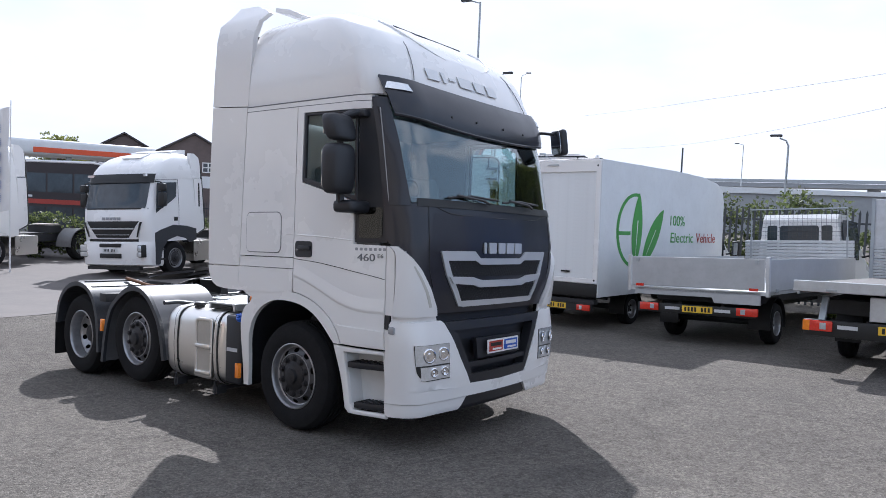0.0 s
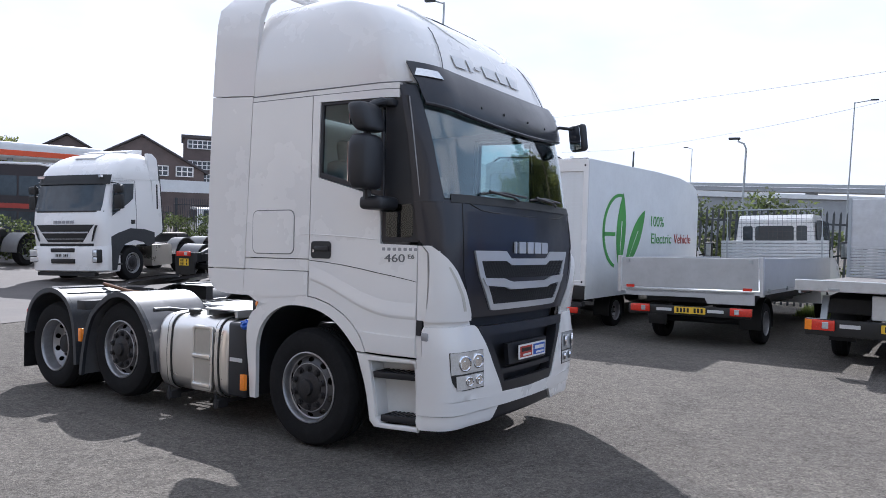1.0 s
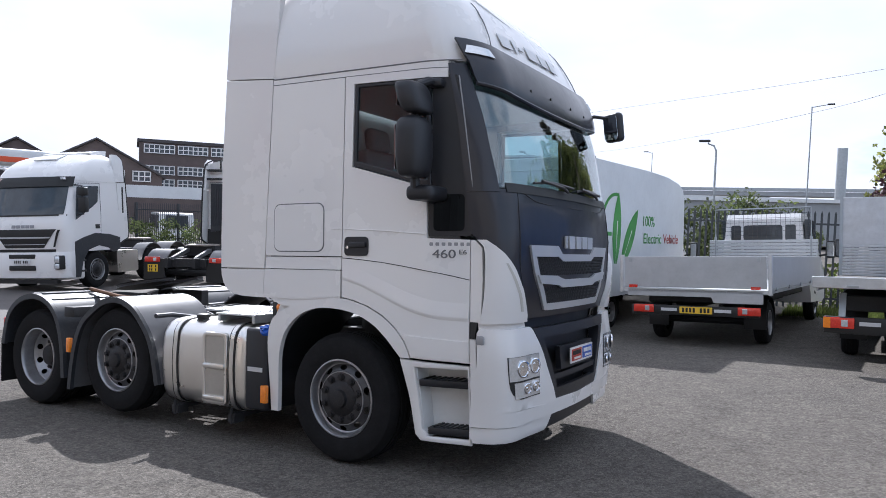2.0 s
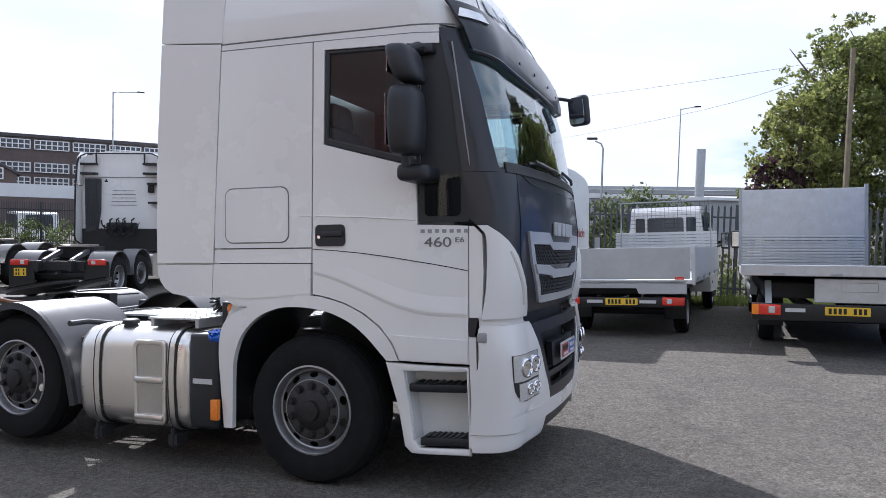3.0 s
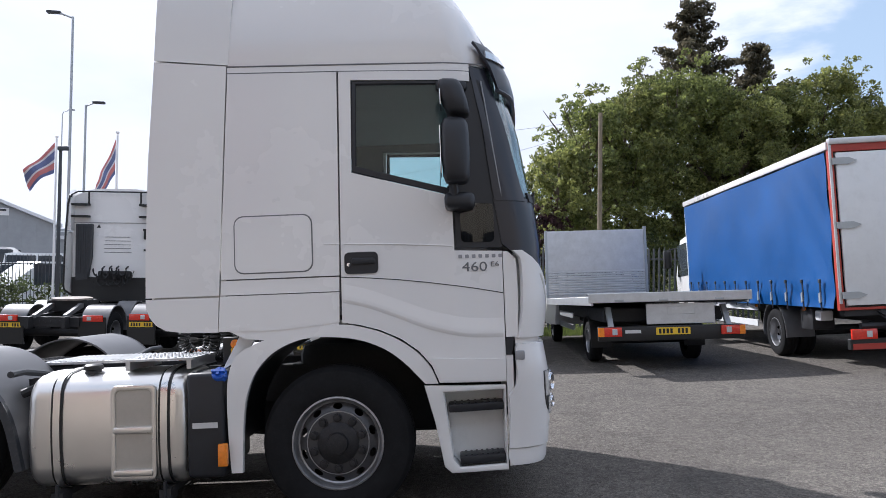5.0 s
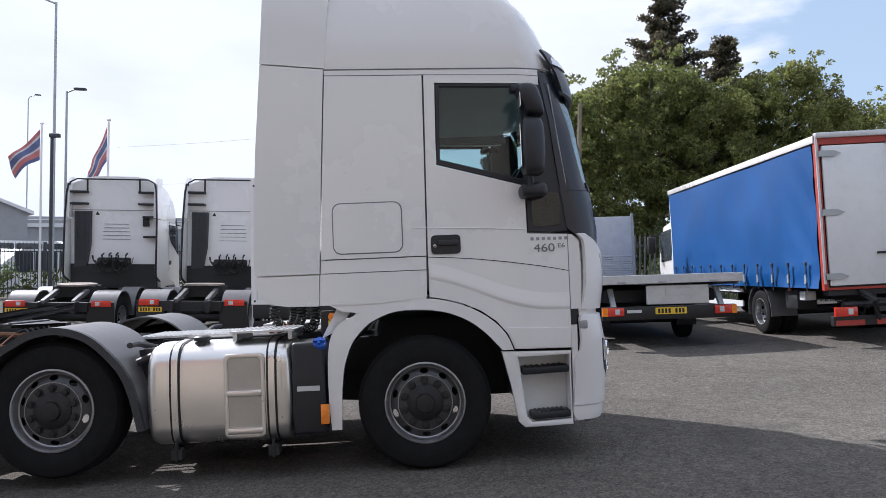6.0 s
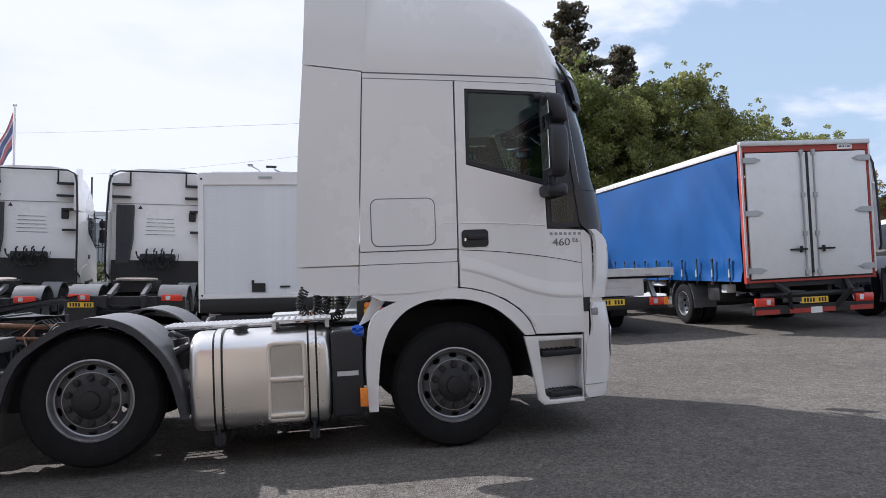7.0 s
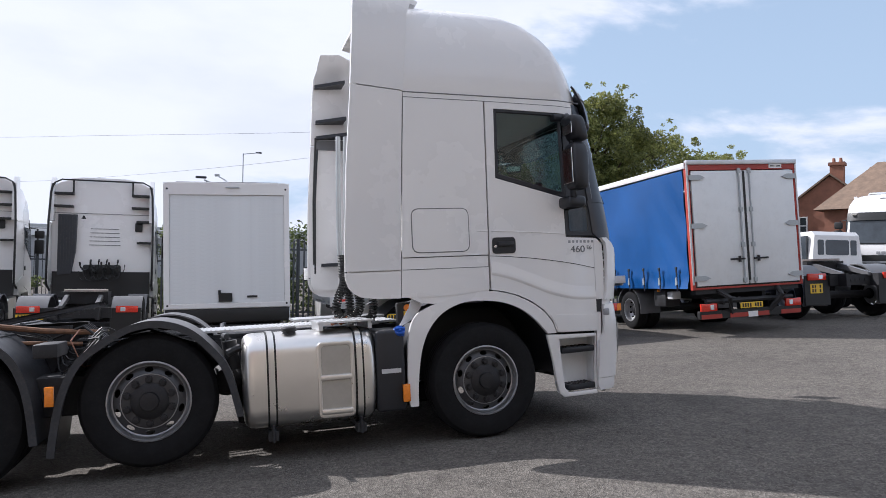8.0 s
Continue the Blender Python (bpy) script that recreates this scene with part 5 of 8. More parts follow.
    tube(b_, [(-3.2, -0.55, 0.98), (-3.5, -0.62, 1.01), (-3.9, -0.64, 1.03)], 0.016, 8)
    part("release_rod", b_, "rust", L, "rusty brown coupling release rod")
    for i in range(4):
        b_ = B()
        y = -0.50 - 0.05 * i
        tube(b_, curve([(-2.9 - 0.08 * i, y, 1.02), (-3.05, y - 0.10, 1.10 - 0.03 * i), (-3.22 - 0.03 * i, y - 0.12, 0.90 - 0.04 * i), (-3.38, y - 0.02, 1.0), (-3.5 - 0.05 * i, y + 0.05, 1.08)], 4), 0.008, 5)
        part("cable", b_, "ink", L, "black looped cable")
    for k in (-1, 1):
        for i in range(6):
            b_ = B()
            a = radians(150 - 17 * i)
            box(b_, (0, 0, 0), (0.035, 0.70, 0.016))
            bevel(b_, 0.005, 1)
            part("guard_rib", b_, "guard", L, m=pose(-3.95 + 0.575 * math.cos(a), k * 0.83, 0.545 + 0.60 * math.sin(a), 0, 90 - math.degrees(a), 0))
    for k in (-1, 1):
        b_ = B()
        box(b_, (-4.56, k * 0.95, 0.80), (0.06, 0.46, 0.13))
        bevel(b_, 0.012)
        part("tail_lamp", b_, "red", L, "red rear lamp cluster")
        b_ = B()
        tube(b_, [(-2.12, k * 0.55, 0.93), (-2.12, k * 1.0, 1.0), (-2.10, k * 1.18, 1.0)], 0.022, 8)
        part("guard_stay", b_, "guard", L)
        b_ = B()
        tube(b_, [(-3.33, k * 0.5, 0.95), (-3.33, k * 1.15, 0.97)], 0.022, 8)
        part("guard_stay", b_, "guard", L)
    b_ = B()
    tube(b_, [(-2.05, -0.9, 0.72), (-2.08, -0.9, 0.95)], 0.06, 12)
    tube(b_, [(-2.1, -1.05, 0.86), (-2.0, -1.02, 0.9)], 0.03, 8)
    part("air_dryer", b_, "chassis", L)
    b_ = B()
    box(b_, (0.35, 0, 0.75), (1.5, 0.9, 0.7))
    bevel(b_, 0.1, 2)
    part("engine_block", b_, "chassis", L)
    b_ = B()
    loft(b_, [[(x, y * w, 0.66 + z * w) for y, z in ((-1, -0.8), (1, -0.8), (1, 0.7), (-1, 0.7))] for x, w in ((-0.4, 0.34), (-0.9, 0.30), (-1.5, 0.24), (-1.7, 0.15))])
    bevel(b_, 0.04, 2)
    part("gearbox", b_, "chassis", L)
    b_ = B()
    tube(b_, [(-1.65, 0, 0.64), (-3.8, 0, 0.52)], 0.07, 12)
    part("prop_shaft", b_, "chassis", L)
    for x, y, z, ln in ((-2.1, 0.0, 0.62, 1.5), (-3.3, 0.0, 0.74, 1.0), (-1.9, 0.0, 0.38, 1.2)):
        b_ = B()
        lathe(b_, [(0, -ln / 2), (0.10, -ln / 2 + 0.02), (0.135, -ln / 2 + 0.07), (0.135, ln / 2 - 0.07), (0.10, ln / 2 - 0.02), (0, ln / 2)], 16, (x, y, z))
        part("air_tank", b_, "chassis", L, "dark painted air tank")
    b_ = B()
    box(b_, (-1.45, -0.30, 0.42), (1.15, 0.5, 0.42))
    bevel(b_, 0.05, 3)
    part("silencer", b_, "hub", L, "dull exhaust silencer box")
    for k in (-1, 1):
        b_ = B()
        box(b_, (-3.3, k * 0.75, 0.62), (0.5, 0.4, 0.3))
        bevel(b_, 0.03, 2)
        part("valve_block", b_, "chassis", L)


hero_chassis(LORRY)


# ---- ground ----
def asphalt():
    m = bpy.data.materials.new("worn_asphalt")
    m.use_nodes = True
    n, l = m.node_tree.nodes, m.node_tree.links
    b = n["Principled BSDF"]
    co = n.new("ShaderNodeTexCoord")
    def noise_(scale, detail=6, rough=0.6):
        q = n.new("ShaderNodeTexNoise")
        q.inputs["Scale"].default_value, q.inputs["Detail"].default_value, q.inputs["Roughness"].default_value = scale, detail, rough
        l.new(co.outputs["Object"], q.inputs["Vector"])
        return q
    def rng(sock, a, b_, c, d):
        q = n.new("ShaderNodeMapRange")
        for k, v in zip(("From Min", "From Max", "To Min", "To Max"), (a, b_, c, d)):
            q.inputs[k].default_value = v
        l.new(sock, q.inputs["Value"])
        return q.outputs["Result"]
    def mix(fac, c1, c2, mode='MIX'):
        q = n.new("ShaderNodeMixRGB")
        q.blend_type = mode
        for s, v in ((q.inputs["Fac"], fac), (q.inputs["Color1"], c1), (q.inputs["Color2"], c2)):
            if isinstance(v, (tuple, float)):
                s.default_value = v
            else:
                l.new(v, s)
        return q.outputs["Color"]
    big, mid, chip = noise_(0.22, 5), noise_(1.7, 8, 0.7), noise_(95, 3, 0.8)
    vor = n.new("ShaderNodeTexVoronoi")
    vor.inputs["Scale"].default_value = 85.0
    l.new(co.outputs["Object"], vor.inputs["Vector"])
    base = mix(rng(big.outputs["Fac"], 0.35, 0.65, 0, 1), (0.120, 0.109, 0.097, 1), (0.150, 0.137, 0.121, 1))
    base = mix(rng(mid.outputs["Fac"], 0.42, 0.72, 0, 0.55), base, (0.084, 0.078, 0.072, 1))
    base = mix(1.0, base, rng(vor.outputs["Color"], 0.0, 1.0, 0.66, 1.34), 'MULTIPLY')
    grit = n.new("ShaderNodeTexVoronoi")
    grit.inputs["Scale"].default_value = 46.0
    l.new(co.outputs["Object"], grit.inputs["Vector"])
    base = mix(1.0, base, rng(grit.outputs["Color"], 0.0, 1.0, 0.68, 1.32), 'MULTIPLY')
    patch = noise_(9, 6, 0.7)
    base = mix(1.0, base, rng(patch.outputs["Fac"], 0.3, 0.7, 0.84, 1.16), 'MULTIPLY')
    base = mix(rng(chip.outputs["Fac"], 0.61, 0.68, 0, 0.65), base, (0.42, 0.39, 0.345, 1))
    oil = noise_(0.55, 4)
    base = mix(rng(oil.outputs["Fac"], 0.62, 0.72, 0, 0.4), base, (0.06, 0.058, 0.056, 1))
    # hairline cracks
    wv = n.new("ShaderNodeTexVoronoi")
    wv.feature = 'DISTANCE_TO_EDGE'
    wv.inputs["Scale"].default_value = 0.23
    wob = n.new("ShaderNodeVectorMath")
    wob.operation = 'ADD'
    l.new(co.outputs["Object"], wob.inputs[0])
    l.new(mid.outputs["Color"], wob.inputs[1])
    l.new(wob.outputs["Vector"], wv.inputs["Vector"])
    base = mix(rng(wv.outputs["Distance"], 0.0, 0.0035, 0.55, 0), base, (0.04, 0.038, 0.036, 1))
    l.new(base, b.inputs["Base Color"])
    b.inputs["Roughness"].default_value = 0.9
    b.inputs["Specular IOR Level"].default_value = 0.06
    bp = n.new("ShaderNodeBump")
    bp.inputs["Strength"].default_value = 0.7
    bp.inputs["Distance"].default_value = 0.012
    l.new(vor.outputs["Distance"], bp.inputs["Height"])
    l.new(bp.outputs["Normal"], b.inputs["Normal"])
    return m


M["asphalt"] = asphalt()


def spread(lo, hi, near, step, grow):
    out, v, s = [near], near, step
    while v < hi:
        v += s
        s *= grow
        out.append(min(v, hi))
    v, s, low = near, step, []
    while v > lo:
        v -= s
        s *= grow
        low.append(max(v, lo))
    return low[::-1] + out


def ground():
    xs, ys = spread(-900, 900, -1, 0.5, 1.05), spread(-300, 1500, 0, 0.5, 1.05)
    verts = [(x, y, yard(x, y)) for y in ys for x in xs]
    nx = len(xs)
    faces = [(j * nx + i, j * nx + i + 1, (j + 1) * nx + i + 1, (j + 1) * nx + i) for j in range(len(ys) - 1) for i in range(nx - 1)]
    me = bpy.data.meshes.new("ground")
    me.from_pydata(verts, [], faces)
    me.polygons.foreach_set("use_smooth", [True] * len(me.polygons))
    me.materials.append(M["asphalt"])
    return tagged(new("ground", me), "worn grey tarmac yard with stains and cracks", "ground", kind="structure")


ground()


def apron():
    """A slab of pale worn concrete on the left of the yard, a hair above the tarmac."""
    xs, ys = [-30 + 0.65 * i for i in range(31)], [-12 + 0.75 * j for j in range(30)]
    edge = lambda y: -9.8 - 0.12 * y
    verts = [(x + (edge(y) + 10.5) * max(0.0, (x + 16) / 5.5 if x > -16 else 0.0), y, 0) for y in ys for x in xs]
    verts = [(x, y, yard(x, y) + 0.006) for x, y, _ in verts]
    n = len(xs)
    faces = [(j * n + i, j * n + i + 1, (j + 1) * n + i + 1, (j + 1) * n + i) for j in range(len(ys) - 1) for i in range(n - 1)]
    me = bpy.data.meshes.new("pavement")
    me.from_pydata(verts, [], faces)
    me.polygons.foreach_set("use_smooth", [True] * len(me.polygons))
    me.materials.append(mat("worn_concrete", (0.118, 0.105, 0.097), 0.85, vary=0.25, scale=0.8, grime=0.5, bump=0.15, bscale=60))
    return tagged(new("pavement", me), "pale worn concrete apron with dark stains", "pavement", kind="structure")


apron()


def number_plate(parent, m, square=False):
    w, h = (0.30, 0.20) if square else (0.52, 0.11)
    b_ = B()
    prism(b_, rounded(-w / 2, -h / 2, w / 2, h / 2, 0.008), "z", -0.004, 0.004)
    pl = part("number_plate", b_, "yellow", parent, "yellow number plate", m=m)
    if square:
        bars("plate_bars", pl, pose(0, 0.045, 0.0045), 0.24, 0.065, 4)
        bars("plate_bars", pl, pose(0, -0.045, 0.0045), 0.24, 0.065, 4)
    else:
        bars("plate_bars", pl, pose(0, 0, 0.0045), 0.46, 0.075, 8)
    return pl


REAR = Euler((radians(90), 0, radians(-90))).to_matrix().to_4x4()   # a flat piece turned to face backwards


def tail_cluster(parent, x, y, z, w=0.34, h=0.12, k=1, amber=True):
    b_ = B()
    box(b_, (x, y, z), (0.05, w, h))
    bevel(b_, 0.008)
    lamp = part("tail_lamp", b_, "red", parent, "red rear lamp cluster")
    b_ = B()
    box(b_, (x - 0.027, y - k * w * 0.18, z), (0.012, w * 0.22, h * 0.62))
    bevel(b_, 0.004, 1)
    part("reverse_lens", b_, "lens", lamp, "white reversing lens")
    if amber:
        b_ = B()
        box(b_, (x - 0.004, y + k * w * 0.40, z), (0.05, w * 0.24, h * 0.98))
        part("indicator_lens", b_, "orange", lamp, "amber indicator lens")
    return lamp


# ---- other tractor units ----
def outline(f, w, xr, n=10, cx=0.38, cy=0.30):
    """Half-round-nosed plan of a cab, from its rear left round the nose to its rear right."""
    pts = [(xr, w), ((xr + f - cx) / 2, w), (f - cx, w)]
    for i in range(1, n):
        q = radians(90 * i / n)
        pts.append((f - cx + cx * 0.82 * math.sin(q), w - cy + cy * math.cos(q)))
    pts += [(f - 0.03, w * 0.5), (f, 0.0)]
    return pts + [(x, -y) for x, y in pts[-2::-1]]


def tractor(m, label, group="", low="white", plate="square", axles=3, sign=True, tall=1.0, spoiler=True):
    T = thing("tractor_unit", m, label, "lorry", group)
    W2 = 1.235
    H = lambda z: z if z < 2.91 else 2.91 + (z - 2.91) * tall
    # cab shell, roof, lower skirts
    b_ = B()
    levels = [(1.02, 6.02, W2), (1.5, 6.07, W2), (2.0, 6.02, W2), (2.05, 5.98, W2), (2.9, 5.74, 1.20)]
    loft(b_, [[(x, y, z) for x, y in outline(f, w, 3.86)] for z, f, w in levels])
    cab = part("cab", b_, "white", T, "white lorry cab", smooth=40)
    b_ = B()
    levels = [(2.9, 5.74, 1.215), (3.1, 5.66, 1.22), (3.3, 5.45, 1.20), (3.5, 5.15, 1.13), (3.62, 4.85, 1.0), (3.70, 4.5, 0.8), (3.73, 4.2, 0.5)]
    loft(b_, [[(max(x, 3.95), y, H(z)) for x, y in outline(f, w, 3.95)] for z, f, w in levels])
    part("high_roof", b_, "white", T, "white domed roof", smooth=50)
    b_ = B()
    prism(b_, [(x, H(z)) for x, z in ((3.72, 3.66), (4.35, 3.70), (4.4, 3.73), (4.0, 3.82), (3.7, 3.84))], "y", -0.75, 0.75)
    bevel(b_, 0.02)
    if spoiler:
        part("roof_spoiler", b_, "white", T)
    b_ = B()
    box(b_, (4.98, 0, H(3.575)), (0.45, 0.7, 0.03), Matrix.Rotation(radians(20), 4, 'Y'))
    bevel(b_, 0.006, 1)
    part("roof_hatch", b_, "offwhite", T)
    # windscreen, visor
    def nose(z0, z1, half, mat_, out, name, lab="", n=12, top=None):
        bb = B()
        g = []
        for z in fine(z0, z1, 5):
            f = float(np.interp(z, [1.02, 1.5, 2.0, 2.05, 2.9, 3.1], [6.02, 6.07, 6.02, 5.98, 5.74, 5.66]))
            pl = [p for p in outline(f, W2, 3.86)]
            ys = [p[1] for p in pl][2:-2]
            xs_ = [p[0] for p in pl][2:-2]
            hw = half if top is None else half + (top - half) * (z - z0) / (z1 - z0)
            g.append([(float(np.interp(-y, [-v for v in ys], xs_)) + out, y, z) for y in [hw - 2 * hw * i / n for i in range(n + 1)]])
        shell(bb, g, 0.012)
        return part(name, bb, mat_, T, lab)
    nose(2.0, 2.76, 1.11, "pane", 0.02, "windscreen", "dark windscreen with wipers")
    nose(1.965, 2.0, 1.17, "ink", 0.012, "windscreen_cowl")
    nose(2.74, 3.0, 1.20, "ink", 0.07, "sun_visor")
    for k in (-1, 1):
        b_ = B()
        box(b_, (5.73, k * 0.97, 2.95), (0.05, 0.24, 0.07), Matrix.Rotation(radians(-k * 25), 4, 'Z'))
        part("marker_lamp", b_, "lens", T)
    nose(1.14, 1.62, 0.58, "ink", 0.012, "grille", "black grille with silver bar", top=0.95)
    nose(1.385, 1.425, 0.76, "silver", 0.022, "grille_bar", top=0.79)
    nose(1.22, 1.235, 0.62, "silver", 0.022, "grille_bar", top=0.63)
    for i in range(5):
        nose(1.655, 1.735, 0.055, "badge", 0.014, "badge_slab", "grey badge shape", n=3).location.y = -0.28 + 0.14 * i
    nose(1.03, 1.10, 0.90, "ink", 0.012, "lower_vent")
    # bumper
    b_ = B()
    loft(b_, [[(x, y, z) for x, y in outline(f, w, 5.35)] for z, f, w in ((0.30, 6.0, 1.2), (0.36, 6.1, 1.235), (0.9, 6.13, 1.24), (1.02, 6.08, 1.235))])
    bevel(b_, 0.02, 2, 60)
    part("bumper", b_, "white", T, "white front bumper", smooth=40)
    for zz, h in ((0.92, 0.11), (0.62, 0.13)):
        b_ = B()
        box(b_, (6.11, 0, zz), (0.06, 0.78, h))
        bevel(b_, 0.02)
        part("bumper_slot", b_, "ink", T)
    b_ = B()
    box(b_, (5.95, 0, 0.26), (0.16, 1.9, 0.10))
    part("bumper_lip", b_, "ink", T)
    b_ = B()
    box(b_, (6.15, 0, 0.78), (0.012, 0.5, 0.11))
    fp = part("front_plate", b_, "offwhite", T, "pale number plate")
    bars("plate_bars", fp, Matrix.Translation((6.158, 0, 0.78)) @ Euler((radians(90), 0, radians(90))).to_matrix().to_4x4(), 0.42, 0.07, 8)
    for k in (-1, 1):
        b_ = B()
        box(b_, (5.98, k * 0.96, 0.76), (0.16, 0.42, 0.36), Matrix.Rotation(radians(-k * 20), 4, 'Z'))
        bevel(b_, 0.02)
        hl = part("headlamp", b_, "ink", T)
        for zz, hh in ((0.84, 0.17), (0.665, 0.13)):
            b_ = B()
            box(b_, (6.055, k * 0.935, zz), (0.03, 0.38, hh), Matrix.Rotation(radians(-k * 20), 4, 'Z'))
            bevel(b_, 0.01)
            part("lamp_lens", b_, "lens", hl, "clear lamp lens")
        # corner slots
        b_ = B()
        g = []
        for q in range(6):
            z = 1.16 + 0.44 * q / 5
            row = []
            for e in range(4):
                y = 0.86 + 0.14 * q / 5 + (0.045 + 0.02 * q / 5) * e / 3
                pl = outline(float(np.interp(z, [1.02, 1.5, 2.0], [6.02, 6.07, 6.02])), W2, 3.86)[2:-2]
                row.append((float(np.interp(-y, [-p[1] for p in pl], [p[0] for p in pl])) + 0.035, k * y, z))
            g.append(row)
        shell(b_, g, 0.012)
        part("corner_vent", b_, "ink", T, "black slanted corner vent")
        if low == "guard":
            b_ = B()
            prism(b_, rounded(3.66, 2.05, 3.72, 2.80, 0.025), "y", k * 1.2, k * 1.243)
            part("deflector_slot", b_, "ink", T, "black slot in the side deflector")
        # door window, seam lines, handle
        b_ = B()
        prism(b_, [(4.72, 2.78), (5.50, 2.74), (5.60, 2.12), (5.62, 1.86), (5.45, 1.95), (4.95, 2.22), (4.76, 2.35)], "y", k * 1.20, k * 1.245)
        bevel(b_, 0.006, 1)
        part("side_window", b_, "pane", T, "dark side window")
        for pts in (((4.66, 1.2), (4.63, 2.0), (4.66, 2.86)), ((4.66, 2.86), (5.62, 2.82))):
            b_ = B()
            tube(b_, [(x, k * 1.236, z) for x, z in pts], 0.007, 5)
            part("door_seam", b_, "gasket", T)
        b_ = B()
        box(b_, (4.78, k * 1.24, 1.68), (0.17, 0.02, 0.12))
        bevel(b_, 0.01)
        part("door_handle", b_, "ink", T)
        b_ = B()
        prism(b_, [(3.86, 1.02), (3.86, 1.36), (4.3, 1.46), (4.9, 1.50), (5.4, 1.38), (5.68, 1.28), (5.68, 0.35), (5.5, 0.35), (5.38, 0.8), (5.15, 1.06), (4.75, 1.16), (4.35, 1.08), (4.2, 0.95)], "y", k * 1.0, k * 1.247)
        bevel(b_, 0.008, 1)
        part("wheel_arch", b_, low, T)
        b_ = B()
        box(b_, (5.45, k * 1.14, 0.50), (0.36, 0.2, 0.05))
        part("step", b_, "ink", T)
        b_ = B()
        box(b_, (5.45, k * 1.14, 0.78), (0.36, 0.2, 0.05))
        part("step", b_, "ink", T)
        # side deflector with a slot
        b_ = B()
        prism(b_, [(3.92, 2.9), (3.55, 2.92), (3.50, 2.2), (3.46, 1.45), (3.50, 1.35), (3.86, 1.2), (3.86, 2.0)], "y", k * 1.19, k * 1.235)
        bevel(b_, 0.012, 2)
        part("side_deflector", b_, "white", T, "white side deflector")
        b_ = B()
        prism(b_, [(x, H(z)) for x, z in ((3.97, 2.93), (3.57, 2.94), (3.60, 3.4), (3.65, 3.58), (3.85, 3.70), (4.05, 3.70), (4.05, 3.4))], "y", k * 1.12, k * 1.215)
        bevel(b_, 0.02, 2)
        part("roof_deflector", b_, "white", T)
        b_ = B()
        tube(b_, [(3.84, k * 1.215, 1.19), (3.49, k * 1.22, 1.33), (3.445, k * 1.225, 1.45), (3.485, k * 1.225, 2.2), (3.535, k * 1.22, 2.93), (3.585, k * 1.19, H(3.42)), (3.62, k * 1.15, H(3.58))], 0.027, 6)
        part("edge_rubber", b_, "ink", T)
        for z, ln in ((H(3.42), 0.48), (H(3.20), 0.48)) + (((2.98, 0.36), (2.43, 0.34)) if k < 0 else ()):
            b_ = B()
            box(b_, (3.72, k * (1.17 - ln / 2), z), (0.22, ln, 0.06))
            bevel(b_, 0.006, 1)
            part("deflector_bracket", b_, "ink", T)
        b_ = B()
        tube(b_, [(5.58, k * 1.2, 2.78), (5.56, k * 1.4, 2.75), (5.55, k * 1.42, 2.0), (5.58, k * 1.22, 1.98)], 0.025, 6)
        mir = part("wing_mirror", b_, "ink", T)
        for zz, hh in ((2.6, 0.22), (2.25, 0.40)):
            b_ = B()
            box(b_, (5.58, k * 1.45, zz), (0.16, 0.24, hh))
            bevel(b_, 0.04, 2)
            part("mirror_housing", b_, "ink", mir)
    # cab back: panel, ribs, intake duct, black lower part
    b_ = B()
    prism(b_, [(-1.16, 1.4), (1.16, 1.4), (1.16, H(3.50)), (1.11, H(3.58)), (0.98, H(3.63)), (0.6, H(3.66)), (-0.6, H(3.66)), (-0.98, H(3.63)), (-1.11, H(3.58)), (-1.16, H(3.50))], "x", 3.83, 3.86)
    bevel(b_, 0.01, 1)
    back = part("cab_back", b_, "white", T, "white cab back with pressed ribs")
    for i in range(5):
        b_ = B()
        box(b_, (3.825, -0.05, 2.36 + 0.105 * i), (0.012, 0.75 - 0.02 * i, 0.014))
        part("rib", b_, "gasket", back)
    b_ = B()
    box(b_, (3.82, 0, 3.17), (0.02, 2.26, 0.012))
    part("roof_seam", b_, "gasket", back)
    b_ = B()
    box(b_, (3.80, 0, 1.34), (0.12, 2.3, 0.66))
    part("lower_back", b_, "ink", T)
    b_ = B()
    box(b_, (3.79, 0.0, 1.72), (0.14, 0.9, 0.26))
    bevel(b_, 0.05, 2)
    part("hose_board", b_, "ink", T, "black board behind the air lines")
    for i in range(13):
        b_ = B()
        rad = 0.06 + 0.07 * abs(math.sin(2.3 * i + 1))
        yc = -0.44 + 0.073 * i
        top_ = 1.80 + 0.13 * math.sin(4.1 * i)
        sag = 1.5 + 1.3 * abs(math.sin(1.7 * i))
        tube(b_, [(3.60 - 0.03 * (i % 3), yc + rad * math.cos(q), top_ - sag * rad * math.sin(q)) for q in [math.pi * j / 8 for j in range(9)]] + [(3.70, yc - rad * 0.9, top_ + 0.05)], 0.012 + 0.006 * (i % 3), 6)
        part("air_hose", b_, "ink", T, "black looped air line")
    for k in (-1, 1):
        b_ = B()
        box(b_, (3.74, k * 0.70, (H(3.67) + H(3.42)) / 2), (0.03, 0.04, H(3.67) - H(3.42)))
        part("bracket_hanger", b_, "ink", T)
    b_ = B()
    prism(b_, [(0.72, 1.62), (1.03, 1.58), (1.03, 3.13), (0.60, 3.13), (0.62, 2.2)], "x", 3.70, 3.83)
    bevel(b_, 0.02, 2)
    for i in range(5):
        box(b_, (3.695, 0.71 + 0.065 * i, 2.42), (0.02, 0.03, 1.3))
    part("air_intake", b_, "guard", T, "dark ribbed air intake duct")
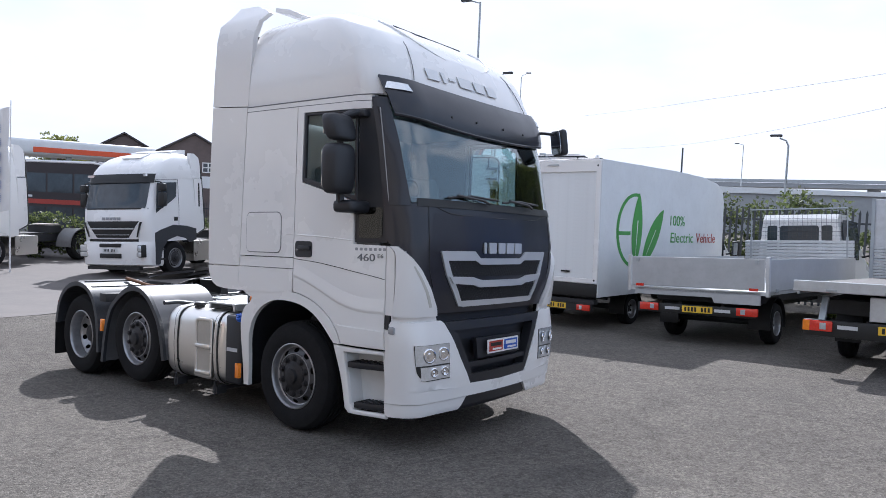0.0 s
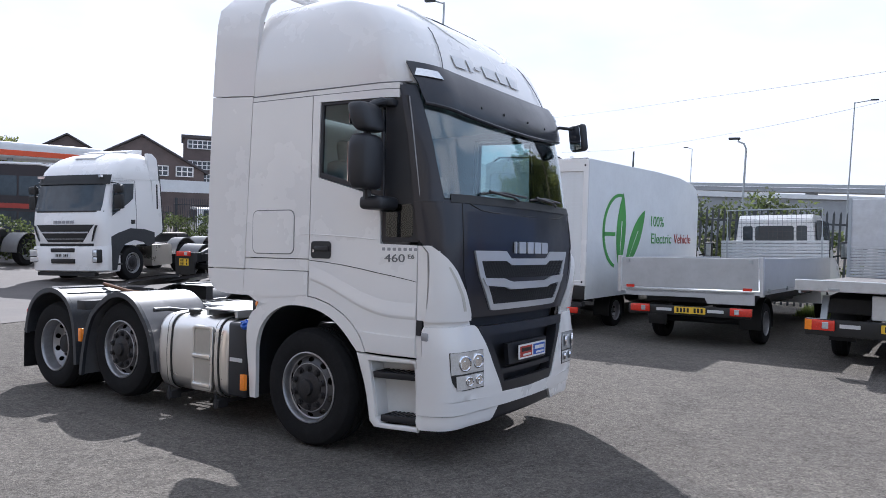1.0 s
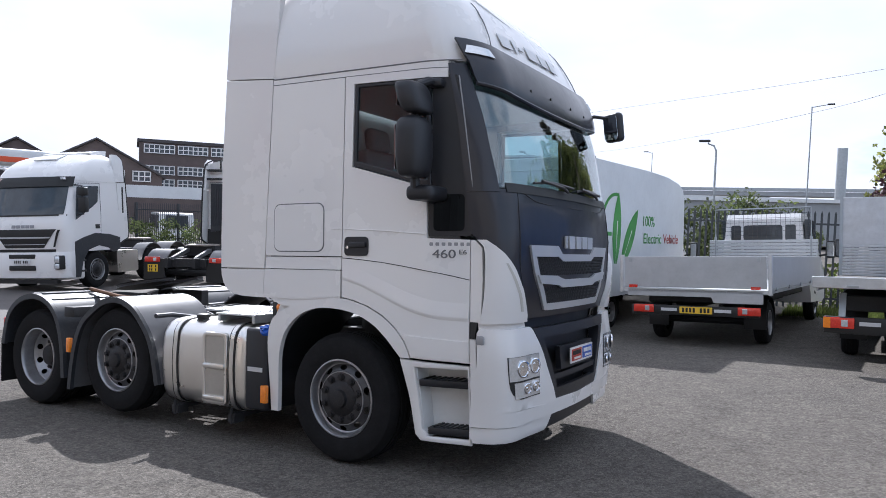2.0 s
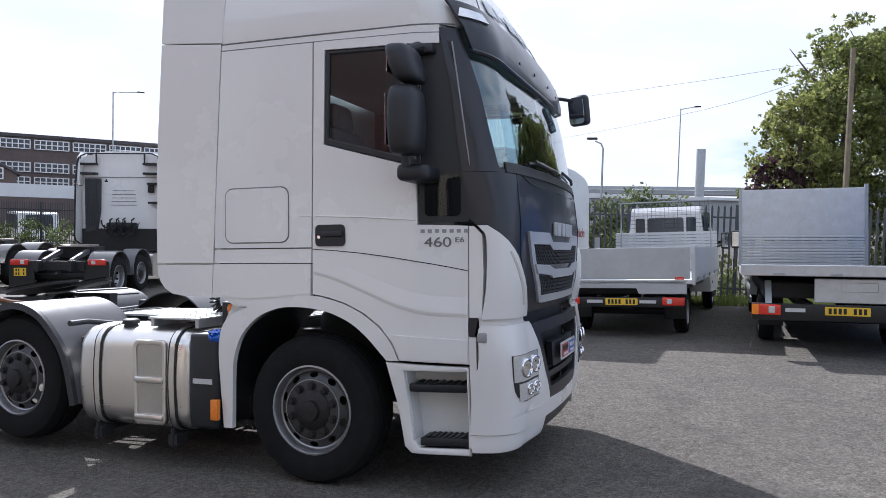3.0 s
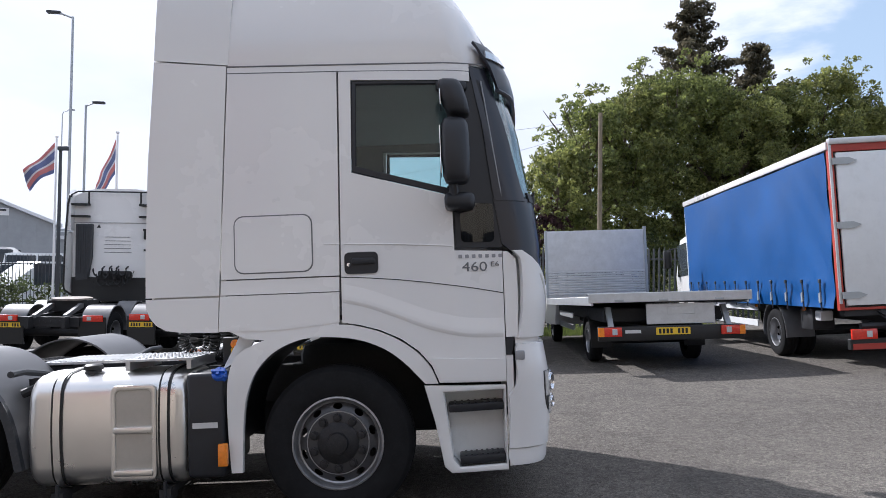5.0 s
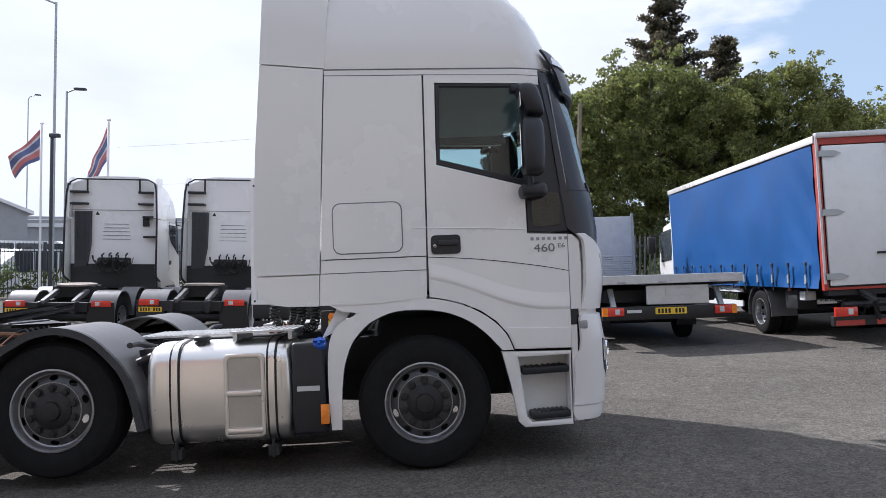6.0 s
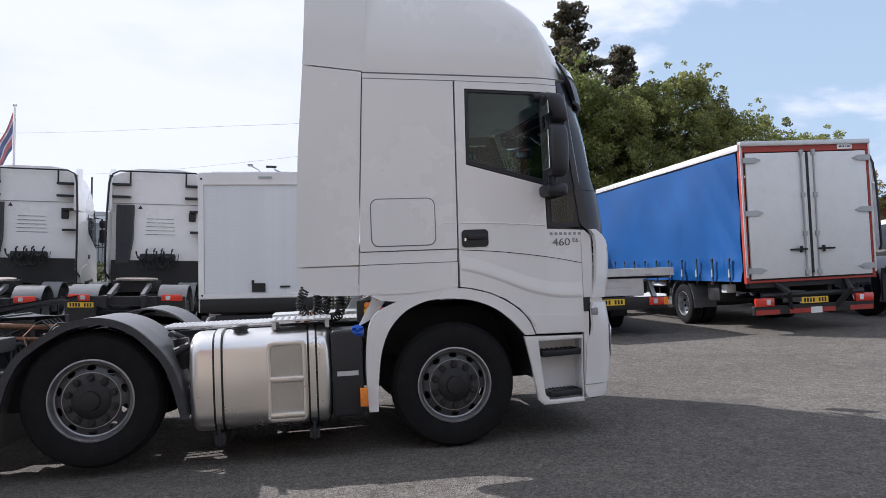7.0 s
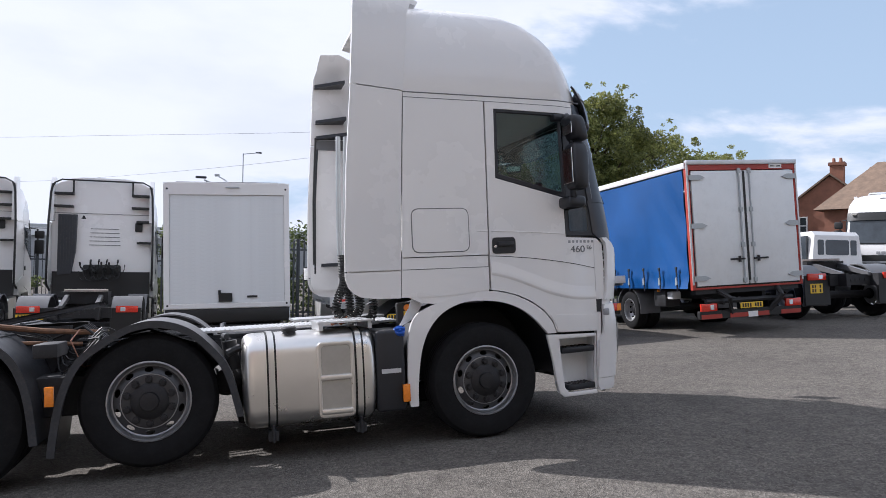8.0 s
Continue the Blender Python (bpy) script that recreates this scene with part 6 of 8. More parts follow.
    if sign:
        b_ = B()
        box(b_, (3.825, 0.46, 3.05), (0.006, 0.16, 0.20))
        sg = part("warning_sign", b_, "white", back, "small white warning sign")
        b_ = B()
        prism(b_, [(0.40, 3.03), (0.52, 3.03), (0.46, 3.13)], "x", 3.819, 3.822)
        part("triangle", b_, "ink", sg)
        b_ = B()
        box(b_, (3.78, -0.86, 2.84), (0.07, 0.18, 0.24))
        bevel(b_, 0.03)
        part("work_lamp", b_, "ink", T)
    b_ = B()
    tube(b_, [(3.66, -1.17, H(3.40)), (3.65, -1.12, H(3.60)), (3.66, -0.95, H(3.66)), (3.66, 0.95, H(3.66)), (3.65, 1.12, H(3.60)), (3.66, 1.17, H(3.40))], 0.022, 6)
    part("roof_edge", b_, "ink", T)
    # chassis
    for k in (-1, 1):
        b_ = B()
        box(b_, (2.6, k * 0.40, 0.82), (5.1, 0.08, 0.26))
        part("chassis_rail", b_, "chassis", T)
        xs_ = ((0.95, "deep"), (2.28, "disc"), (4.78, "disc")) if axles == 3 else ((0.95, "deep"), (4.78, "disc"))
        for xa, st in xs_:
            build_wheel(T, (xa, k * 1.05, 0.5), k, st, 0.5, detail=False)
        mudguard(T, 0.95, 0.55, k * 0.62, k * 1.23, 0.585, 0.61, 205, -5, "sheenguard", ribs=True)
        b_ = B()
        box(b_, (0.33, k * 0.92, 0.62), (0.03, 0.62, 0.62))
        bevel(b_, 0.006, 1)
        part("mud_flap", b_, "ink", T)
        if axles == 3:
            mudguard(T, 2.28, 0.55, k * 0.80, k * 1.23, 0.585, 0.605, 185, 10, "sheenguard", ribs=True)
        tail_cluster(T, 0.30, k * 0.95, 0.90, 0.44, 0.14, k, amber=False)
        b_ = B()
        prism(b_, rounded(3.0, 0.35, 3.95, 0.98, 0.06), "y", k * 0.62, k * 1.2)
        bevel(b_, 0.03, 2, 50)
        part("fuel_tank", b_, "tank", T, "silver fuel tank")
        b_ = B()
        prism(b_, [(0.25, 0.90), (0.25, 0.98), (1.0, 1.18), (1.15, 1.18), (1.1, 1.08)], "y", k * 0.30, k * 0.38)
        part("loading_ramp", b_, "sheenguard", T)
    for xa in ((0.95, 2.28, 4.78) if axles == 3 else (0.95, 4.78)):
        b_ = B()
        tube(b_, [(xa, -0.95, 0.5), (xa, 0.95, 0.5)], 0.09, 10)
        part("axle", b_, "chassis", T)
    b_ = B()
    box(b_, (0.32, 0, 0.82), (0.10, 1.3, 0.22))
    for i in range(5):
        box(b_, (0.26, -0.24 + 0.12 * i, 0.82), (0.01, 0.06, 0.06))
    part("rear_cross_member", b_, "chassis", T)
    b_ = B()
    out = [(1.35 + 0.45 * math.cos(radians(20 + 320 * i / 20) + math.pi), 0.45 * math.sin(radians(20 + 320 * i / 20) + math.pi)) for i in range(21)]
    prism(b_, out, "z", 1.25, 1.29)
    bevel(b_, 0.01, 1)
    part("fifth_wheel", b_, "greasy", T, "worn greasy fifth wheel")
    b_ = B()
    box(b_, (2.6, 0, 0.98), (1.6, 0.8, 0.04))
    box(b_, (1.4, 0, 1.11), (0.6, 0.95, 0.26))
    part("chassis_deck", b_, "chassis", T)
    if plate == "square":
        number_plate(T, Matrix.Translation((0.31, 0.95, 0.66)) @ REAR, True)
    elif plate == "wide":
        number_plate(T, Matrix.Translation((0.31, 0.92, 0.74)) @ REAR)
    return T


# ---- light commercial vehicles ----
def van_cab(parent, x0, deck=0.62, w=1.0, roof=2.25, material="white"):
    """A light lorry's cab, its back at x0."""
    b_ = B()
    prof = [(x0, deck), (x0, roof - 0.12), (x0 + 0.12, roof), (x0 + 0.95, roof), (x0 + 1.2, roof - 0.08), (x0 + 1.85, 1.42), (x0 + 2.25, 1.25), (x0 + 2.42, 1.05), (x0 + 2.45, 0.45), (x0 + 2.0, 0.40), (x0, 0.45)]
    loft(b_, [[(x, s * (w - (0.2 if z > 1.5 else 0)), z) for x, z in prof] for s in (-1, 1)])
    bevel(b_, 0.11, 4, 25)
    cab = part("cab", b_, material, parent, "white light lorry cab", smooth=40)
    b_ = B()
    prism(b_, rounded(-0.42, 1.60, 0.42, roof - 0.26, 0.06), "x", x0 - 0.008, x0 + 0.01)
    part("rear_window", b_, "pane", cab)
    for k in (-1, 1):
        b_ = B()
        prism(b_, rounded(k * 0.59 - 0.11, 1.60, k * 0.59 + 0.11, roof - 0.26, 0.04), "x", x0 - 0.008, x0 + 0.01)
        part("corner_window", b_, "pane", cab)
        b_ = B()
        prism(b_, [(x0 + 0.2, 1.45), (x0 + 1.7, 1.42), (x0 + 1.15, roof - 0.16), (x0 + 0.2, roof - 0.14)], "y", k * (w - 0.14), k * (w - 0.05))
        part("door_window", b_, "pane", cab)
        b_ = B()
        tube(b_, [(x0 + 1.45, k * w, 1.5), (x0 + 1.45, k * (w + 0.22), 1.55)], 0.025, 6)
        mir = part("wing_mirror", b_, "ink", cab)
        b_ = B()
        box(b_, (x0 + 1.45, k * (w + 0.26), 1.66), (0.14, 0.20, 0.42))
        bevel(b_, 0.04, 2)
        part("mirror_housing", b_, "ink", mir)
        b_ = B()
        box(b_, (x0 + 1.375, k * (w + 0.26), 1.66), (0.006, 0.15, 0.34))
        part("mirror_glass", b_, "mirror", mir)
        b_ = B()
        box(b_, (x0 + 2.36, k * 0.75, 0.95), (0.14, 0.32, 0.2))
        bevel(b_, 0.03)
        part("headlamp", b_, "lens", cab)
    b_ = B()
    prism(b_, [(x0 + 1.22, roof - 0.12), (x0 + 1.84, 1.46), (x0 + 1.88, 1.49), (x0 + 1.27, roof - 0.10)], "y", -0.82, 0.82)
    part("windscreen", b_, "pane", cab)
    b_ = B()
    box(b_, (x0 + 2.44, 0, 0.85), (0.05, 0.9, 0.2))
    part("grille", b_, "ink", cab)
    return cab


def light_chassis(V, length, axle, w=0.98, twin=True):
    b_ = B()
    for k in (-1, 1):
        box(b_, (length / 2 + 0.3, k * 0.38, 0.62), (length, 0.07, 0.16))
    part("chassis_rail", b_, "chassis", V)
    for k in (-1, 1):
        build_wheel(V, (axle, k * (w - 0.12), 0.36), k, "deep", 0.36, 0.22, detail=False)
        build_wheel(V, (length + 0.9, k * (w - 0.10), 0.36), k, "disc", 0.36, 0.22, detail=False)
        mudguard(V, axle, 0.38, k * (w - 0.35), k * w, 0.42, 0.435, 195, -15, "ink")
    b_ = B()
    tube(b_, [(axle, -w + 0.2, 0.36), (axle, w - 0.2, 0.36)], 0.06, 8)
    part("axle", b_, "chassis", V)


def dropside():
    V = thing("dropside_lorry", place(1.02, 6.42, 86.2, lean=-3.6, size=0.968), "white dropside light lorry with aluminium sides in the yard", "lorry")
    Lb, Wb = 5.9, 1.19
    b_ = B()
    box(b_, (Lb / 2, 0, 0.93), (Lb, 2 * Wb - 0.03, 0.06))
    part("bed_floor", b_, "alloy", V)
    for k in (-1, 1):
        b_ = B()
        box(b_, (Lb / 2, k * Wb, 1.225), (Lb - 0.08, 0.03, 0.53))
        bevel(b_, 0.006, 1)
        part("side_board", b_, "board", V, "pale aluminium side board")
        b_ = B()
        box(b_, (0.02, k * Wb, 1.20), (0.07, 0.06, 0.64))
        bevel(b_, 0.006, 1)
        part("corner_post", b_, "alloy", V)
        for x in (0.4, 1.7, 3.0, 4.3, 5.5):
            b_ = B()
            box(b_, (x, k * (Wb + 0.018), 0.97), (0.12, 0.03, 0.06))
            part("board_hinge", b_, "galv", V)
    b_ = B()
    box(b_, (0.0, 0, 1.235), (0.03, 2 * Wb - 0.1, 0.51))
    bevel(b_, 0.006, 1)
    tb = part("tail_board", b_, "board", V, "pale aluminium tailboard")
    for y in (-1, 1):
        b_ = B()
        box(b_, (-0.025, y * 0.98, 0.99), (0.02, 0.14, 0.045))
        part("red_reflector", b_, "red", tb)
        b_ = B()
        box(b_, (-0.03, y * 1.03, 1.43), (0.03, 0.05, 0.06))
        part("latch", b_, "galv", tb)
    b_ = B()
    prism(b_, [(-1.08, 0.94), (1.08, 0.94), (1.08, 0.83), (-0.30, 0.83), (-0.34, 0.74), (-1.08, 0.74)], "x", 0.0, 0.03)
    part("tail_apron", b_, "board", V)
    b_ = B()
    box(b_, (0, 0, 0), (0.04, 2 * Wb - 0.04, 0.069))
    bevel(b_, 0.008, 1)
    boards("headboard_slat", V, b_, "alloy", [(Lb, 0, 1.24 + i * 0.075) for i in range(9)])
    for k in (-1, 1):
        rk = B()
        tube(rk, [(Lb, k * 1.03, 1.2), (Lb, k * 1.03, 1.95)], 0.03, 6)
        part("headboard_post", rk, "galv", V)
    rk = B()
    tube(rk, [(Lb, -1.03, 1.9), (Lb, -1.03, 2.60), (Lb, 1.03, 2.60), (Lb, 1.03, 1.9)], 0.018, 6)
    rack = part("ladder_rack", rk, "galv", V, "steel ladder rack with mesh")
    ms = B()
    for i in range(21):
        tube(ms, [(Lb, -1.0 + i * 0.1, 1.92), (Lb, -1.0 + i * 0.1, 2.59)], 0.0035, 4)
    for i in range(7):
        tube(ms, [(Lb, -1.02, 1.98 + 0.1 * i), (Lb, 1.02, 1.98 + 0.1 * i)], 0.0035, 4)
    part("rack_mesh", ms, "guard", rack)
    b_ = B()
    box(b_, (Lb / 2 + 0.1, 0, 0.80), (Lb - 0.7, 1.75, 0.19))
    bevel(b_, 0.02, 1)
    part("sub_frame", b_, "chassis", V)
    van_cab(V, Lb + 0.12, roof=2.48)
    light_chassis(V, Lb, 1.25)
    b_ = B()
    box(b_, (0.03, 0, 0.60), (0.07, 2.04, 0.16))
    bevel(b_, 0.01)
    part("rear_bumper", b_, "ink", V)
    for k in (-1, 1):
        tail_cluster(V, -0.01, k * 0.84 - 0.04, 0.62, 0.34, 0.13, k, amber=False)
    number_plate(V, Matrix.Translation((-0.02, -0.06, 0.61)) @ REAR)
    for y in (0.38, -0.48):
        b_ = B()
        box(b_, (-0.012, y, 0.61), (0.01, 0.26, 0.05))
        part("badge_bar", b_, "silver", V, "pale badge shape")


def flatbed():
    V = thing("flatbed_lorry", place(3.99, 5.05, 89, lean=-2.3, size=0.976), "light lorry with a bare aluminium flat bed in the yard", "lorry")
    Lb, Wb = 6.1, 1.19
    b_ = B()
    box(b_, (Lb / 2, 0, 1.16), (Lb, 2 * Wb, 0.025))
    dk = part("deck", b_, "galv", V, "aluminium plank deck")
    b_ = B()
    box(b_, (0, 0, 0), (Lb - 0.02, 0.092, 0.014))
    boards("plank", dk, b_, "deckwood", [(Lb / 2, -1.12 + i * 0.0975, 1.176) for i in range(24)])
    for k in (-1, 1):
        b_ = B()
        box(b_, (Lb / 2, k * Wb, 1.10), (Lb, 0.03, 0.14))
        bevel(b_, 0.005, 1)
        part("deck_edge", b_, "alloy", V)
    b_ = B()
    box(b_, (0.0, 0, 1.145), (0.04, 2 * Wb + 0.12, 0.15))
    bevel(b_, 0.008, 1)
    edge = part("rear_beam", b_, "alloy", V, "scuffed aluminium rear beam")
    for y in (-0.75, 0.1, 0.78):
        b_ = B()
        box(b_, (-0.022, y, 1.10), (0.01, 0.14, 0.03))
        bevel(b_, 0.004, 1)
        part("lashing_slot", b_, "galv", edge)
    b_ = B()
    box(b_, (0.1, -0.18, 0.88), (0.04, 1.05, 0.32))
    bevel(b_, 0.008, 1)
    lift = part("lift_plate", b_, "alloy", V, "plain aluminium lift plate")
    b_ = B()
    box(b_, (0.078, -0.18, 0.93), (0.012, 0.42, 0.12))
    bevel(b_, 0.004, 1)
    part("lift_handle", b_, "alloy", lift)
    # headboard: plain sheet over ribbed boards
    b_ = B()
    box(b_, (Lb, 0, 2.30), (0.03, 2 * Wb - 0.06, 0.97))
    bevel(b_, 0.006, 1)
    part("headboard_sheet", b_, "alloy", V, "plain aluminium headboard sheet")
    b_ = B()
    box(b_, (0, 0, 0), (0.04, 2 * Wb - 0.06, 0.052))
    bevel(b_, 0.008, 1)
    boards("headboard_slat", V, b_, "alloy", [(Lb, 0, 1.21 + i * 0.058) for i in range(11)])
    for k in (-1, 1):
        b_ = B()
        box(b_, (Lb - 0.02, k * (Wb - 0.01), 1.99), (0.07, 0.06, 1.62 + (0.1 if k < 0 else 0)))
        part("headboard_post", b_, "galv", V)
    # the bed sags a little towards the cab
    tilt = Matrix.Translation((0, 0, 1.16)) @ Matrix.Rotation(radians(0.9), 4, 'Y') @ Matrix.Translation((0, 0, -1.16))
    for ob in V.children:
        if ob.name.split(".")[0] in ("deck", "deck_edge", "headboard_sheet", "headboard_slat", "headboard_post"):
            ob.matrix_basis = tilt @ ob.matrix_basis
    b_ = B()
    box(b_, (Lb / 2 + 0.1, 0, 0.86), (Lb - 0.7, 1.9, 0.22))
    bevel(b_, 0.02, 1)
    part("sub_frame", b_, "chassis", V)
    van_cab(V, Lb + 0.15, roof=2.2)
    light_chassis(V, Lb, 1.9)
    b_ = B()
    box(b_, (0.05, 0, 0.59), (0.10, 2.22, 0.22))
    bevel(b_, 0.012)
    part("rear_bumper", b_, "ink", V)
    for k in (-1, 1):
        tail_cluster(V, -0.01, k * 0.93, 0.62, 0.35, 0.14, k)
        b_ = B()
        prism(b_, [(0.05, 0.70), (0.13, 0.70), (0.35, 1.0), (0.27, 1.0)], "y", k * 0.86, k * 0.94)
        part("bumper_strut", b_, "galv", V)
    number_plate(V, Matrix.Translation((-0.005, -0.03, 0.62)) @ REAR)
    b_ = B()
    box(b_, (-0.004, 0.58, 0.62), (0.01, 0.24, 0.05))
    part("badge_bar", b_, "silver", V, "pale badge shape")
    for k in (-1, 1):
        b_ = B()
        for z in (0.55, 0.78):
            box(b_, (3.9, k * 1.05, z), (1.9, 0.03, 0.10))
        part("side_guard", b_, "alloy", V)


def box_van():
    V = thing("box_van", place(-2.0, 6.82, 86.9, -0.03, lean=-1.7, size=0.926), "white electric box van with green leaf graphics and roller shutter", "van")
    Lb, Wb, z0, z1, zr = 6.75, 1.2, 0.72, 3.48, 1.04
    b_ = B()
    prof = [(0.02, z0), (0.02, z1), (3.6, z1 + 0.03), (5.2, z1 + 0.0), (6.2, z1 - 0.10), (6.6, z1 - 0.24), (Lb, z1 - 0.55), (Lb, z0)]
    prism(b_, prof, "y", -Wb, Wb)
    bevel(b_, 0.035, 3, 50)
    body = part("box_body", b_, "offwhite", V, "white smooth box body", smooth=35)
    fr = B()
    prism(fr, [(-1.2, zr - 0.05), (1.2, zr - 0.05), (1.2, z1 - 0.03), (1.12, z1 + 0.0), (-1.12, z1 + 0.0), (-1.2, z1 - 0.03)], "x", -0.03, 0.03, [[(-1.09, zr + 0.05), (1.09, zr + 0.05), (1.09, z1 - 0.25), (-1.09, z1 - 0.25)]])
    bevel(fr, 0.008, 1)
    part("rear_frame", fr, "white", V, "white rear frame")
    # added black sheet: stands for the shaded gap and dark chassis below the shutter
    fr = B()
    box(fr, (0.005, 0, zr - 0.19), (0.03, 2.36, 0.26))
    bevel(fr, 0.01)
    part("tail_panel", fr, "ink", V, "black sheet in place of the dark open gap under the shutter")
    for k in (-1, 1):
        for z in (z1 - 0.13, zr + 0.02):
            fr = B()
            lathe(fr, [(0.022, 0.0), (0.018, 0.006), (0.0, 0.008)], 8, axis="x")
            part("frame_bolt", fr, "ink", V, m=pose(-0.031, k * 1.13, z, 0, 0, 180))
    sh = B()
    box(sh, (0.014, 0, (zr + z1) / 2 - 0.1), (0.008, 2.19, z1 - zr - 0.3))
    shut = part("roller_shutter", sh, "offwhite", V, "closed white roller shutter")
    sh = B()
    box(sh, (0, 0, 0), (0.010, 2.165, 0.0757))
    bevel(sh, 0.0008, 1)
    boards("slat", shut, sh, "offwhite", [(0.005, 0, zr + 0.098 + i * 0.0760) for i in range(28)])
    b_ = B()
    box(b_, (-0.03, 0.05, zr + 0.16), (0.03, 0.26, 0.17))
    box(b_, (-0.035, 0.16, zr + 0.26), (0.03, 0.05, 0.1))
    bevel(b_, 0.006, 1)
    part("shutter_lock", b_, "ink", shut, "black shutter lock box")
    b_ = B()
    box(b_, (-0.02, -0.46, zr + 0.17), (0.02, 0.20, 0.035))
    part("pull_handle", b_, "ink", shut)
    b_ = B()
    box(b_, (-0.045, -0.1, z1 - 0.10), (0.03, 0.26, 0.03))
    part("shutter_lamp", b_, "galv", V)
    b_ = B()
    tube(b_, [(0.05, 0.0, z1 - 0.02), (0.05, 0.03, z1 + 0.05), (0.0, 0.16, z1 + 0.12)], 0.012, 6)
    box(b_, (-0.02, 0.19, z1 + 0.14), (0.10, 0.09, 0.04))
    part("reversing_camera", b_, "galv", V, "small camera on an arm")
    b_ = B()
    tube(b_, [(0.35, -1.0, z1 + 0.02), (0.35, 1.0, z1 + 0.02)], 0.04, 8)
    part("roof_roller", b_, "chassis", V)
    # underside
    light_chassis(V, Lb, 1.9, 1.05)
    b_ = B()
    box(b_, (0.05, 0.0, 0.62), (0.14, 2.3, 0.08))
    box(b_, (0.2, 0.0, 0.72), (0.2, 2.0, 0.06))
    part("tail_step", b_, "chassis", V)
    for k in (-1, 1):
        tail_cluster(V, -0.03, k * 0.92, 0.50, 0.30, 0.12, k, amber=False)
    b_ = B()
    box(b_, (0.0, 0, 0.50), (0.05, 2.2, 0.15))
    part("rear_bumper", b_, "ink", V)
    number_plate(V, Matrix.Translation((-0.03, -0.25, 0.50)) @ REAR)
    b_ = B()
    for x in (0.5, 1.0, 1.5, 2.6, 3.6, 4.6):
        tube(b_, [(x, -0.9, 0.62), (x, 0.9, 0.62)], 0.03, 6)
    tube(b_, [(0.3, 0.3, 0.58), (1.8, 0.32, 0.58)], 0.035, 6)
    part("underframe", b_, "chassis", V)
    van_cab(V, Lb - 0.55, roof=2.28)
    # graphics on the near flank
    F = -Wb - 0.004
    base = -0.28
    def decal(name, pts, mat_, lab="", holes=(), d=0.0):
        bb = B()
        prism(bb, pts, "y", F - d, F - d - 0.003, holes)
        return part(name, bb, mat_, body, lab, smooth=0)
    cx, cz, rx, rz = 1.55, 1.80 - base, 0.86, 0.80
    arc_o = [(cx + rx * math.cos(radians(a)), cz + rz * math.sin(radians(a))) for a in range(82, 262, 9)]
    arc_i = [(cx + (rx - 0.11) * math.cos(radians(a)), cz + (rz - 0.07) * math.sin(radians(a))) for a in range(253, 74, -9)]
    decal("leaf_ring", arc_o + arc_i, "green", "green ring graphic")
    decal("leaf_bar", [(cx - rx + 0.02, cz - 0.02), (cx - 0.22, cz - 0.02), (cx - 0.22, cz - 0.10), (cx - rx + 0.02, cz - 0.10)], "green")
    for (xa, za), (xb, zb), wd in (((1.58, 1.12 - base), (1.70, 2.62 - base), 0.24), ((1.98, 1.12 - base), (2.95, 2.30 - base), 0.24)):
        left, right = [], []
        dx, dz = xb - xa, zb - za
        ln = math.hypot(dx, dz)
        px_, pz_ = -dz / ln, dx / ln
        for i in range(13):
            s = i / 12
            wv = wd * math.sin(math.pi * min(1, s * 0.92 + 0.08)) ** 0.8
            left.append((xa + dx * s + px_ * wv, za + dz * s + pz_ * wv))
            right.append((xa + dx * s - px_ * wv, za + dz * s - pz_ * wv))
        decal("leaf", left[:-1] + [(xb, zb)] + right[:-1][::-1], "green", "green leaf graphic", d=0.0015)
        decal("leaf_vein", [(xa, za), (xa + dx * 0.6 + px_ * 0.02, za + dz * 0.6), (xa + dx * 0.6 - px_ * 0.02, za + dz * 0.6)], "offwhite", d=0.006)
    sidem = lambda x, z: Matrix.Translation((x, F - 0.004, z)) @ Euler((radians(90), 0, 0)).to_matrix().to_4x4()
    letters("flank_lettering", "100%", 0.34, "green", body, sidem(3.72, 2.05 - base), 0.002, 1.25, "green lettering 100%")
    letters("flank_lettering", "Electric", 0.34, "green", body, sidem(4.05, 1.65 - base), 0.002, 1.35, "green lettering Electric")
    letters("flank_lettering", "Vehicle", 0.34, "redpaint", body, sidem(5.55, 1.65 - base), 0.002, 1.30, "red lettering Vehicle")


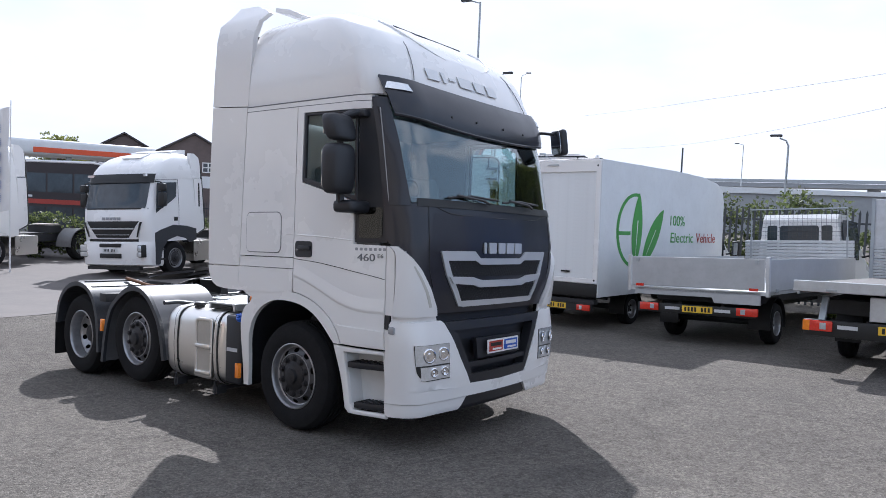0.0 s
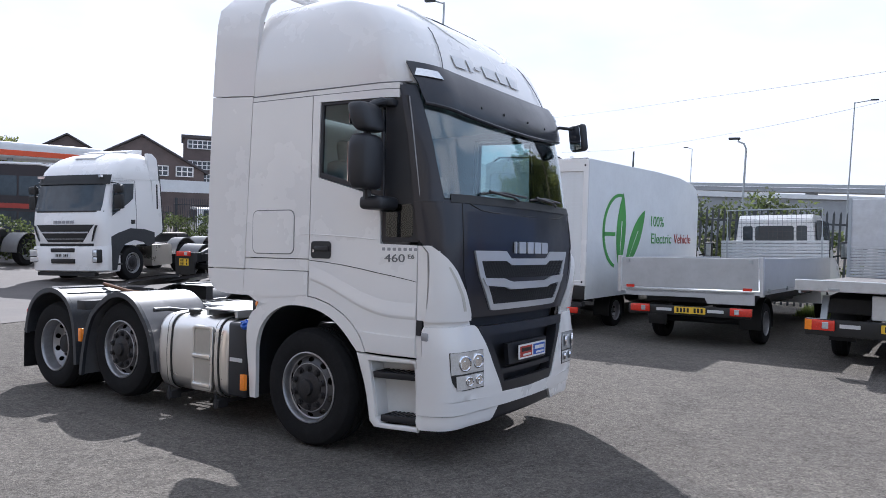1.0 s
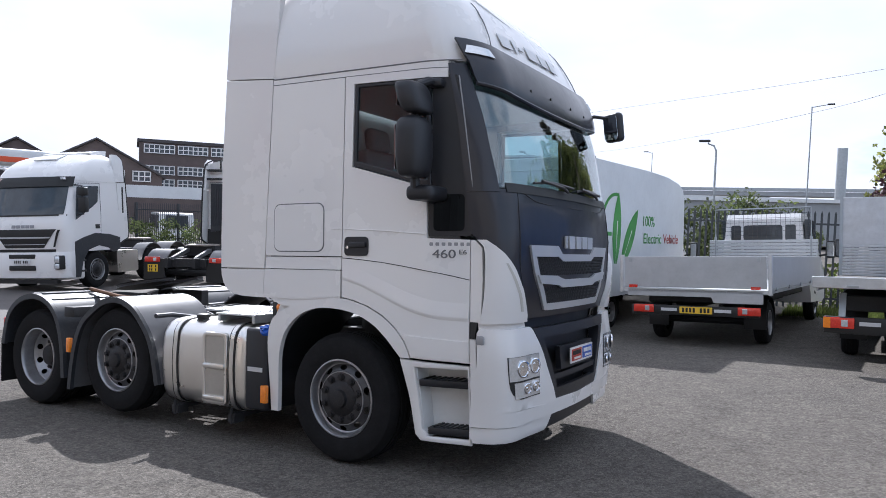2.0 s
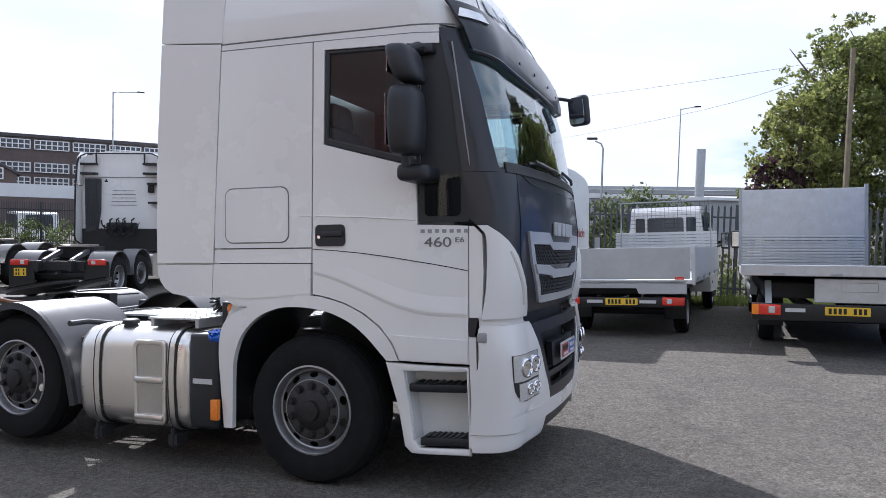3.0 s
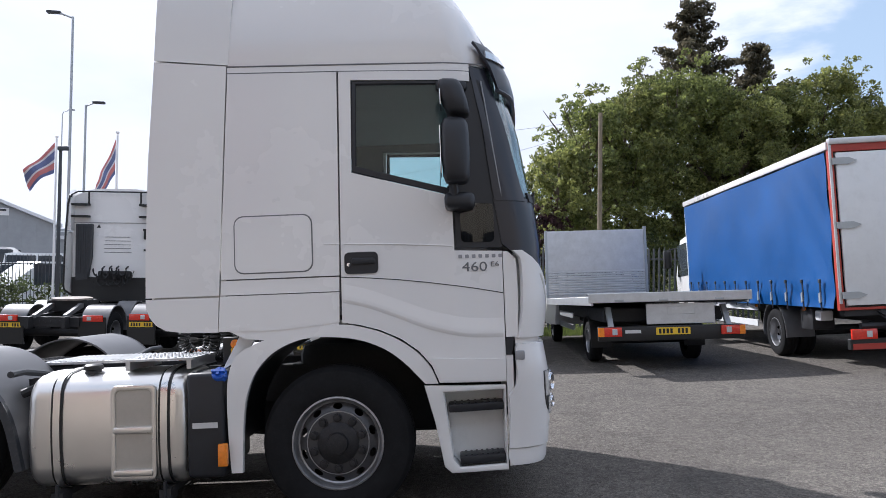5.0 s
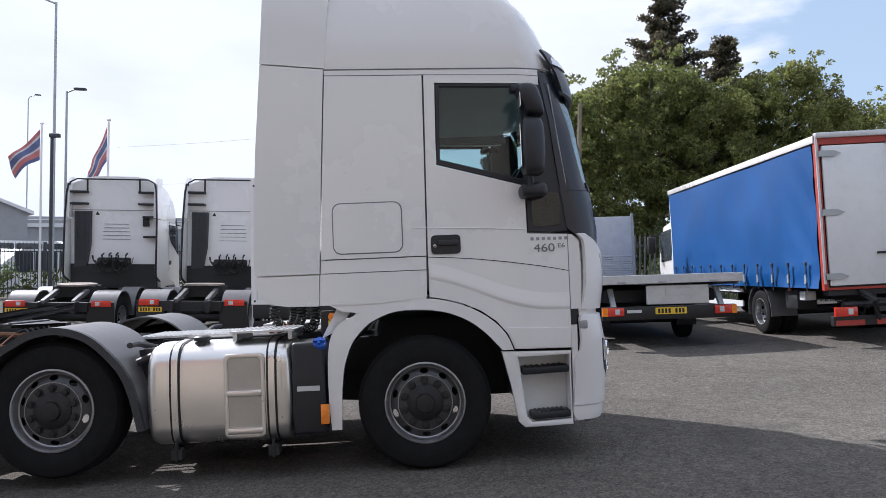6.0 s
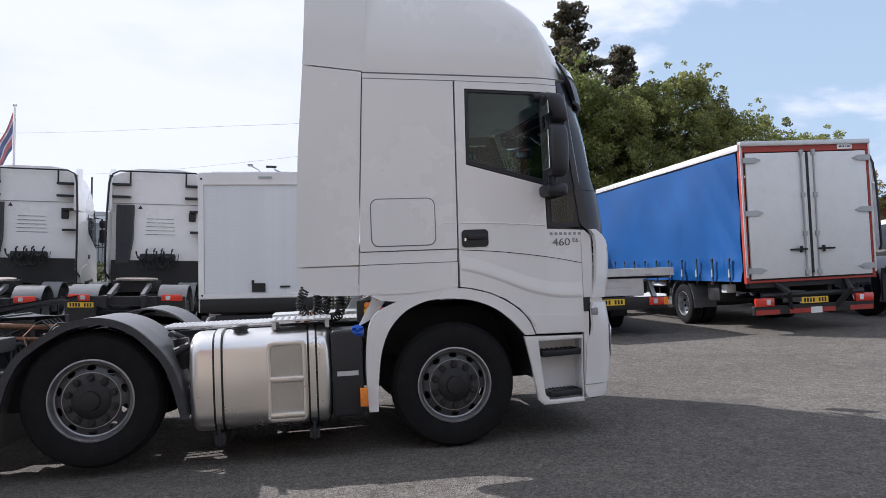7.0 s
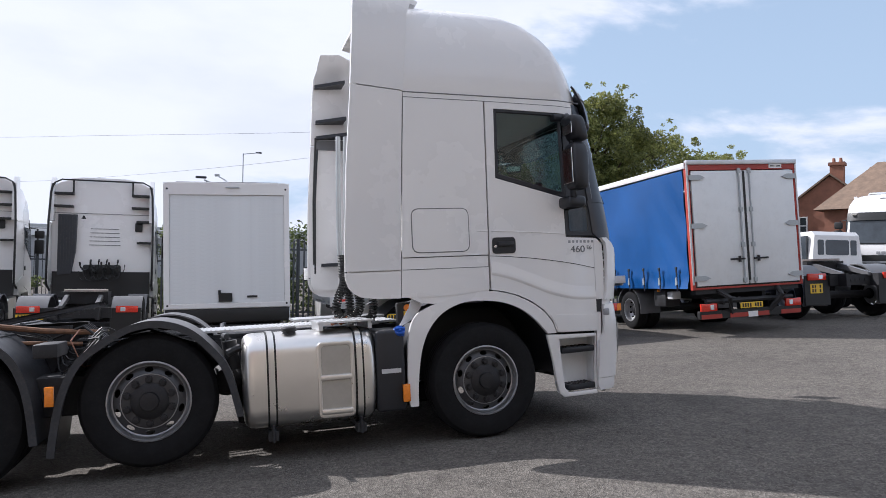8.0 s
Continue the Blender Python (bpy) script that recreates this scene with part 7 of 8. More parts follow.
def curtain_lorry():
    V = thing("curtainsider_lorry", place(7.17, 4.01, 87.5, lean=-3.5, size=0.925), "curtainsided lorry with blue curtain and white barn doors", "lorry")
    Lb, Wb, z0, z1 = 7.7, 1.28, 1.0, 3.40
    b_ = B()
    box(b_, (Lb / 2, 0, z0), (Lb, 2 * Wb - 0.06, 0.14))
    part("floor", b_, "chassis", V)
    b_ = B()
    box(b_, (Lb / 2, 0, z1 - 0.03), (Lb, 2 * Wb, 0.06))
    bevel(b_, 0.02)
    part("roof", b_, "offwhite", V)
    b_ = B()
    box(b_, (Lb - 0.03, 0, (z0 + z1) / 2), (0.06, 2 * Wb, z1 - z0))
    bevel(b_, 0.02)
    part("bulkhead", b_, "offwhite", V)
    for k in (-1, 1):
        b_ = B()
        box(b_, (Lb / 2, k * Wb, z1 - 0.055), (Lb, 0.05, 0.12))
        bevel(b_, 0.012)
        part("cant_rail", b_, "white", V, "white top rail")
        # curtain, slightly slack, billowing between the straps at its hem
        cb = B()
        g = []
        nz, nx_ = 26, 90
        for j in range(nz + 1):
            z = z0 - 0.07 + (z1 - 0.14 - z0 + 0.07) * j / nz
            row = []
            for i in range(nx_ + 1):
                x = 0.10 + (Lb - 0.16) * i / nx_
                low = max(0, 1 - (z - (z0 - 0.07)) / 0.5)
                bulge = 0.03 * abs(math.sin(math.pi * (x - 0.10) / 0.62)) * low + 0.012 * math.sin(1.7 * x + 2.1 * z) + 0.018 * low * math.sin(14 * z + 3 * math.sin(2 * x)) + 0.012 * max(0, 1 - x / 1.6) * math.sin(9 * x - 7 * z)
                row.append((x, k * (Wb + 0.002 + bulge), z))
            g.append(row)
        shell(cb, g, 0.004)
        cur = part("curtain", cb, "blue", V, "blue vinyl side curtain", smooth=60)
        for i in range(12):
            x = 0.10 + 0.62 * (i + 0.0) + 0.31
            sb = B()
            lean = 0.02 * math.sin(5.1 * i)
            prism(sb, [(x - 0.022, z0 - 0.12), (x + 0.022, z0 - 0.12), (x + 0.022 + lean, z0 + 0.12), (x + 0.022, z0 + 0.36), (x - 0.022, z0 + 0.36), (x - 0.022 + lean, z0 + 0.12)], "y", k * (Wb + 0.062), k * (Wb + 0.07))
            strap = part("strap", sb, "navy", cur, "dark webbing strap")
            sb = B()
            box(sb, (x, k * (Wb + 0.07), z0 + 0.34), (0.06, 0.03, 0.06))
            bevel(sb, 0.006, 1)
            part("strap_clip", sb, "guard", strap)
            sb = B()
            prism(sb, [(x - 0.03, z0 + 0.02), (x + 0.03, z0 + 0.0), (x + 0.02, z0 + 0.15), (x - 0.02, z0 + 0.17)], "y", k * (Wb + 0.068), k * (Wb + 0.09))
            bevel(sb, 0.006, 1)
            part("buckle", sb, "galv", strap)
    # rear frame and doors
    fr = B()
    prism(fr, [(-Wb, z0 - 0.1), (Wb, z0 - 0.1), (Wb, z1), (-Wb, z1)], "x", -0.03, 0.06, [[(-Wb + 0.07, z0 - 0.06), (Wb - 0.07, z0 - 0.06), (Wb - 0.07, z1 - 0.15), (-Wb + 0.07, z1 - 0.15)]])
    bevel(fr, 0.006, 1)
    rf = part("rear_frame", fr, "redpaint", V, "red painted rear frame")
    b_ = B()
    box(b_, (-0.02, 0, z1 + 0.0), (0.10, 2 * Wb, 0.09))
    bevel(b_, 0.012)
    part("roof_cap", b_, "alloy", V)
    for k in (-1, 1):
        b_ = B()
        box(b_, (-0.035, k * (Wb - 0.015), (z0 + z1) / 2), (0.02, 0.035, z1 - z0))
        part("corner_strip", b_, "alloy", rf)
        b_ = B()
        box(b_, (-0.03, k * 0.602, (z0 + z1) / 2 - 0.10), (0.05, 1.17, z1 - z0 - 0.14))
        bevel(b_, 0.01, 2)
        door = part("barn_door", b_, "offwhite", V, "off-white barn door with steel lock bar")
        b_ = B()
        tube(b_, [(-0.075, k * 0.12, z0 - 0.02), (-0.075, k * 0.12, z1 - 0.12)], 0.018, 8)
        for z in (z0 + 0.05, z0 + 0.75, z0 + 1.45, z1 - 0.18):
            box(b_, (-0.07, k * 0.12, z), (0.05, 0.075, 0.09))
        bevel(b_, 0.004, 1)
        bar = part("lock_bar", b_, "galv", door, "galvanised lock bar")
        b_ = B()
        box(b_, (-0.09, k * 0.27, z0 + 0.47), (0.02, 0.34, 0.035))
        box(b_, (-0.085, k * 0.22, z0 + 0.47), (0.03, 0.05, 0.12))
        bevel(b_, 0.004, 1)
        part("bar_handle", b_, "hub", door)
        for z in (z0 + 0.12, z0 + 1.15, z1 - 0.30):
            b_ = B()
            prism(b_, [(k * 1.25, z - 0.05), (k * 1.25, z + 0.05), (k * 1.02, z + 0.05), (k * 0.90, z), (k * 1.02, z - 0.05)], "x", -0.08, -0.05)
            bevel(b_, 0.006, 1)
            part("hinge", b_, "galv", door, "long steel hinge")
        b_ = B()
        box(b_, (-0.06, k * 0.012, (z0 + z1) / 2 - 0.07), (0.012, 0.022, z1 - z0 - 0.22))
        part("door_seal", b_, "ink", door)
    b_ = B()
    box(b_, (-0.04, -0.78, z1 - 0.085), (0.012, 0.30, 0.09))
    sg = part("maker_plate", b_, "white", rf, "small white plate with writing")
    bars("plate_bars", sg, Matrix.Translation((-0.048, -0.78, z1 - 0.085)) @ REAR, 0.24, 0.03, 9)
    # tail lift, bumper, lights
    b_ = B()
    box(b_, (0.1, 0, 0.88), (0.16, 2.4, 0.14))
    for k in (-1, 1):
        tube(b_, [(0.1, k * 0.72, 0.92), (-0.22, k * 0.60, 0.72), (-0.02, k * 0.45, 0.42)], 0.055, 6)
        tube(b_, [(0.4, k * 0.75, 0.7), (-0.05, k * 0.62, 0.62)], 0.04, 6)
    tube(b_, [(0.0, -1.0, 0.66), (0.0, 1.0, 0.66)], 0.05, 8)
    part("tail_lift", b_, "chassis", V, "folded black tail lift arms")
    b_ = B()
    box(b_, (0.0, 0, 0.40), (0.10, 2.36, 0.16))
    bevel(b_, 0.01, 1)
    bum = part("rear_bumper", b_, "ink", V)
    for y, w in ((0.92, 0.46), (-0.92, 0.46), (0.05, 0.9)):
        b_ = B()
        box(b_, (-0.052, y, 0.37), (0.012, w, 0.085))
        part("bumper_reflector", b_, "redpaint", bum, "red reflective strip")
    for k in (-1, 1):
        tail_cluster(V, -0.05, k * 0.98, 0.55, 0.36, 0.15, k, amber=False)
    number_plate(V, Matrix.Translation((-0.06, 0.0, 0.55)) @ REAR)
    b_ = B()
    box(b_, (-0.06, -0.02, 0.37), (0.012, 0.22, 0.11))
    part("white_notice", b_, "white", V)
    # chassis, wheels, cab
    for k in (-1, 1):
        b_ = B()
        box(b_, (Lb / 2 + 0.6, k * 0.42, 0.78), (Lb + 1.0, 0.08, 0.22))
        part("chassis_rail", b_, "chassis", V)
        build_wheel(V, (2.55, k * 1.10, 0.43), k, "deep", 0.43, 0.26)
        build_wheel(V, (2.55, k * 0.80, 0.43), k, "deep", 0.43, 0.26, detail=False)
        build_wheel(V, (Lb + 0.9, k * 1.05, 0.43), k, "disc", 0.43, 0.26, detail=False)
        mudguard(V, 2.55, 0.45, k * 0.75, k * 1.24, 0.50, 0.515, 190, -10, "sheenguard")
        b_ = B()
        for z in (0.55, 0.85):
            box(b_, (5.0, k * 1.2, z), (3.2, 0.03, 0.12))
        part("side_guard", b_, "offwhite", V, "pale side guard rail")
        for x in (1.3, 3.4):
            b_ = B()
            box(b_, (x, k * 1.22, 0.92), (0.07, 0.03, 0.12))
            part("side_marker", b_, "orange", V)
    b_ = B()
    box(b_, (1.35, 1.0, 0.72), (0.45, 0.36, 0.36))
    bevel(b_, 0.03)
    part("tool_box", b_, "chassis", V)
    b_ = B()
    box(b_, (1.0, 1.05, 0.78), (0.2, 0.2, 0.16))
    bevel(b_, 0.02)
    part("valve_box", b_, "offwhite", V)
    b_ = B()
    tube(b_, [(2.55, -0.9, 0.43), (2.55, 0.9, 0.43)], 0.09, 10)
    part("axle", b_, "chassis", V)
    b_ = B()
    loft(b_, [[(x, y, z) for x, y in outline(f, w, Lb + 0.2)] for z, f, w in ((0.6, Lb + 1.95, 1.12), (1.5, Lb + 2.0, 1.14), (1.6, Lb + 1.95, 1.14), (2.5, Lb + 1.72, 1.05), (2.6, Lb + 1.5, 0.95))])
    cab = part("cab", b_, "white", V, "white lorry cab", smooth=40)
    for k in (-1, 1):
        b_ = B()
        prism(b_, [(Lb + 0.5, 1.55), (Lb + 1.45, 1.5), (Lb + 1.35, 2.35), (Lb + 0.5, 2.4)], "y", k * 1.0, k * 1.15)
        part("door_window", b_, "pane", cab)
        b_ = B()
        box(b_, (Lb + 1.55, k * 1.38, 2.0), (0.16, 0.22, 0.5))
        bevel(b_, 0.05, 2)
        tube(b_, [(Lb + 1.5, k * 1.1, 2.3), (Lb + 1.55, k * 1.38, 2.25)], 0.02, 6)
        part("wing_mirror", b_, "ink", cab)
    b_ = B()
    prism(b_, [(Lb + 0.1, 2.6), (Lb + 1.1, 2.62), (Lb + 0.5, 3.3), (Lb + 0.1, 3.4)], "y", -0.95, 0.95)
    bevel(b_, 0.08, 3)
    part("roof_fairing", b_, "white", cab, smooth=40)


dropside()
flatbed()
box_van()
curtain_lorry()
tractor(place(-4.85, 8.63, 90.9, 0.02, size=0.935), "white tractor unit seen from behind with grey mudguards", "parked tractor units", plate="wide", tall=1.47, spoiler=False)
tractor(place(-7.73, 8.92, 93.2, 0.04, size=0.925), "white tractor unit parked beside its twin, coils behind cab", "parked tractor units", plate="wide", tall=1.47, spoiler=False)
tractor(place(-12.92, 7.91, 110.7, lean=-1.3, size=1.03), "white three-axle tractor unit with square yellow plate", "parked tractor units", tall=1.25, spoiler=False)
tractor(place(10.6, 4.6, 86, lean=-2), "dark-chassis tractor unit parked beside the blue curtainsider", "parked tractor units")


# ---- far vehicles ----
tractor(place(-18.38, 11.64, -71.4, lean=3, size=1.045), "white tractor unit facing the yard with dark skirts", "parked tractor units", low="guard", sign=False)
tractor(place(-23.33, 7.68, -66), "white tractor unit with silver tank seen side on", "parked tractor units", sign=False, axles=2, tall=1.35)


def bus():
    V = thing("double_decker_bus", pose(-29.46, 8.59, -0.68, 0, 0, 28) @ Matrix.Diagonal((0.9, 0.9, 0.9, 1)), "dark maroon double-decker bus with tinted windows", "bus")
    b_ = B()
    prof = [(-5.6, 0.35), (-5.6, 4.0), (-5.4, 4.25), (4.6, 4.25), (5.2, 4.1), (5.5, 3.5), (5.6, 2.0), (5.6, 0.35)]
    prism(b_, prof, "y", -1.25, 1.25)
    bevel(b_, 0.14, 3, 40)
    part("body", b_, "darkred", V, smooth=40)
    b_ = B()
    box(b_, (-0.3, 0, 4.24), (10.2, 2.1, 0.08))
    part("roof", b_, "offwhite", V)
    for k in (-1, 1):
        b_ = B()
        tube(b_, [(-5.5, k * 1.22, 4.2), (4.4, k * 1.22, 4.2), (5.0, k * 1.22, 4.1), (5.4, k * 1.22, 3.75), (5.52, k * 1.22, 3.3)], 0.06, 6)
        part("roof_trim", b_, "white", V, "white line along the roof edge")
        for z0, z1 in ((2.75, 3.65), (1.15, 2.05)):
            for i in range(7):
                b_ = B()
                prism(b_, rounded(-5.1 + i * 1.42, z0, -3.78 + i * 1.42, z1, 0.05), "y", k * 1.24, k * 1.262)
                part("window", b_, "pane", V)
        b_ = B()
        box(b_, (2.0, k * 1.256, 2.30), (5.0, 0.012, 0.22))
        part("red_band", b_, "redpaint", V)
        b_ = B()
        box(b_, (0.9, k * 1.256, 2.55), (0.55, 0.012, 0.10))
        part("writing_bar", b_, "silver", V)
        for x in (-3.2, 3.0):
            build_wheel(V, (x, k * 1.05, 0.48), k, "disc", 0.48, detail=False)
    b_ = B()
    box(b_, (5.58, 0, 3.1), (0.05, 2.1, 0.95))
    part("front_window", b_, "pane", V)


def coach_canopy():
    V = thing("canopy", pose(-35.1, 15.13, -0.66, 0, 0, 81), "white fascia canopy with an orange-red stripe", "canopy")
    b_ = B()
    box(b_, (-2.0, 2.0, 4.75), (9.2, 4.0, 0.85))
    bevel(b_, 0.2, 4)
    part("fascia", b_, "offwhite", V)
    b_ = B()
    box(b_, (-0.7, -0.006, 4.60), (6.4, 0.03, 0.28))
    bevel(b_, 0.008, 1)
    part("stripe", b_, "redorange", V)
    for x in (-3.8, 0, 3.8):
        for y in (0.6, 3.4):
            b_ = B()
            tube(b_, [(x - 2, y, 0), (x - 2, y, 4.4)], 0.15, 8)
            part("post", b_, "galv", V)


def car(m, label, material="offwhite", cat="car", tall=1.5, long=4.3):
    V = thing(cat, m, label, cat)
    h = tall
    b_ = B()
    prof = [(-long / 2, 0.35), (-long / 2 - 0.02, 0.85), (-long / 2 + 0.1, 0.95), (-long / 2 + 0.35, h - 0.05), (-long / 2 + 0.6, h), (long * 0.16, h), (long * 0.28, h - 0.45), (long * 0.45, h * 0.55), (long / 2, 0.72), (long / 2 + 0.02, 0.35)]
    prism(b_, prof, "y", -0.87, 0.87)
    bevel(b_, 0.1, 3, 15)
    part("body", b_, material, V, smooth=50)
    for k in (-1, 1):
        for x0, x1 in ((-0.42, -0.18), (-0.16, 0.04), (0.06, 0.22)):
            b_ = B()
            prism(b_, rounded(x0 * long, h * 0.60, x1 * long, h - 0.12, 0.06), "y", k * 0.80, k * 0.885)
            part("side_window", b_, "pane", V)
        for x in (-long * 0.3, long * 0.3):
            build_wheel(V, (x, k * 0.78, 0.33), k, "disc", 0.33, 0.2, detail=False)
    b_ = B()
    prism(b_, [(-0.6, h * 0.62), (0.6, h * 0.62), (0.55, h - 0.12), (-0.55, h - 0.12)], "x", -long / 2 + 0.05, -long / 2 + 0.24)
    part("rear_window", b_, "pane", V)
    return V


bus()
coach_canopy()
car(pose(-29.75, 21.0, -0.55, 0, 0, 150), "white van behind the hedge", "white", "van", 2.0, 4.8)
car(pose(-25.9, 24.6, -0.3, 0, 0, 155), "red car behind the hedge", "redpaint", "car", 1.45)
car(pose(-22.2, 29.3, -0.2, 0, 0, 20), "white van behind the railings", "white", "van", 2.6, 5.2)
car(pose(-18.07, 28.4, -0.5, 0, 0, 15), "white van behind the railings", "offwhite", "van", 2.6, 5.2)
car(pose(-14.2, 29.4, -0.4, 0, 0, 10), "white panel van behind the railings", "white", "van", 2.65, 5.4)
pk = thing("light_lorry", place(15.5, 6.75, 86), "white light lorry cab with a bare chassis", "lorry")
van_cab(pk, 3.5, roof=2.32)
light_chassis(pk, 3.4, 1.25)
car(pose(-19.97, 25.9, -0.75, 0, 0, 250), "white van parked behind the railings", "white", "van", 2.4, 4.9)
car(pose(-16.94, 25.1, -0.75, 0, 0, 240), "white van parked behind the railings", "offwhite", "van", 2.45, 4.9)
tractor(place(22.5, 13.56, 215), "white tractor unit parked at the yard's end", "parked tractor units", sign=False)


# ---- buildings ----
def window_unit(parent, m, w, h, cols, rows=2):
    b_ = B()
    box(b_, (0, 0, 0), (w, 0.10, h))
    fr = part("window", b_, "pane", parent, m=m)
    f2 = B()
    for i in range(cols + 1):
        box(f2, (-w / 2 + w * i / cols, -0.07, 0), (0.09, 0.08, h + 0.09))
    for j in range(rows + 1):
        box(f2, (0, -0.07, -h / 2 + h * j / rows), (w + 0.09, 0.08, 0.08))
    part("window_frame", f2, "white", fr)
    return fr


def office(x, y, yaw):
    V = thing("office_building", pose(x, y, 0, 0, 0, yaw), "flat-roofed brown brick office block with white window bands", "building")
    b_ = B()
    box(b_, (0, 4, 3.95), (16, 8, 7.9))
    part("wall", b_, "brick2", V)
    b_ = B()
    box(b_, (0, 4, 7.95), (16.4, 8.4, 0.3))
    part("roof", b_, "slate", V)
    for z in (7.2, 5.15, 3.85):
        for i in range(5):
            window_unit(V, pose(-6.2 + i * 3.1, -0.03, z), 2.75, 0.8, 6)
    return V


def gable(x, y, yaw, w=11, h=5.2, top=8.0, d=16, z=0.0):
    V = thing("gabled_building", pose(x, y, z, 0, 0, yaw), "brown brick gabled workshop with a dark roof", "building")
    b_ = B()
    prism(b_, [(-w / 2, 0), (w / 2, 0), (w / 2, h), (0, top), (-w / 2, h)], "y", 0, d)
    part("wall", b_, "brick2", V)
    for k in (-1, 1):
        b_ = B()
        prism(b_, [(k * (w / 2 + 0.3), h - 0.15), (0, top + 0.05), (0, top + 0.2), (k * (w / 2 + 0.3), h + 0.05)], "y", -0.25, d + 0.2)
        part("roof", b_, "slate", V)
    for xx in (-3.0, 1.4, 3.4):
        window_unit(V, pose(xx, -0.03, top - 2.75), 1.35, 0.8, 3)
    return V


def shed(x, y, yaw, w, d, h, top, label, shutter=None, ribs=False):
    """A clad shed whose gable looks along its own -y; shutter: its middle, width and height."""
    V = thing("warehouse", pose(x, y, 0, 0, 0, yaw), label, "building")
    b_ = B()
    prism(b_, [(-w / 2, -1), (w / 2, -1), (w / 2, h), (0, top), (-w / 2, h)], "y", 0, d)
    part("wall", b_, "grey", V)
    for k in (-1, 1):
        b_ = B()
        prism(b_, [(k * (w / 2 + 0.3), h - 0.12), (0, top + 0.02), (0, top + 0.22), (k * (w / 2 + 0.3), h + 0.10)], "y", -0.3, d + 0.3)
        roof = part("roof", b_, "offwhite", V, "pale profiled roof")
        if ribs:
            b_ = B()
            box(b_, (0, 0, 0), (math.hypot(w / 2 + 0.3, top - h + 0.12), 0.12, 0.08))
            tip = math.degrees(math.atan2(top - h + 0.12, w / 2 + 0.3))
            for i in range(int(d / 1.1)):
                q = part("roof_rib", b_, "board", roof, m=pose(k * (w / 4 + 0.15), 0.5 + 1.1 * i, (h + top) / 2 + 0.18, 0, k * tip, 0)) if i == 0 else new("roof_rib", q.data)
                q.parent = roof
                q.matrix_basis = pose(k * (w / 4 + 0.15), 0.5 + 1.1 * i, (h + top) / 2 + 0.18, 0, k * tip, 0)
    n = int(w / 0.8)
    for i in range(n):
        xx = -w / 2 + 0.4 + i * 0.8
        hh = h + (top - h) * (1 - abs(xx) / (w / 2)) - 0.15
        b_ = B()
        box(b_, (xx, -0.012, hh / 2), (0.03, 0.024, hh))
        part("cladding_rib", b_, "grey", V)
    if shutter:
        sx, sw, sh_ = shutter
        b_ = B()
        box(b_, (sx, -0.05, sh_ / 2), (sw, 0.08, sh_))
        door = part("shutter_door", b_, "guard", V, "dark roller shutter door")
        for i in range(int(sh_ / 0.4)):
            b_ = B()
            box(b_, (sx, -0.1, 0.3 + 0.4 * i), (sw - 0.1, 0.03, 0.05))
            part("shutter_slat", b_, "guard", door)
        b_ = B()
        box(b_, (sx + 2.0, -0.05, 4.78), (1.9, 0.06, 0.46))
        sg = part("sign_board", b_, "white", V, "small white sign with a dark bar")
        b_ = B()
        box(b_, (sx + 2.0, -0.085, 4.88), (1.6, 0.01, 0.13))
        part("writing_bar", b_, "guard", sg)
        b_ = B()
        box(b_, (sx + 2.0, -0.085, 4.69), (0.7, 0.01, 0.13))
        part("writing_bar", b_, "guard", sg)
    return V


def house(x, y, yaw, z=0.0):
    V = thing("house", pose(x, y, z, 0, 0, yaw), "red brick house with brown tiled roof and chimneys", "house")
    b_ = B()
    prism(b_, [(-4.5, 0), (4.5, 0), (4.5, 5.4), (0, 9.0), (-4.5, 5.4)], "y", 0, 9)
    part("wall", b_, "brick", V)
    for k in (-1, 1):
        b_ = B()
        prism(b_, [(k * 4.9, 5.1), (0, 9.05), (0, 9.2), (k * 4.9, 5.3)], "y", -0.25, 9.3)
        part("roof", b_, "tile", V)
    for xx, yy in ((0.4, 0.9), (2.2, 7.8)):
        b_ = B()
        box(b_, (xx, yy, 8.6), (1.0, 0.8, 3.0))
        box(b_, (xx, yy, 10.0), (1.2, 1.0, 0.25))
        ch = part("chimney", b_, "brick", V)
        for q in (-0.25, 0.25):
            b_ = B()
            lathe(b_, [(0.14, 10.1), (0.11, 10.5), (0.0, 10.5)], 8, (xx + q, yy, 0), "z")
            part("chimney_pot", b_, "brick", ch)
    window_unit(V, pose(-2.2, -0.03, 5.0), 1.1, 1.4, 2)
    window_unit(V, pose(2.2, -0.03, 5.0), 1.1, 1.4, 2)
    window_unit(V, pose(-2.2, -0.03, 1.8), 1.4, 1.6, 2)
    return V


def lodge(x, y, yaw, z=0.0):
    V = thing("house", pose(x, y, z, 0, 0, yaw), "low orange brick house with a wide tiled roof", "house")
    b_ = B()
    box(b_, (0, 4, 2.5), (9, 8, 5.0))
    part("wall", b_, "brick", V)
    b_ = B()
    loft(b_, [[(-5, -0.5, 5.0), (5, -0.5, 5.0), (5, 8.5, 5.0), (-5, 8.5, 5.0)], [(-2.5, 4, 8.2), (2.5, 4, 8.2), (2.5, 4.1, 8.2), (-2.5, 4.1, 8.2)]])
    part("roof", b_, "tile", V)
    b_ = B()
    box(b_, (1.5, 4, 8.2), (0.9, 0.7, 1.8))
    part("chimney", b_, "brick", V)
    return V


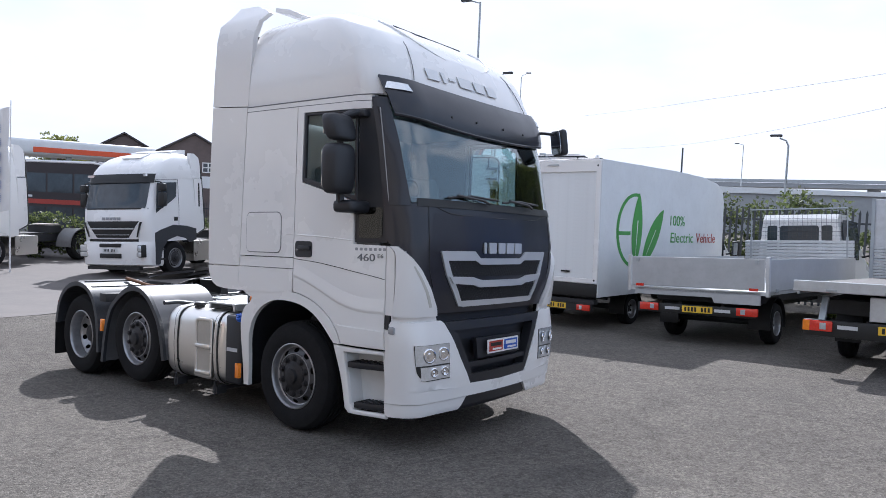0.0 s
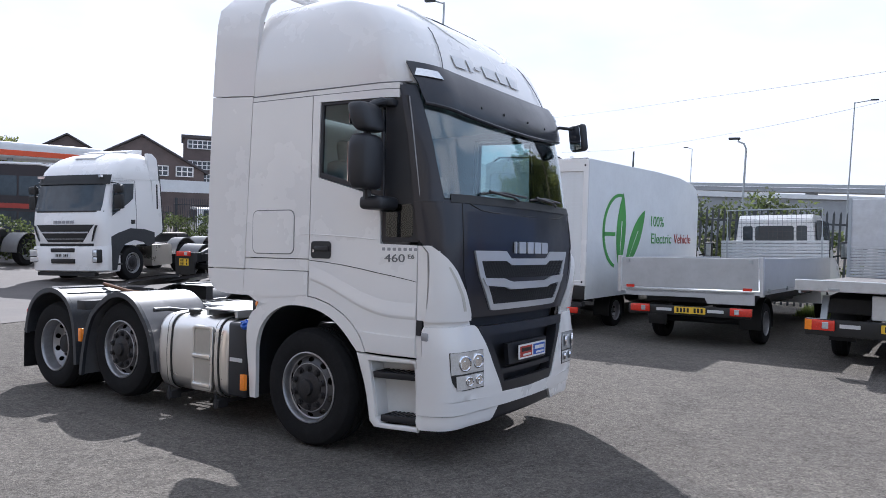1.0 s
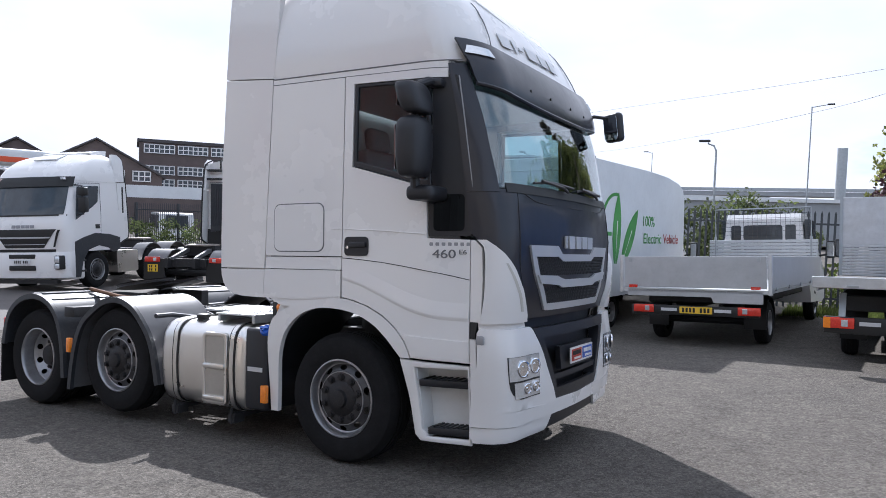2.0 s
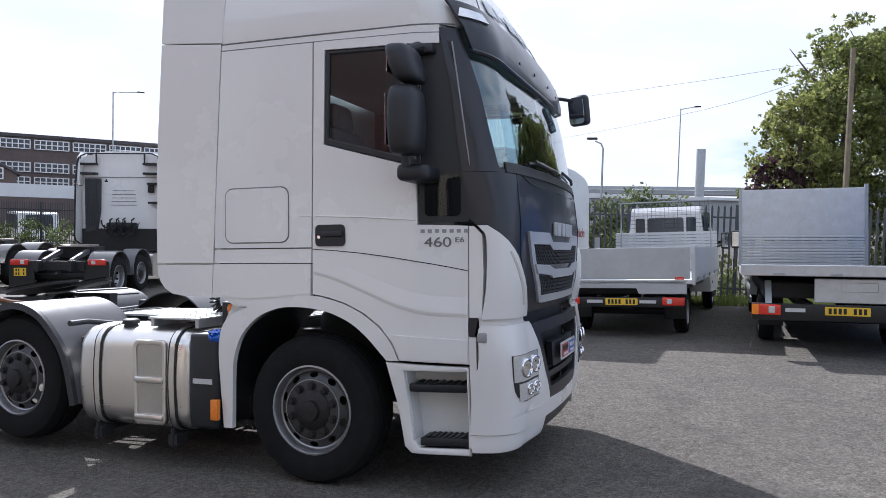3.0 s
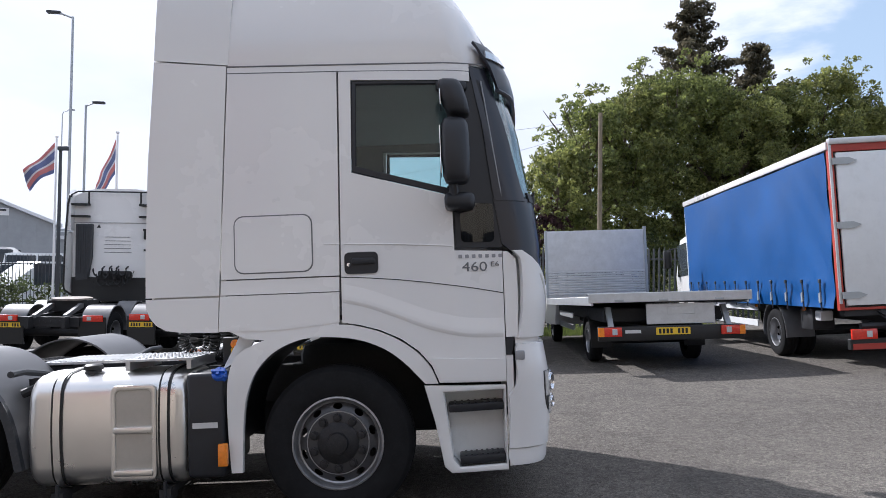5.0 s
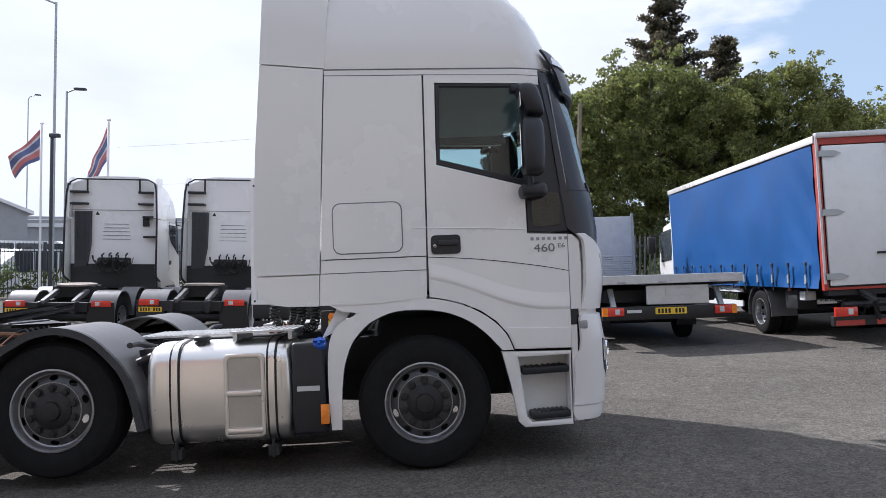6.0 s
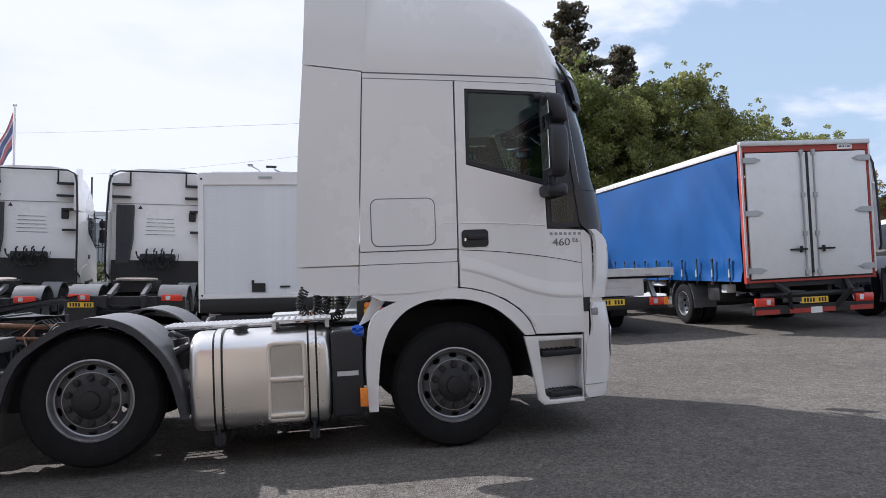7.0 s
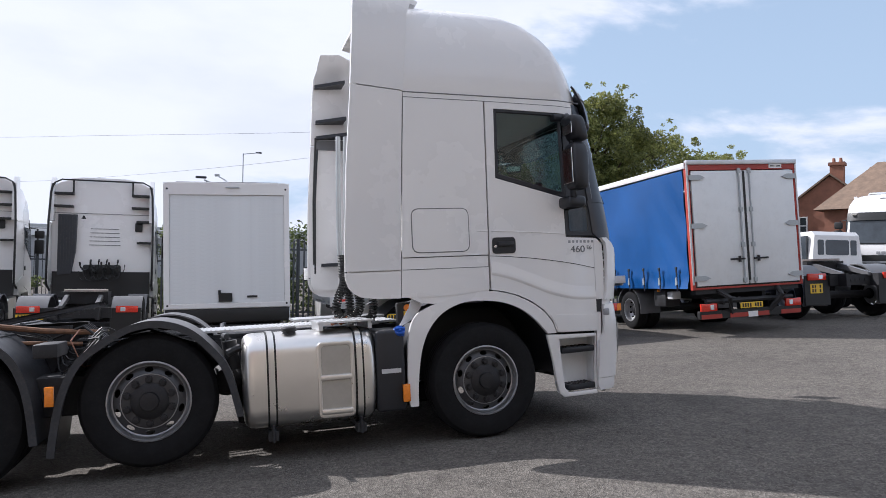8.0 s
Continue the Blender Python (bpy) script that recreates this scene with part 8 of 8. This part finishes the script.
office(-52.7, 45.9, 54)
gable(-50.4, 30.3, 60, 10, 4.7, 7.45, z=-0.6)
gable(-57.0, 27.6, 60, 10, 4.7, 7.6, z=-0.8)
shed(-28.06, 37.53, 36.6, 7.9, 18, 4.05, 5.65, "grey metal-clad warehouse with a pale roof edge and dark shutter", shutter=(-1.65, 2.5, 3.58))
shed(-43.9, 54.4, 127, 11, 9, 5.6, 6.95, "low grey shed with a pale ribbed roof", ribs=True)
house(44.5, 38.5, -55, 0.35)
lodge(34.8, 23.4, -60, 0.3)

# a boundary wall and pale hoarding across the road on the left
wl_ = thing("boundary_wall", pose(-40.1, 33.0, 0.1, 0, 0, 62), "long brick wall with a pale rendered band", "wall")
b_ = B()
box(b_, (0, 0, 1.1), (34, 0.3, 2.2))
part("wall_base", b_, "brick2", wl_, "brown brick lower wall")
b_ = B()
box(b_, (0, 0, 2.65), (34, 0.36, 0.9))
part("wall_face", b_, "offwhite", wl_)

# viaduct and stack on the skyline
vd = thing("viaduct", pose(-8.2, 164.7, 0.5, 0, 0, 1), "distant grey concrete road viaduct", "bridge")
b_ = B()
box(b_, (-20, 0, 7.9), (260, 8, 0.9))
part("deck", b_, "grey", vd)
b_ = B()
box(b_, (-20, -4.1, 8.75), (260, 0.2, 0.7))
part("parapet", b_, "galv", vd)
for i in range(9):
    b_ = B()
    box(b_, (-120 + i * 28, 0, 3.7), (2.0, 4, 7.5))
    part("pier", b_, "grey", vd)
fs = thing("flue_stack", pose(-0.5, 123.3, 1.0), "tall plain metal flue stack", "chimney")
b_ = B()
tube(b_, [(0, 0, 0), (0, 0, 13.2)], 0.75, 16)
part("flue", b_, "galv", fs)
lw = thing("warehouse", pose(-22.4, 79.5, 0, 0, 0, 4), "long low warehouse with a pale roof", "building")
b_ = B()
box(b_, (0, 0, 2.1), (60, 14, 4.2))
part("wall", b_, "grey", lw)
b_ = B()
prism(b_, [(-30.4, 4.2), (30.4, 4.2), (30.4, 4.4), (0, 4.9), (-30.4, 4.4)], "y", -7.3, 7.3)
part("roof", b_, "offwhite", lw)


# ---- street furniture ----
def street_lamp(x, y, z, top, yaw, arm=1.2, label="grey steel street lamp with a single head", curve=False):
    V = thing("street_lamp", pose(x, y, z, 0, 0, yaw), label, "street lamp", "street lamps")
    h = top - z
    b_ = B()
    tube(b_, [(0, 0, 0), (0, 0, 1.3)], 0.085, 10)
    tube(b_, [(0, 0, 1.3), (0, 0, h - 0.3 if curve else h)], 0.058, 10, 0.04)
    part("pole", b_, "galv", V)
    b_ = B()
    if curve:
        tube(b_, [(0, 0, h - 0.32), (0.1, 0, h - 0.1), (0.35, 0, h), (arm, 0, h + 0.12)], 0.036, 8)
    else:
        tube(b_, [(0, 0, h - 0.05), (arm, 0, h + 0.10)], 0.032, 8)
    part("arm", b_, "galv", V)
    b_ = B()
    box(b_, (arm + 0.2, 0, h + 0.12), (0.48, 0.20, 0.10))
    bevel(b_, 0.035, 2)
    part("lamp_head", b_, "guard", V)
    return V


street_lamp(-2.55, 27.9, -0.3, 5.4, 185, 0.3, curve=True)
street_lamp(-0.48, 52.1, 0, 10.4, 0, 1.0)
street_lamp(-13.25, 19.85, -0.3, 10.6, 190, 0.45)
street_lamp(-32.5, 53.9, -0.5, 14.5, 20, 0.5, curve=True)
street_lamp(-18.07, 77.1, 0, 9.6, 180, 0.5)
street_lamp(-14.5, 23.3, -0.3, 8.15, 10, 0.3)
street_lamp(-35.75, 32.1, 0, 9.5, 40, 1.5)


def flag(x, y, z, top, yaw, droop, label):
    V = thing("flagpole", pose(x, y, z, 0, 0, yaw), label, "flag")
    h = top - z
    b_ = B()
    tube(b_, [(0, 0, 0), (0, 0, h)], 0.045, 8, 0.03)
    lathe(b_, [(0.0, h), (0.06, h + 0.05), (0.06, h + 0.09), (0.0, h + 0.13)], 8, axis="z")
    part("pole", b_, "white", V)
    bands = (("flag_cloth", 0.0, 0.16, "flagred"), ("flag_cloth", 0.16, 0.26, "flagwhite"), ("flag_cloth", 0.26, 0.55, "flagnavy"), ("flag_cloth", 0.55, 0.64, "flagwhite"), ("flag_cloth", 0.64, 0.86, "flagred"), ("flag_cloth", 0.86, 1.0, "flagnavy"))
    for name, v0, v1, mt in bands:
        bb = B()
        g = []
        for j in range(4):
            v = v0 + (v1 - v0) * j / 3
            row = []
            for i in range(15):
                u = i / 14
                xx = 1.3 * u * (1 - droop * 0.62) * (1 - 0.25 * v * u)
                row.append((0.05 + xx, 0.14 * math.sin(8.5 * u + 4.5 * v) * u, h - 0.14 - 1.08 * v * (1 - 0.55 * u) - u * (0.75 + droop) - 0.12 * math.sin(5 * u + 3 * v) * u))
            g.append(row)
        shell(bb, g, 0.006)
        part(name, bb, mt, V, smooth=60)
    return V


flag(-13.25, 19.0, -0.2, 6.0, 215, 0.42, "white flagpole with a faded red, white and navy flag flying")
flag(-14.9, 17.0, -0.1, 6.08, 205, 0.5, "white flagpole with a limp faded red, white and navy flag")
flag(-9.64, 15.93, -0.3, 5.6, 230, 0.85, "white flagpole with a drooping faded red, white and navy flag")

tp = thing("telegraph_pole", pose(6.56, 23.2, -0.3), "weathered wooden telegraph pole", "pole")
b_ = B()
tube(b_, [(0, 0, 0), (0, 0, 4), (0, 0, 8.3)], 0.11, 10, 0.08)
part("pole", b_, "wood", tp)


cp = thing("camera_pole", pose(-10.95, 15.15, -0.4), "dark pole with a small security camera", "pole")
b_ = B()
tube(b_, [(0, 0, 0), (0, 0, 5.5)], 0.06, 8, 0.045)
part("pole", b_, "fence", cp)
b_ = B()
box(b_, (0.12, -0.08, 5.42), (0.30, 0.12, 0.12))
bevel(b_, 0.02)
part("camera_housing", b_, "fence", cp)
dp = thing("post", pose(-24.8, 77.2, 0), "tall dark plain post", "pole")
b_ = B()
tube(b_, [(0, 0, 0), (0, 0, 9.35)], 0.13, 8, 0.10)
part("pole", b_, "fence", dp)
for line in ([(6.56, 23.2, 7.75), (1.67, 25.89, 7.59), (-8.69, 37.65, 8.76), (-15.27, 43.46, 9.2), (-24, 51, 9.9)], [(6.56, 23.2, 7.55), (1.81, 26.88, 6.58), (-9.35, 42.61, 6.92), (-17.2, 51.2, 7.2), (-26, 60, 7.8)]):
    wire = thing("overhead_cable", pose(0, 0, 0), "thin black overhead cable from the wooden pole", "cable", "overhead cables")
    b_ = B()
    tube(b_, curve(line, 8), 0.006, 5)
    part("strand", b_, "ink", wire)


# ---- railings ----
def railings(x0, y0, x1, y1, h, name="palisade_fence", pitch=0.16, label="dark steel palisade fence", half=0.028, tone="fence"):
    ln = math.hypot(x1 - x0, y1 - y0)
    V = thing(name, pose(x0, y0, yard(x0, y0), 0, 0, math.degrees(math.atan2(y1 - y0, x1 - x0))), label, "fence")
    b_ = B()
    prism(b_, [(-half, 0.05), (half, 0.05), (half, h - 0.09), (0, h), (-half, h - 0.09)], "y", -0.012, 0.012)
    first = part("pale", b_, tone, V)
    n = int(ln / pitch)
    for i in range(1, min(n, 300)):
        q = new("pale", first.data)
        q.parent = V
        q.matrix_basis = pose(i * pitch, 0, 0)
    for i in range(int(ln / 2.75) + 1):
        b_ = B()
        box(b_, (i * 2.75 + 0.08, 0.06, h / 2), (0.10, 0.06, h))
        part("post", b_, "fence", V)
    for z in (0.35, h - 0.35):
        b_ = B()
        box(b_, (ln / 2, 0.03, z), (ln, 0.04, 0.05))
        part("rail", b_, "fence", V)
    return V


railings(-5.4, 15.75, 24.8, 16.5, 2.65)
for ends in ((-28.7, 18.0, -16.4, 19.6), (-16.4, 19.6, -4.2, 21.2), (-35.1, 13.8, -28.7, 18.0)):
    railings(*ends, 2.05, "steel_railings", 0.125, "thin grey steel railings behind a hedge", 0.011, "guard")


# ---- planting ----
def leaf_mat(name, base, dark, vary=0.45):
    m = bpy.data.materials.new(name)
    m.use_nodes = True
    n, l = m.node_tree.nodes, m.node_tree.links
    b = n["Principled BSDF"]
    g = n.new("ShaderNodeNewGeometry")
    ramp = n.new("ShaderNodeMixRGB")
    ramp.inputs["Color1"].default_value = (*dark, 1)
    ramp.inputs["Color2"].default_value = (*base, 1)
    l.new(g.outputs["Random Per Island"], ramp.inputs["Fac"])
    co = n.new("ShaderNodeTexCoord")
    nz = n.new("ShaderNodeTexNoise")
    nz.inputs["Scale"].default_value = 0.7
    l.new(co.outputs["Object"], nz.inputs["Vector"])
    r = n.new("ShaderNodeMapRange")
    r.inputs["From Min"].default_value, r.inputs["From Max"].default_value = 0.3, 0.7
    r.inputs["To Min"].default_value, r.inputs["To Max"].default_value = 1 - vary, 1 + vary
    l.new(nz.outputs["Fac"], r.inputs["Value"])
    mu = n.new("ShaderNodeMixRGB")
    mu.blend_type = 'MULTIPLY'
    mu.inputs["Fac"].default_value = 1.0
    l.new(ramp.outputs["Color"], mu.inputs["Color1"])
    l.new(r.outputs["Result"], mu.inputs["Color2"])
    l.new(mu.outputs["Color"], b.inputs["Base Color"])
    b.inputs["Roughness"].default_value = 0.55
    b.inputs["Subsurface Weight"].default_value = 0.0
    tr = n.new("ShaderNodeBsdfTranslucent")
    l.new(mu.outputs["Color"], tr.inputs["Color"])
    mx = n.new("ShaderNodeMixShader")
    mx.inputs["Fac"].default_value = 0.58
    l.new(b.outputs["BSDF"], mx.inputs[1])
    l.new(tr.outputs["BSDF"], mx.inputs[2])
    l.new(mx.outputs["Shader"], n["Material Output"].inputs["Surface"])
    return m


M["leaf"] = leaf_mat("broad_leaves", (0.26, 0.29, 0.085), (0.085, 0.105, 0.037))
M["leaf2"] = leaf_mat("olive_leaves", (0.31, 0.32, 0.095), (0.10, 0.118, 0.04))
M["leaf3"] = leaf_mat("turning_leaves", (0.34, 0.27, 0.09), (0.16, 0.13, 0.05))
M["purple"] = leaf_mat("purple_leaves", (0.12, 0.06, 0.07), (0.05, 0.03, 0.035))
M["needle"] = leaf_mat("pine_needles", (0.16, 0.135, 0.08), (0.045, 0.045, 0.03))
M["hedge"] = leaf_mat("hedge_leaves", (0.15, 0.18, 0.065), (0.035, 0.05, 0.02))
M["grass"] = leaf_mat("grass_blades", (0.20, 0.24, 0.06), (0.08, 0.11, 0.03))


def leaf_cloud(rng, centres, size, per, flat=0.75):
    """Many small leaf blades scattered in clumps; one mesh."""
    out_v = []
    for c, r in centres:
        k = max(6, int(per * r * r))
        d = rng.normal(size=(k, 3))
        d /= np.linalg.norm(d, axis=1)[:, None]
        rad = r * (0.45 + 0.6 * rng.random(k) ** 0.6)
        p = np.array(c) + d * rad[:, None] * np.array([1, 1, flat])
        a = rng.normal(size=(k, 3))
        a /= np.linalg.norm(a, axis=1)[:, None]
        b = np.cross(a, rng.normal(size=(k, 3)))
        b /= np.linalg.norm(b, axis=1)[:, None] + 1e-9
        s = size * (0.55 + 0.9 * rng.random(k))[:, None]
        quad = np.stack([p - a * s, p + b * s * 0.55, p + a * s, p - b * s * 0.55], 1)
        out_v.append(quad.reshape(-1, 3))
    v = np.concatenate(out_v)
    n = len(v) // 4
    me = bpy.data.meshes.new("crown")
    me.vertices.add(len(v))
    me.vertices.foreach_set("co", v.astype(np.float32).ravel())
    me.loops.add(n * 4)
    me.loops.foreach_set("vertex_index", np.arange(n * 4, dtype=np.int32))
    me.polygons.add(n)
    me.polygons.foreach_set("loop_start", np.arange(0, n * 4, 4, dtype=np.int32))
    me.update(calc_edges=True)
    return me


def tree(x, y, h, spread_, mat_, seed, label, base=0.22, leaf=0.088, per=560, clumps=230, z=None):
    rng = np.random.default_rng(seed)
    z = 0.0 if z is None else z
    V = thing("tree", pose(x, y, z), label, "tree", "trees behind the fence")
    b_ = B()
    tube(b_, [(0, 0, 0), (0.08, 0.03, h * 0.3), (-0.05, 0.1, h * 0.6), (0.05, 0, h * 0.9)], 0.02 * h + 0.05, 8, 0.03)
    for i in range(9):
        a = rng.uniform(0, 6.28)
        z0 = h * rng.uniform(0.2, 0.65)
        r = spread_ * rng.uniform(0.5, 0.9)
        p1 = (r * 0.5 * math.cos(a), r * 0.5 * math.sin(a), z0 + h * 0.12)
        p2 = (r * math.cos(a), r * math.sin(a), z0 + h * rng.uniform(0.15, 0.3))
        tube(b_, [(0, 0, z0), p1, p2], 0.008 * h + 0.02, 5, 0.015)
    part("trunk", b_, "bark", V, "dark branching trunk")
    cs = []
    for i in range(clumps):
        t = rng.random() ** 0.8
        zz = h * (base + (0.93 - base) * t)
        rr = spread_ * math.sqrt(max(0.05, 1 - ((t - 0.38) / 0.66) ** 2))
        a = rng.uniform(0, 6.28)
        q = rr * math.sqrt(rng.uniform(0.12, 1.0))
        cs.append(((q * math.cos(a), q * math.sin(a), zz), rng.uniform(0.3, 0.9) * spread_ * 0.22))
    for i in range(int(clumps * 0.7)):      # ragged outer sprays
        t = rng.random()
        zz = h * (base + (1.0 - base) * t)
        rr = spread_ * math.sqrt(max(0.06, 1 - ((t - 0.38) / 0.68) ** 2)) * rng.uniform(0.92, 1.14)
        a = rng.uniform(0, 6.28)
        cs.append(((rr * math.cos(a), rr * math.sin(a), zz), rng.uniform(0.07, 0.20) * spread_ * 0.42))
    cr = new("crown", leaf_cloud(rng, cs, leaf, per))
    cr.data.materials.append(M[mat_])
    cr.parent = V
    return V


def pine(x, y, h, spread_, seed):
    rng = np.random.default_rng(seed)
    V = thing("tree", pose(x, y, 0), "tall dark pine with ragged whorled branches", "tree", "trees behind the fence")
    b_ = B()
    tube(b_, [(0, 0, 0), (0.05, 0, h * 0.5), (0, 0, h)], 0.24, 8, 0.03)
    cs = []
    n = 34
    for i in range(n):
        t = i / (n - 1)
        zz = h * (0.35 + 0.63 * t) + rng.uniform(-0.25, 0.25)
        rr = spread_ * (1.0 - 0.85 * t) * rng.uniform(0.7, 1.1)
        for k in range(4):
            a = rng.uniform(0, 6.28)
            rr = spread_ * (1.0 - 0.85 * t) * rng.uniform(0.45, 1.15)
            tip = (rr * math.cos(a), rr * math.sin(a), zz + rr * rng.uniform(0.1, 0.45))
            tube(b_, [(0, 0, zz), tip], 0.03, 4, 0.01)
            for f in (0.4, 0.6, 0.76, 0.9, 1.03):
                cs.append(((tip[0] * f, tip[1] * f, zz + (tip[2] - zz) * f), rng.uniform(0.13, 0.26) * (0.7 + 0.5 * spread_ / 3)))
    part("trunk", b_, "bark", V)
    cr = new("crown", leaf_cloud(rng, cs, 0.10, 420, 0.7))
    cr.data.materials.append(M["needle"])
    cr.parent = V
    return V


tree(9.55, 31.5, 11.5, 3.5, "leaf2", 1, "broad green tree behind the fence", base=0.06)
tree(7.4, 29.9, 10.6, 2.9, "leaf", 15, "leafy green tree at the end of the row", base=0.04)
tree(18.55, 34.3, 12.0, 3.6, "leaf", 16, "dense green tree behind the fence", base=0.06)
tree(12.6, 32.8, 13.0, 4.4, "leaf", 2, "tall green tree behind the fence", base=0.06)
tree(16.0, 32.5, 11.2, 4.0, "leaf2", 3, "dense green tree behind the fence", base=0.06)
tree(20.8, 34.2, 13.2, 4.3, "leaf2", 4, "rounded green tree behind the fence", base=0.1)
tree(26.0, 35.8, 11.6, 4.0, "leaf2", 5, "olive-green tree behind the fence", base=0.1)
tree(32.0, 37.5, 10.6, 3.9, "leaf2", 6, "yellow-green tree behind the fence", base=0.1)
tree(38.3, 42.9, 10.0, 4.2, "leaf3", 7, "yellow-brown tree behind the fence")
tree(4.78, 27.5, 4.9, 1.4, "purple", 8, "purple-leaved tree behind the fence")
tree(5.23, 19.1, 2.4, 1.2, "leaf2", 14, "low olive bush at the fence", base=0.05)
tree(5.5, 27.5, 7.6, 2.1, "leaf2", 21, "smaller olive tree at the end of the row", base=0.04)
pine(14.5, 36.2, 17.6, 4.8, 10)
pine(18.8, 37.4, 15.4, 4.2, 11)
tree(-50.0, 19.0, 5.9, 2.1, "leaf2", 12, "round tree beyond the canopy")
tree(-0.64, 20.3, 2.0, 1.2, "hedge", 20, "scrubby bush behind the fence", base=0.05)


def hedge(x0, y0, x1, y1, h, w, seed, label, tone="hedge"):
    rng = np.random.default_rng(seed)
    ln = math.hypot(x1 - x0, y1 - y0)
    yaw = math.degrees(math.atan2(y1 - y0, x1 - x0))
    cs = [((rng.uniform(0, ln), rng.uniform(-w, w), rng.uniform(0.1, h)), rng.uniform(0.22, 0.42)) for _ in range(int(ln * 9 * max(1.0, h / 1.1)))]
    ob = new("hedge", leaf_cloud(rng, cs, 0.065, 480))
    ob.data.materials.append(M[tone])
    ob.matrix_basis = pose(x0, y0, yard(x0, y0), 0, 0, yaw)
    return tagged(ob, label, "hedge", kind="stuff")


hedge(-28.7, 17.4, -4.2, 20.6, 1.1, 0.4, 30, "clipped evergreen hedge in front of the railings")
hedge(-36.2, 13.0, -28.7, 17.4, 1.1, 0.4, 31, "clipped evergreen hedge in front of the railings")
hedge(-26.2, 5.1, -21.6, 7.75, 1.55, 0.45, 34, "leafy hedge in front of the bus")
hedge(-4.96, 16.5, 2.1, 16.85, 3.0, 0.75, 32, "overgrown ivy and scrub along the fence")
hedge(5.9, 26.8, 22.5, 28.2, 3.4, 1.5, 35, "tall dark scrub under the trees")
hedge(2.2, 16.9, 4.6, 17.2, 1.15, 0.8, 36, "bright rough grass and weeds behind the fence", "grass")
hedge(7.8, 17.3, 24.8, 17.5, 1.6, 0.7, 33, "dark scrub along the fence")

rng = np.random.default_rng(40)
gx, gy = rng.uniform(1.6, 7.8, 5200), rng.uniform(13.6, 15.9, 5200)
blades = []
for x, y in zip(gx, gy):
    hh, a = rng.uniform(0.06, 0.2), rng.uniform(0, 6.28)
    z = yard(x, y)
    blades.append([(x, y, z), (x + 0.018, y, z), (x + 0.05 * math.cos(a), y + 0.05 * math.sin(a), z + hh)])
me = bpy.data.meshes.new("grass")
me.from_pydata([p for t in blades for p in t], [], [(3 * i, 3 * i + 1, 3 * i + 2) for i in range(len(blades))])
me.materials.append(M["grass"])
tagged(new("grass", me), "rough grass strip along the fence", "grass", kind="stuff")


# ---- the workshop on the near side of the yard, seen only in the cab's glass ----
wk = thing("workshop", pose(-2, -17, 0, 0, 0, 180), "cream workshop with red ribbed cladding above one bay", "building")
b_ = B()
box(b_, (0, 3, 4.6), (46, 6, 9.2))
part("wall", b_, "wall", wk)
b_ = B()
box(b_, (0, 2.8, 9.3), (47, 7, 0.3))
part("roof", b_, "slate", wk)
b_ = B()
box(b_, (6.3, -0.05, 6.4), (7.4, 0.1, 5.2))
sh = part("cladding", b_, "cladding", wk, "red ribbed cladding")
b_ = B()
box(b_, (0, 0, 0), (0.16, 0.12, 5.1))
boards("cladding_rib", sh, b_, "cladding", [(2.8 + 0.42 * i, -0.12, 6.4) for i in range(17)])
for x in (-16, -9, -2, 13, 19):
    b_ = B()
    box(b_, (x, -0.05, 2.2), (4.4, 0.1, 4.4))
    part("shutter_door", b_, "guard", wk, "dark grey shutter door")
# feather banner by the parked units
V = thing("banner_flag", pose(-18.85, 3.72, yard(-18.85, 3.72), 0, 0, 35), "tall white banner flag with blue lettering shapes", "banner")
b_ = B()
tube(b_, [(0, 0, 0), (0, 0, 3.0), (0.03, 0, 5.2)], 0.028, 8, 0.014)
part("pole", b_, "white", V)
b_ = B()
g = []
for j in range(13):
    z = 1.9 + 3.1 * j / 12
    g.append([(-0.03 - 0.62 * q / 5, 0.03 * math.sin(2.2 * q + j * 0.7), z - 0.03 * q) for q in range(6)])
shell(b_, g, 0.005)
cl = part("banner_cloth", b_, "white", V, smooth=60)
for i in range(6):
    b_ = B()
    box(b_, (-0.34, -0.05, 2.25 + 0.42 * i), (0.13, 0.008, 0.26))
    part("writing_bar", b_, "bluecap", cl)
